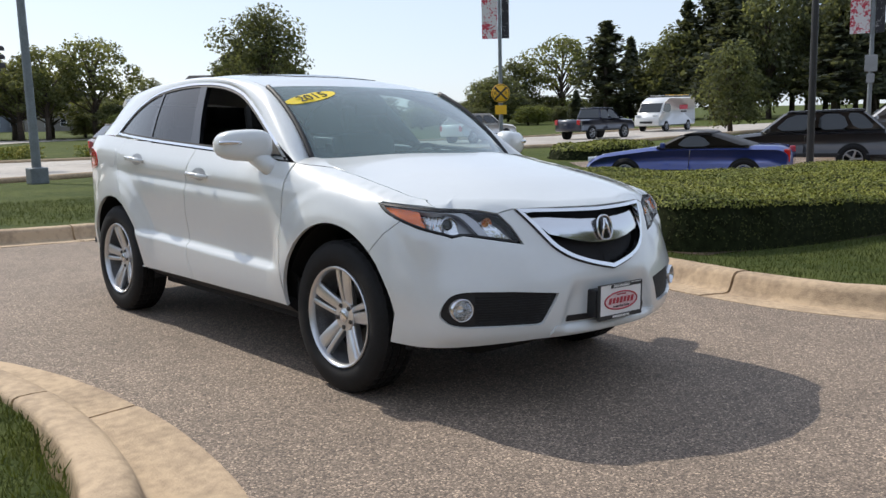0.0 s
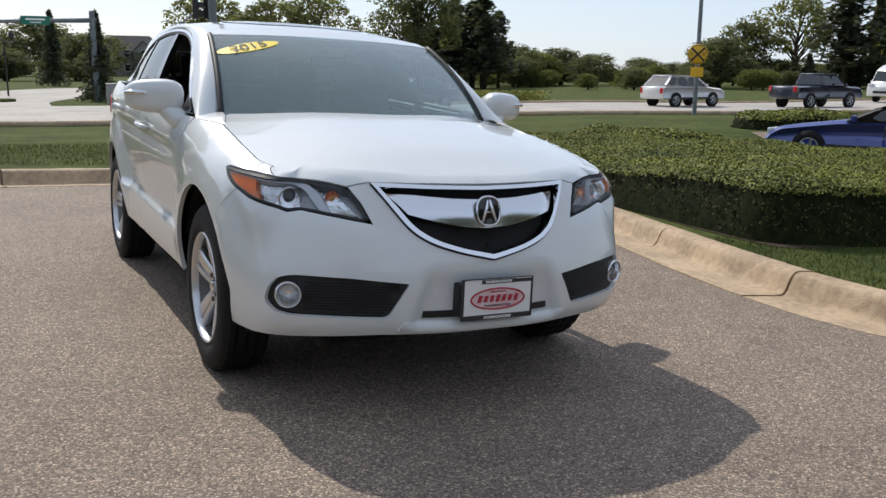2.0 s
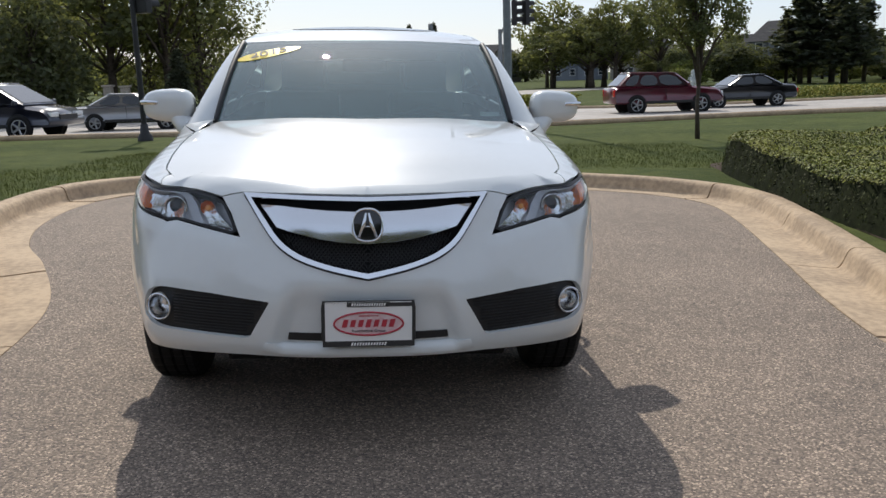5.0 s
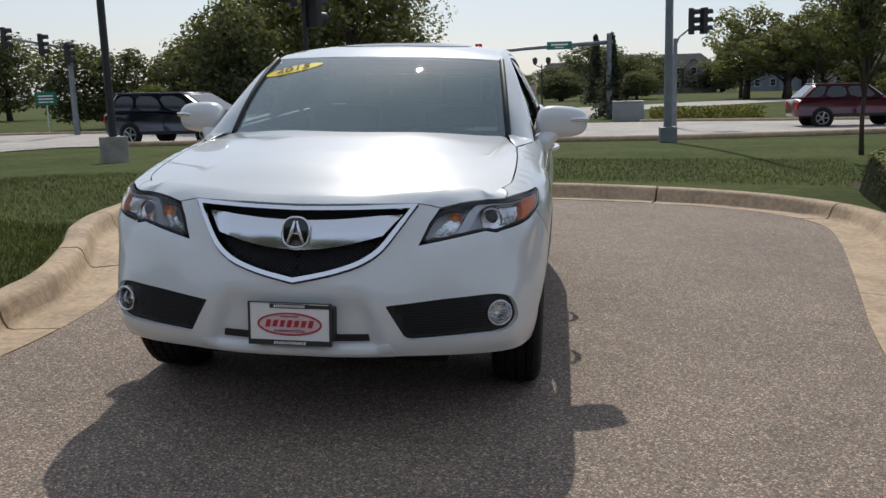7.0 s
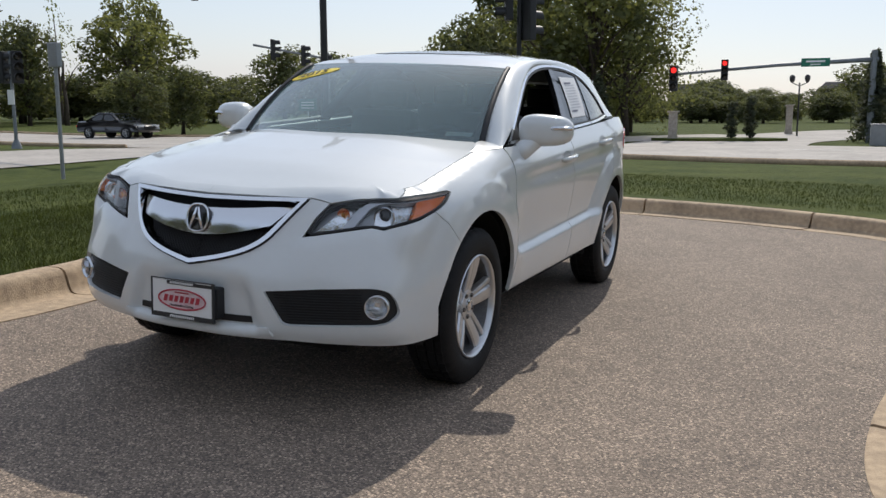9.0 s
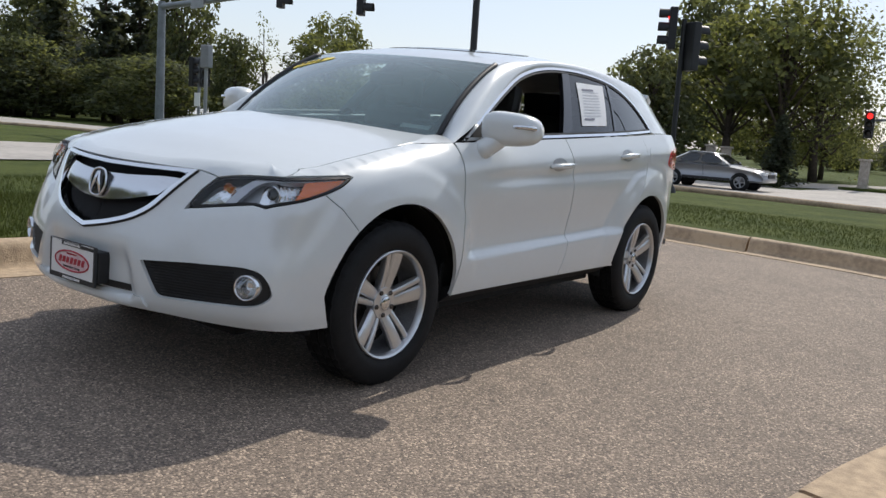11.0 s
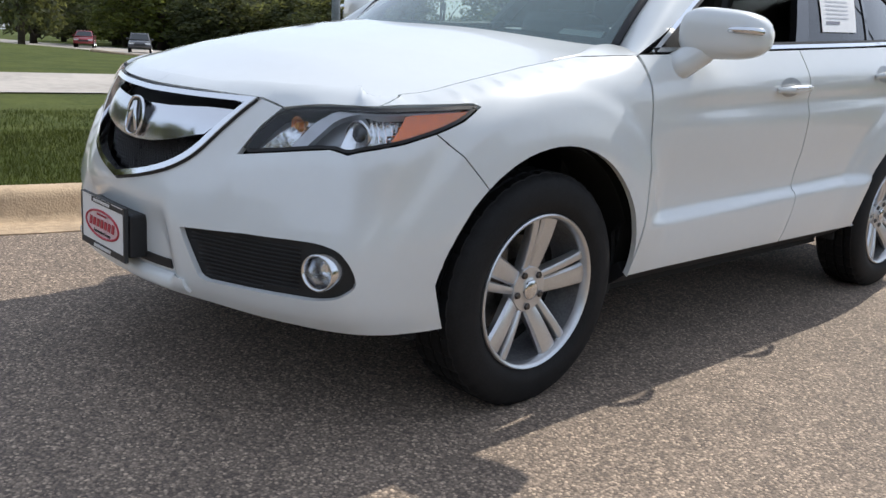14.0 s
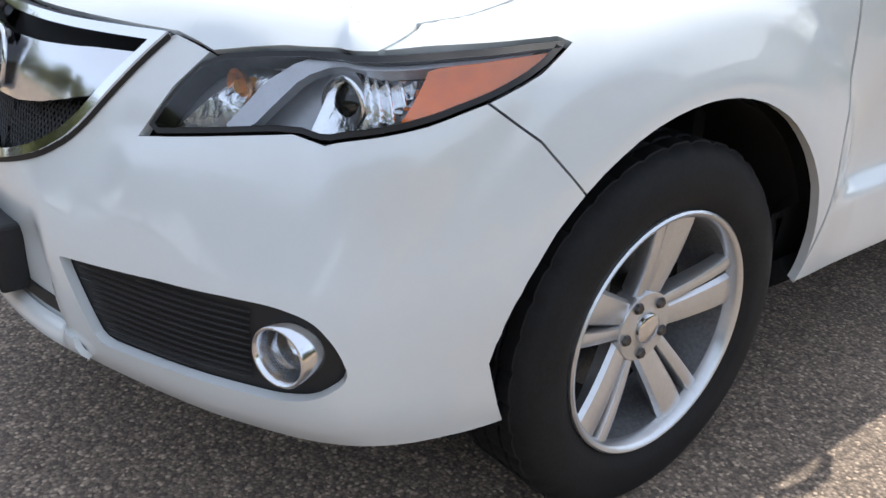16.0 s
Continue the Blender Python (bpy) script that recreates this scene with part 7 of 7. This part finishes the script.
def vehicle(kind, name, label, x, y, turn, colour, roof=None, group="vehicles on and by the road"):
    """A road vehicle that stands along its own y, front towards -y."""
    long, wide, outline, glazing = KINDS[kind]
    at = Matrix.Translation((x, y, float(far_z(x, y)) + 0.03)) @ LEAN_FAR @ Matrix.Rotation(radians(turn), 4, "Z")
    ob = thing(name, label, "van" if kind == "van" else "car", at, group)
    paint = material("paint_" + kind, colour, 0.3, coat=0.9, vary=0.04, scale=2)
    part("body", slab(outline, wide / 2, 0.07, lean=0.06), paint, ob)
    cabin_half, cabin_lean = (wide / 2 - 0.06, 0.2) if kind != "van" else (wide / 2, 0.06)
    if kind != "van":
        part("glasshouse", slab(glazing, cabin_half, 0.05, lean=cabin_lean), paint if kind != "convertible" else roof, ob)
    g = [np.array(p) for p in glazing]
    low, high = (min(q[1] for q in (outline if kind == "van" else glazing)), max(q[1] for q in (outline if kind == "van" else glazing)))

    def cabin_x(z):
        return cabin_half * (1 - cabin_lean * (z - low) / (high - low)) + 0.006

    spans = {"sedan": ((0.10, 0.47), (0.52, 0.86)), "suv": ((0.10, 0.42), (0.46, 0.72), (0.76, 0.93)), "minivan": ((0.13, 0.40), (0.44, 0.70), (0.74, 0.95)), "pickup": ((0.14, 0.52), (0.57, 0.93)),
             "van": ((0.06, 0.94),), "convertible": ((0.22, 0.62),)}[kind]
    for s in (1, -1):
        for t0, t1 in spans:
            pane_loop = []
            for t, w in ((t0, 0.12), (t1, 0.12), (t1, 0.86), (t0, 0.86)):
                base, top = g[0] + (g[3] - g[0]) * t, g[1] + (g[2] - g[1]) * t
                pane_loop.append(base + (top - base) * w)
            v = [(s * cabin_x(z), y, z) for y, z in rounded(pane_loop, 1)]
            part("side_window", (v, [tuple(range(len(v)))] if s > 0 else [tuple(reversed(range(len(v))))]), GLASS_DARK, ob)
    for (a0, a1), out in (((g[0], g[1]), -1), ((g[3], g[2]), 1)):
        if kind in ("van", "convertible") and out > 0:
            continue
        if kind == "van":
            a0, a1 = np.array((-2.5, 1.3)), np.array((-1.95, 2.15))
        step_out = np.array((a1 - a0)[::-1]) * (out, -out) / np.linalg.norm(a1 - a0)
        step_out = step_out * (1 if step_out[0] * out > 0 else -1) * 0.012
        rows_w = [a0 + (a1 - a0) * t + step_out for t in (0.12, 0.5, 0.9)]
        v = [(x * (cabin_x(p[1]) - 0.11), p[0], p[1]) for p in rows_w for x in (-1, -0.5, 0, 0.5, 1)]
        part("windscreen" if out < 0 else "rear_screen", (v, [(j * 5 + i, j * 5 + i + 1, (j + 1) * 5 + i + 1, (j + 1) * 5 + i) for j in range(2) for i in range(4)]), GLASS_DARK, ob)
    top = glazing[1:3]
    if kind != "van":
        cap = [(top[0][0] - 0.02, top[0][1] - 0.03), (top[1][0] + 0.05, top[1][1] - 0.03), (top[1][0], top[1][1] + 0.03), (top[0][0] + 0.08, top[0][1] + 0.03)]
        part("roof", slab(cap, (wide / 2 - 0.06) * 0.83, 0.012), roof or paint, ob)
    else:
        for y in (-0.9, 0.4, 1.7, 2.6):
            part("rack_bar", tube([(-0.8, y, 2.5), (-0.8, y, 2.62), (0.8, y, 2.62), (0.8, y, 2.5)], 0.03, 6), SIGN_BACK, ob)
        part("ladder_rail", tube([(0.5, -0.9, 2.66), (0.5, 2.7, 2.66)], 0.035, 6), SIGN_YELLOW, ob, "orange ladder rail")
        for s in (1, -1):
            part("name_bar", box((0.01, 1.3, 0.34), (s * (wide / 2 - 0.03), 1.0, 1.75)), INK_RED, ob)
            part("name_bar", box((0.01, 0.9, 0.12), (s * (wide / 2 - 0.022), 1.0, 1.42)), INK, ob)
    for s in (1, -1):
        sill_z = outline[0][1] + 0.06
        part("sill", box((0.03, long * 0.42, 0.11), (s * (wide / 2 - 0.02), 0, sill_z), 0.01), SIGNAL_BLACK, ob)
        part("door_mirror", box((0.2, 0.1, 0.14), (s * (wide / 2 + 0.06), g[0][0] + 0.28, g[0][1] + 0.09), 0.035), paint, ob)
        part("door_gap", tube([(s * (wide / 2 + 0.001) * 0.985, 0.12, outline[0][1] + 0.14), (s * (wide / 2 + 0.001) * 0.965, 0.16, min(g[0][1], 1.3))], 0.008, 4), SIGNAL_BLACK, ob)
    part("front_grille", box((wide * 0.5, 0.05, 0.16), (0, -long / 2 + 0.03, outline[0][1] + 0.28), 0.02), SIGNAL_BLACK, ob)
    r = 0.36 if kind in ("suv", "minivan", "van") else 0.33 if kind != "pickup" else 0.4
    if r not in WHEELS_FAR:
        spokes = [rod((0.005, 0, 0), (0.005, 0.62 * r * math.cos(a), 0.62 * r * math.sin(a)), 0.035, 0.03, 5) for a in np.linspace(0, 2 * np.pi, 5, endpoint=False)]
        hub = bmesh.new()
        for s in spokes:
            me = bpy.data.meshes.new("spoke")
            s.to_mesh(me)
            s.free()
            hub.from_mesh(me)
            bpy.data.meshes.remove(me)
        rim_me = bpy.data.meshes.new("rim")
        hub.to_mesh(rim_me)
        hub.free()
        rim_me.materials.append(RIM_FAR)
        ring = mesh("rim_ring", *lathe([(-0.05, 0.60 * r), (0.01, 0.62 * r), (0.015, 0.68 * r), (-0.02, 0.70 * r)], 28), RIM_FAR)
        WHEELS_FAR[r] = (mesh("tyre", *lathe([(-0.1, 0.05 * r), (-0.11, 0.9 * r), (-0.09, r), (0.09, r), (0.11, 0.92 * r), (0.105, 0.7 * r), (0.0, 0.64 * r), (-0.04, 0.05 * r)], 30), RUBBER), rim_me, ring)
    base = long * 0.29
    for sx in (1, -1):
        for wy in (-base, base):
            wheel = new("wheel", WHEELS_FAR[r][0])
            wheel.parent = ob
            wheel.matrix_local = Matrix.Translation((sx * (wide / 2 - 0.09), wy, r)) @ (Matrix() if sx > 0 else Matrix.Rotation(math.pi, 4, "Z"))
            for me in WHEELS_FAR[r][1:]:
                o = new("rim" if me.name.startswith("rim") else me.name, me)
                o.parent, o.matrix_local = wheel, Matrix.Translation((0.09, 0, 0))
        part("wheel_arch", moved(lathe([(-0.05, r * 1.16), (0.02, r * 1.16), (0.02, 0.2)], 26), Matrix.Translation((sx * (wide / 2 - 0.028), -base, r)) @ (Matrix() if sx > 0 else Matrix.Rotation(math.pi, 4, "Z"))), LINER, ob)
        part("wheel_arch", moved(lathe([(-0.05, r * 1.16), (0.02, r * 1.16), (0.02, 0.2)], 26), Matrix.Translation((sx * (wide / 2 - 0.028), base, r)) @ (Matrix() if sx > 0 else Matrix.Rotation(math.pi, 4, "Z"))), LINER, ob)
        ends = outline[-1][1] + 0.12
        part("headlight", box((0.42, 0.16, 0.13), (sx * (wide / 2 - 0.3), -long / 2 + 0.12, ends), 0.03), LAMP_WHITE, ob)
        part("tail_light", box((0.2, 0.14, 0.3 if kind != "sedan" else 0.16), (sx * (wide / 2 - 0.16), long / 2 - 0.08, min(outline[2][1] - 0.04, 1.05)), 0.03), RED_LENS, ob)
    return ob


NAVY, BLACK_P, WHITE_P, SILVER_P, RED_P, BLUE_P, GREY_P = (0.012, 0.016, 0.035), (0.012, 0.012, 0.013), (0.7, 0.7, 0.69), (0.32, 0.33, 0.34), (0.10, 0.010, 0.022), (0.03, 0.055, 0.24), (0.03, 0.03, 0.034)
vehicle("convertible", "convertible_car", "blue convertible with a black soft top behind the hedge", 16.0, 9.0, 203, BLUE_P, SIGNAL_BLACK)
vehicle("suv", "parked_car", "dark grey crossover parked behind the blue convertible", 21.0, 8.7, 205, GREY_P)
vehicle("suv", "parked_car", "silver-white crossover parked at the lot's end", 23.6, 6.9, 205, (0.5, 0.5, 0.51))
vehicle("minivan", "minivan", "dark blue minivan waiting at the junction", -11.4, 24.8, 78, NAVY)
vehicle("suv", "suv_on_road", "dark red SUV on the main road", 12.6, 33.0, 90, RED_P)
vehicle("sedan", "sedan", "black sedan on the far lanes", 17.5, 36.5, -90, BLACK_P)
vehicle("suv", "suv_on_road", "white crossover on the far lanes", 33.0, 34.2, 92, WHITE_P)
vehicle("pickup", "pickup", "navy pickup truck on the main road", 40.5, 31.6, 92, NAVY)
vehicle("van", "van", "white delivery van on the main road", 55.0, 36.5, -84, WHITE_P)
vehicle("sedan", "sedan", "black sedan on the road beyond the side street", -36.0, 36.4, 90, BLACK_P)
vehicle("sedan", "sedan", "silver sedan crossing the junction", -9.2, 33.5, 90, SILVER_P)
vehicle("suv", "suv_on_road", "black SUV far down the main road", -72.0, 31.5, 65, GREY_P)
vehicle("suv", "suv_on_road", "red car far down the main road", -88.0, 33.0, 65, (0.25, 0.015, 0.02))
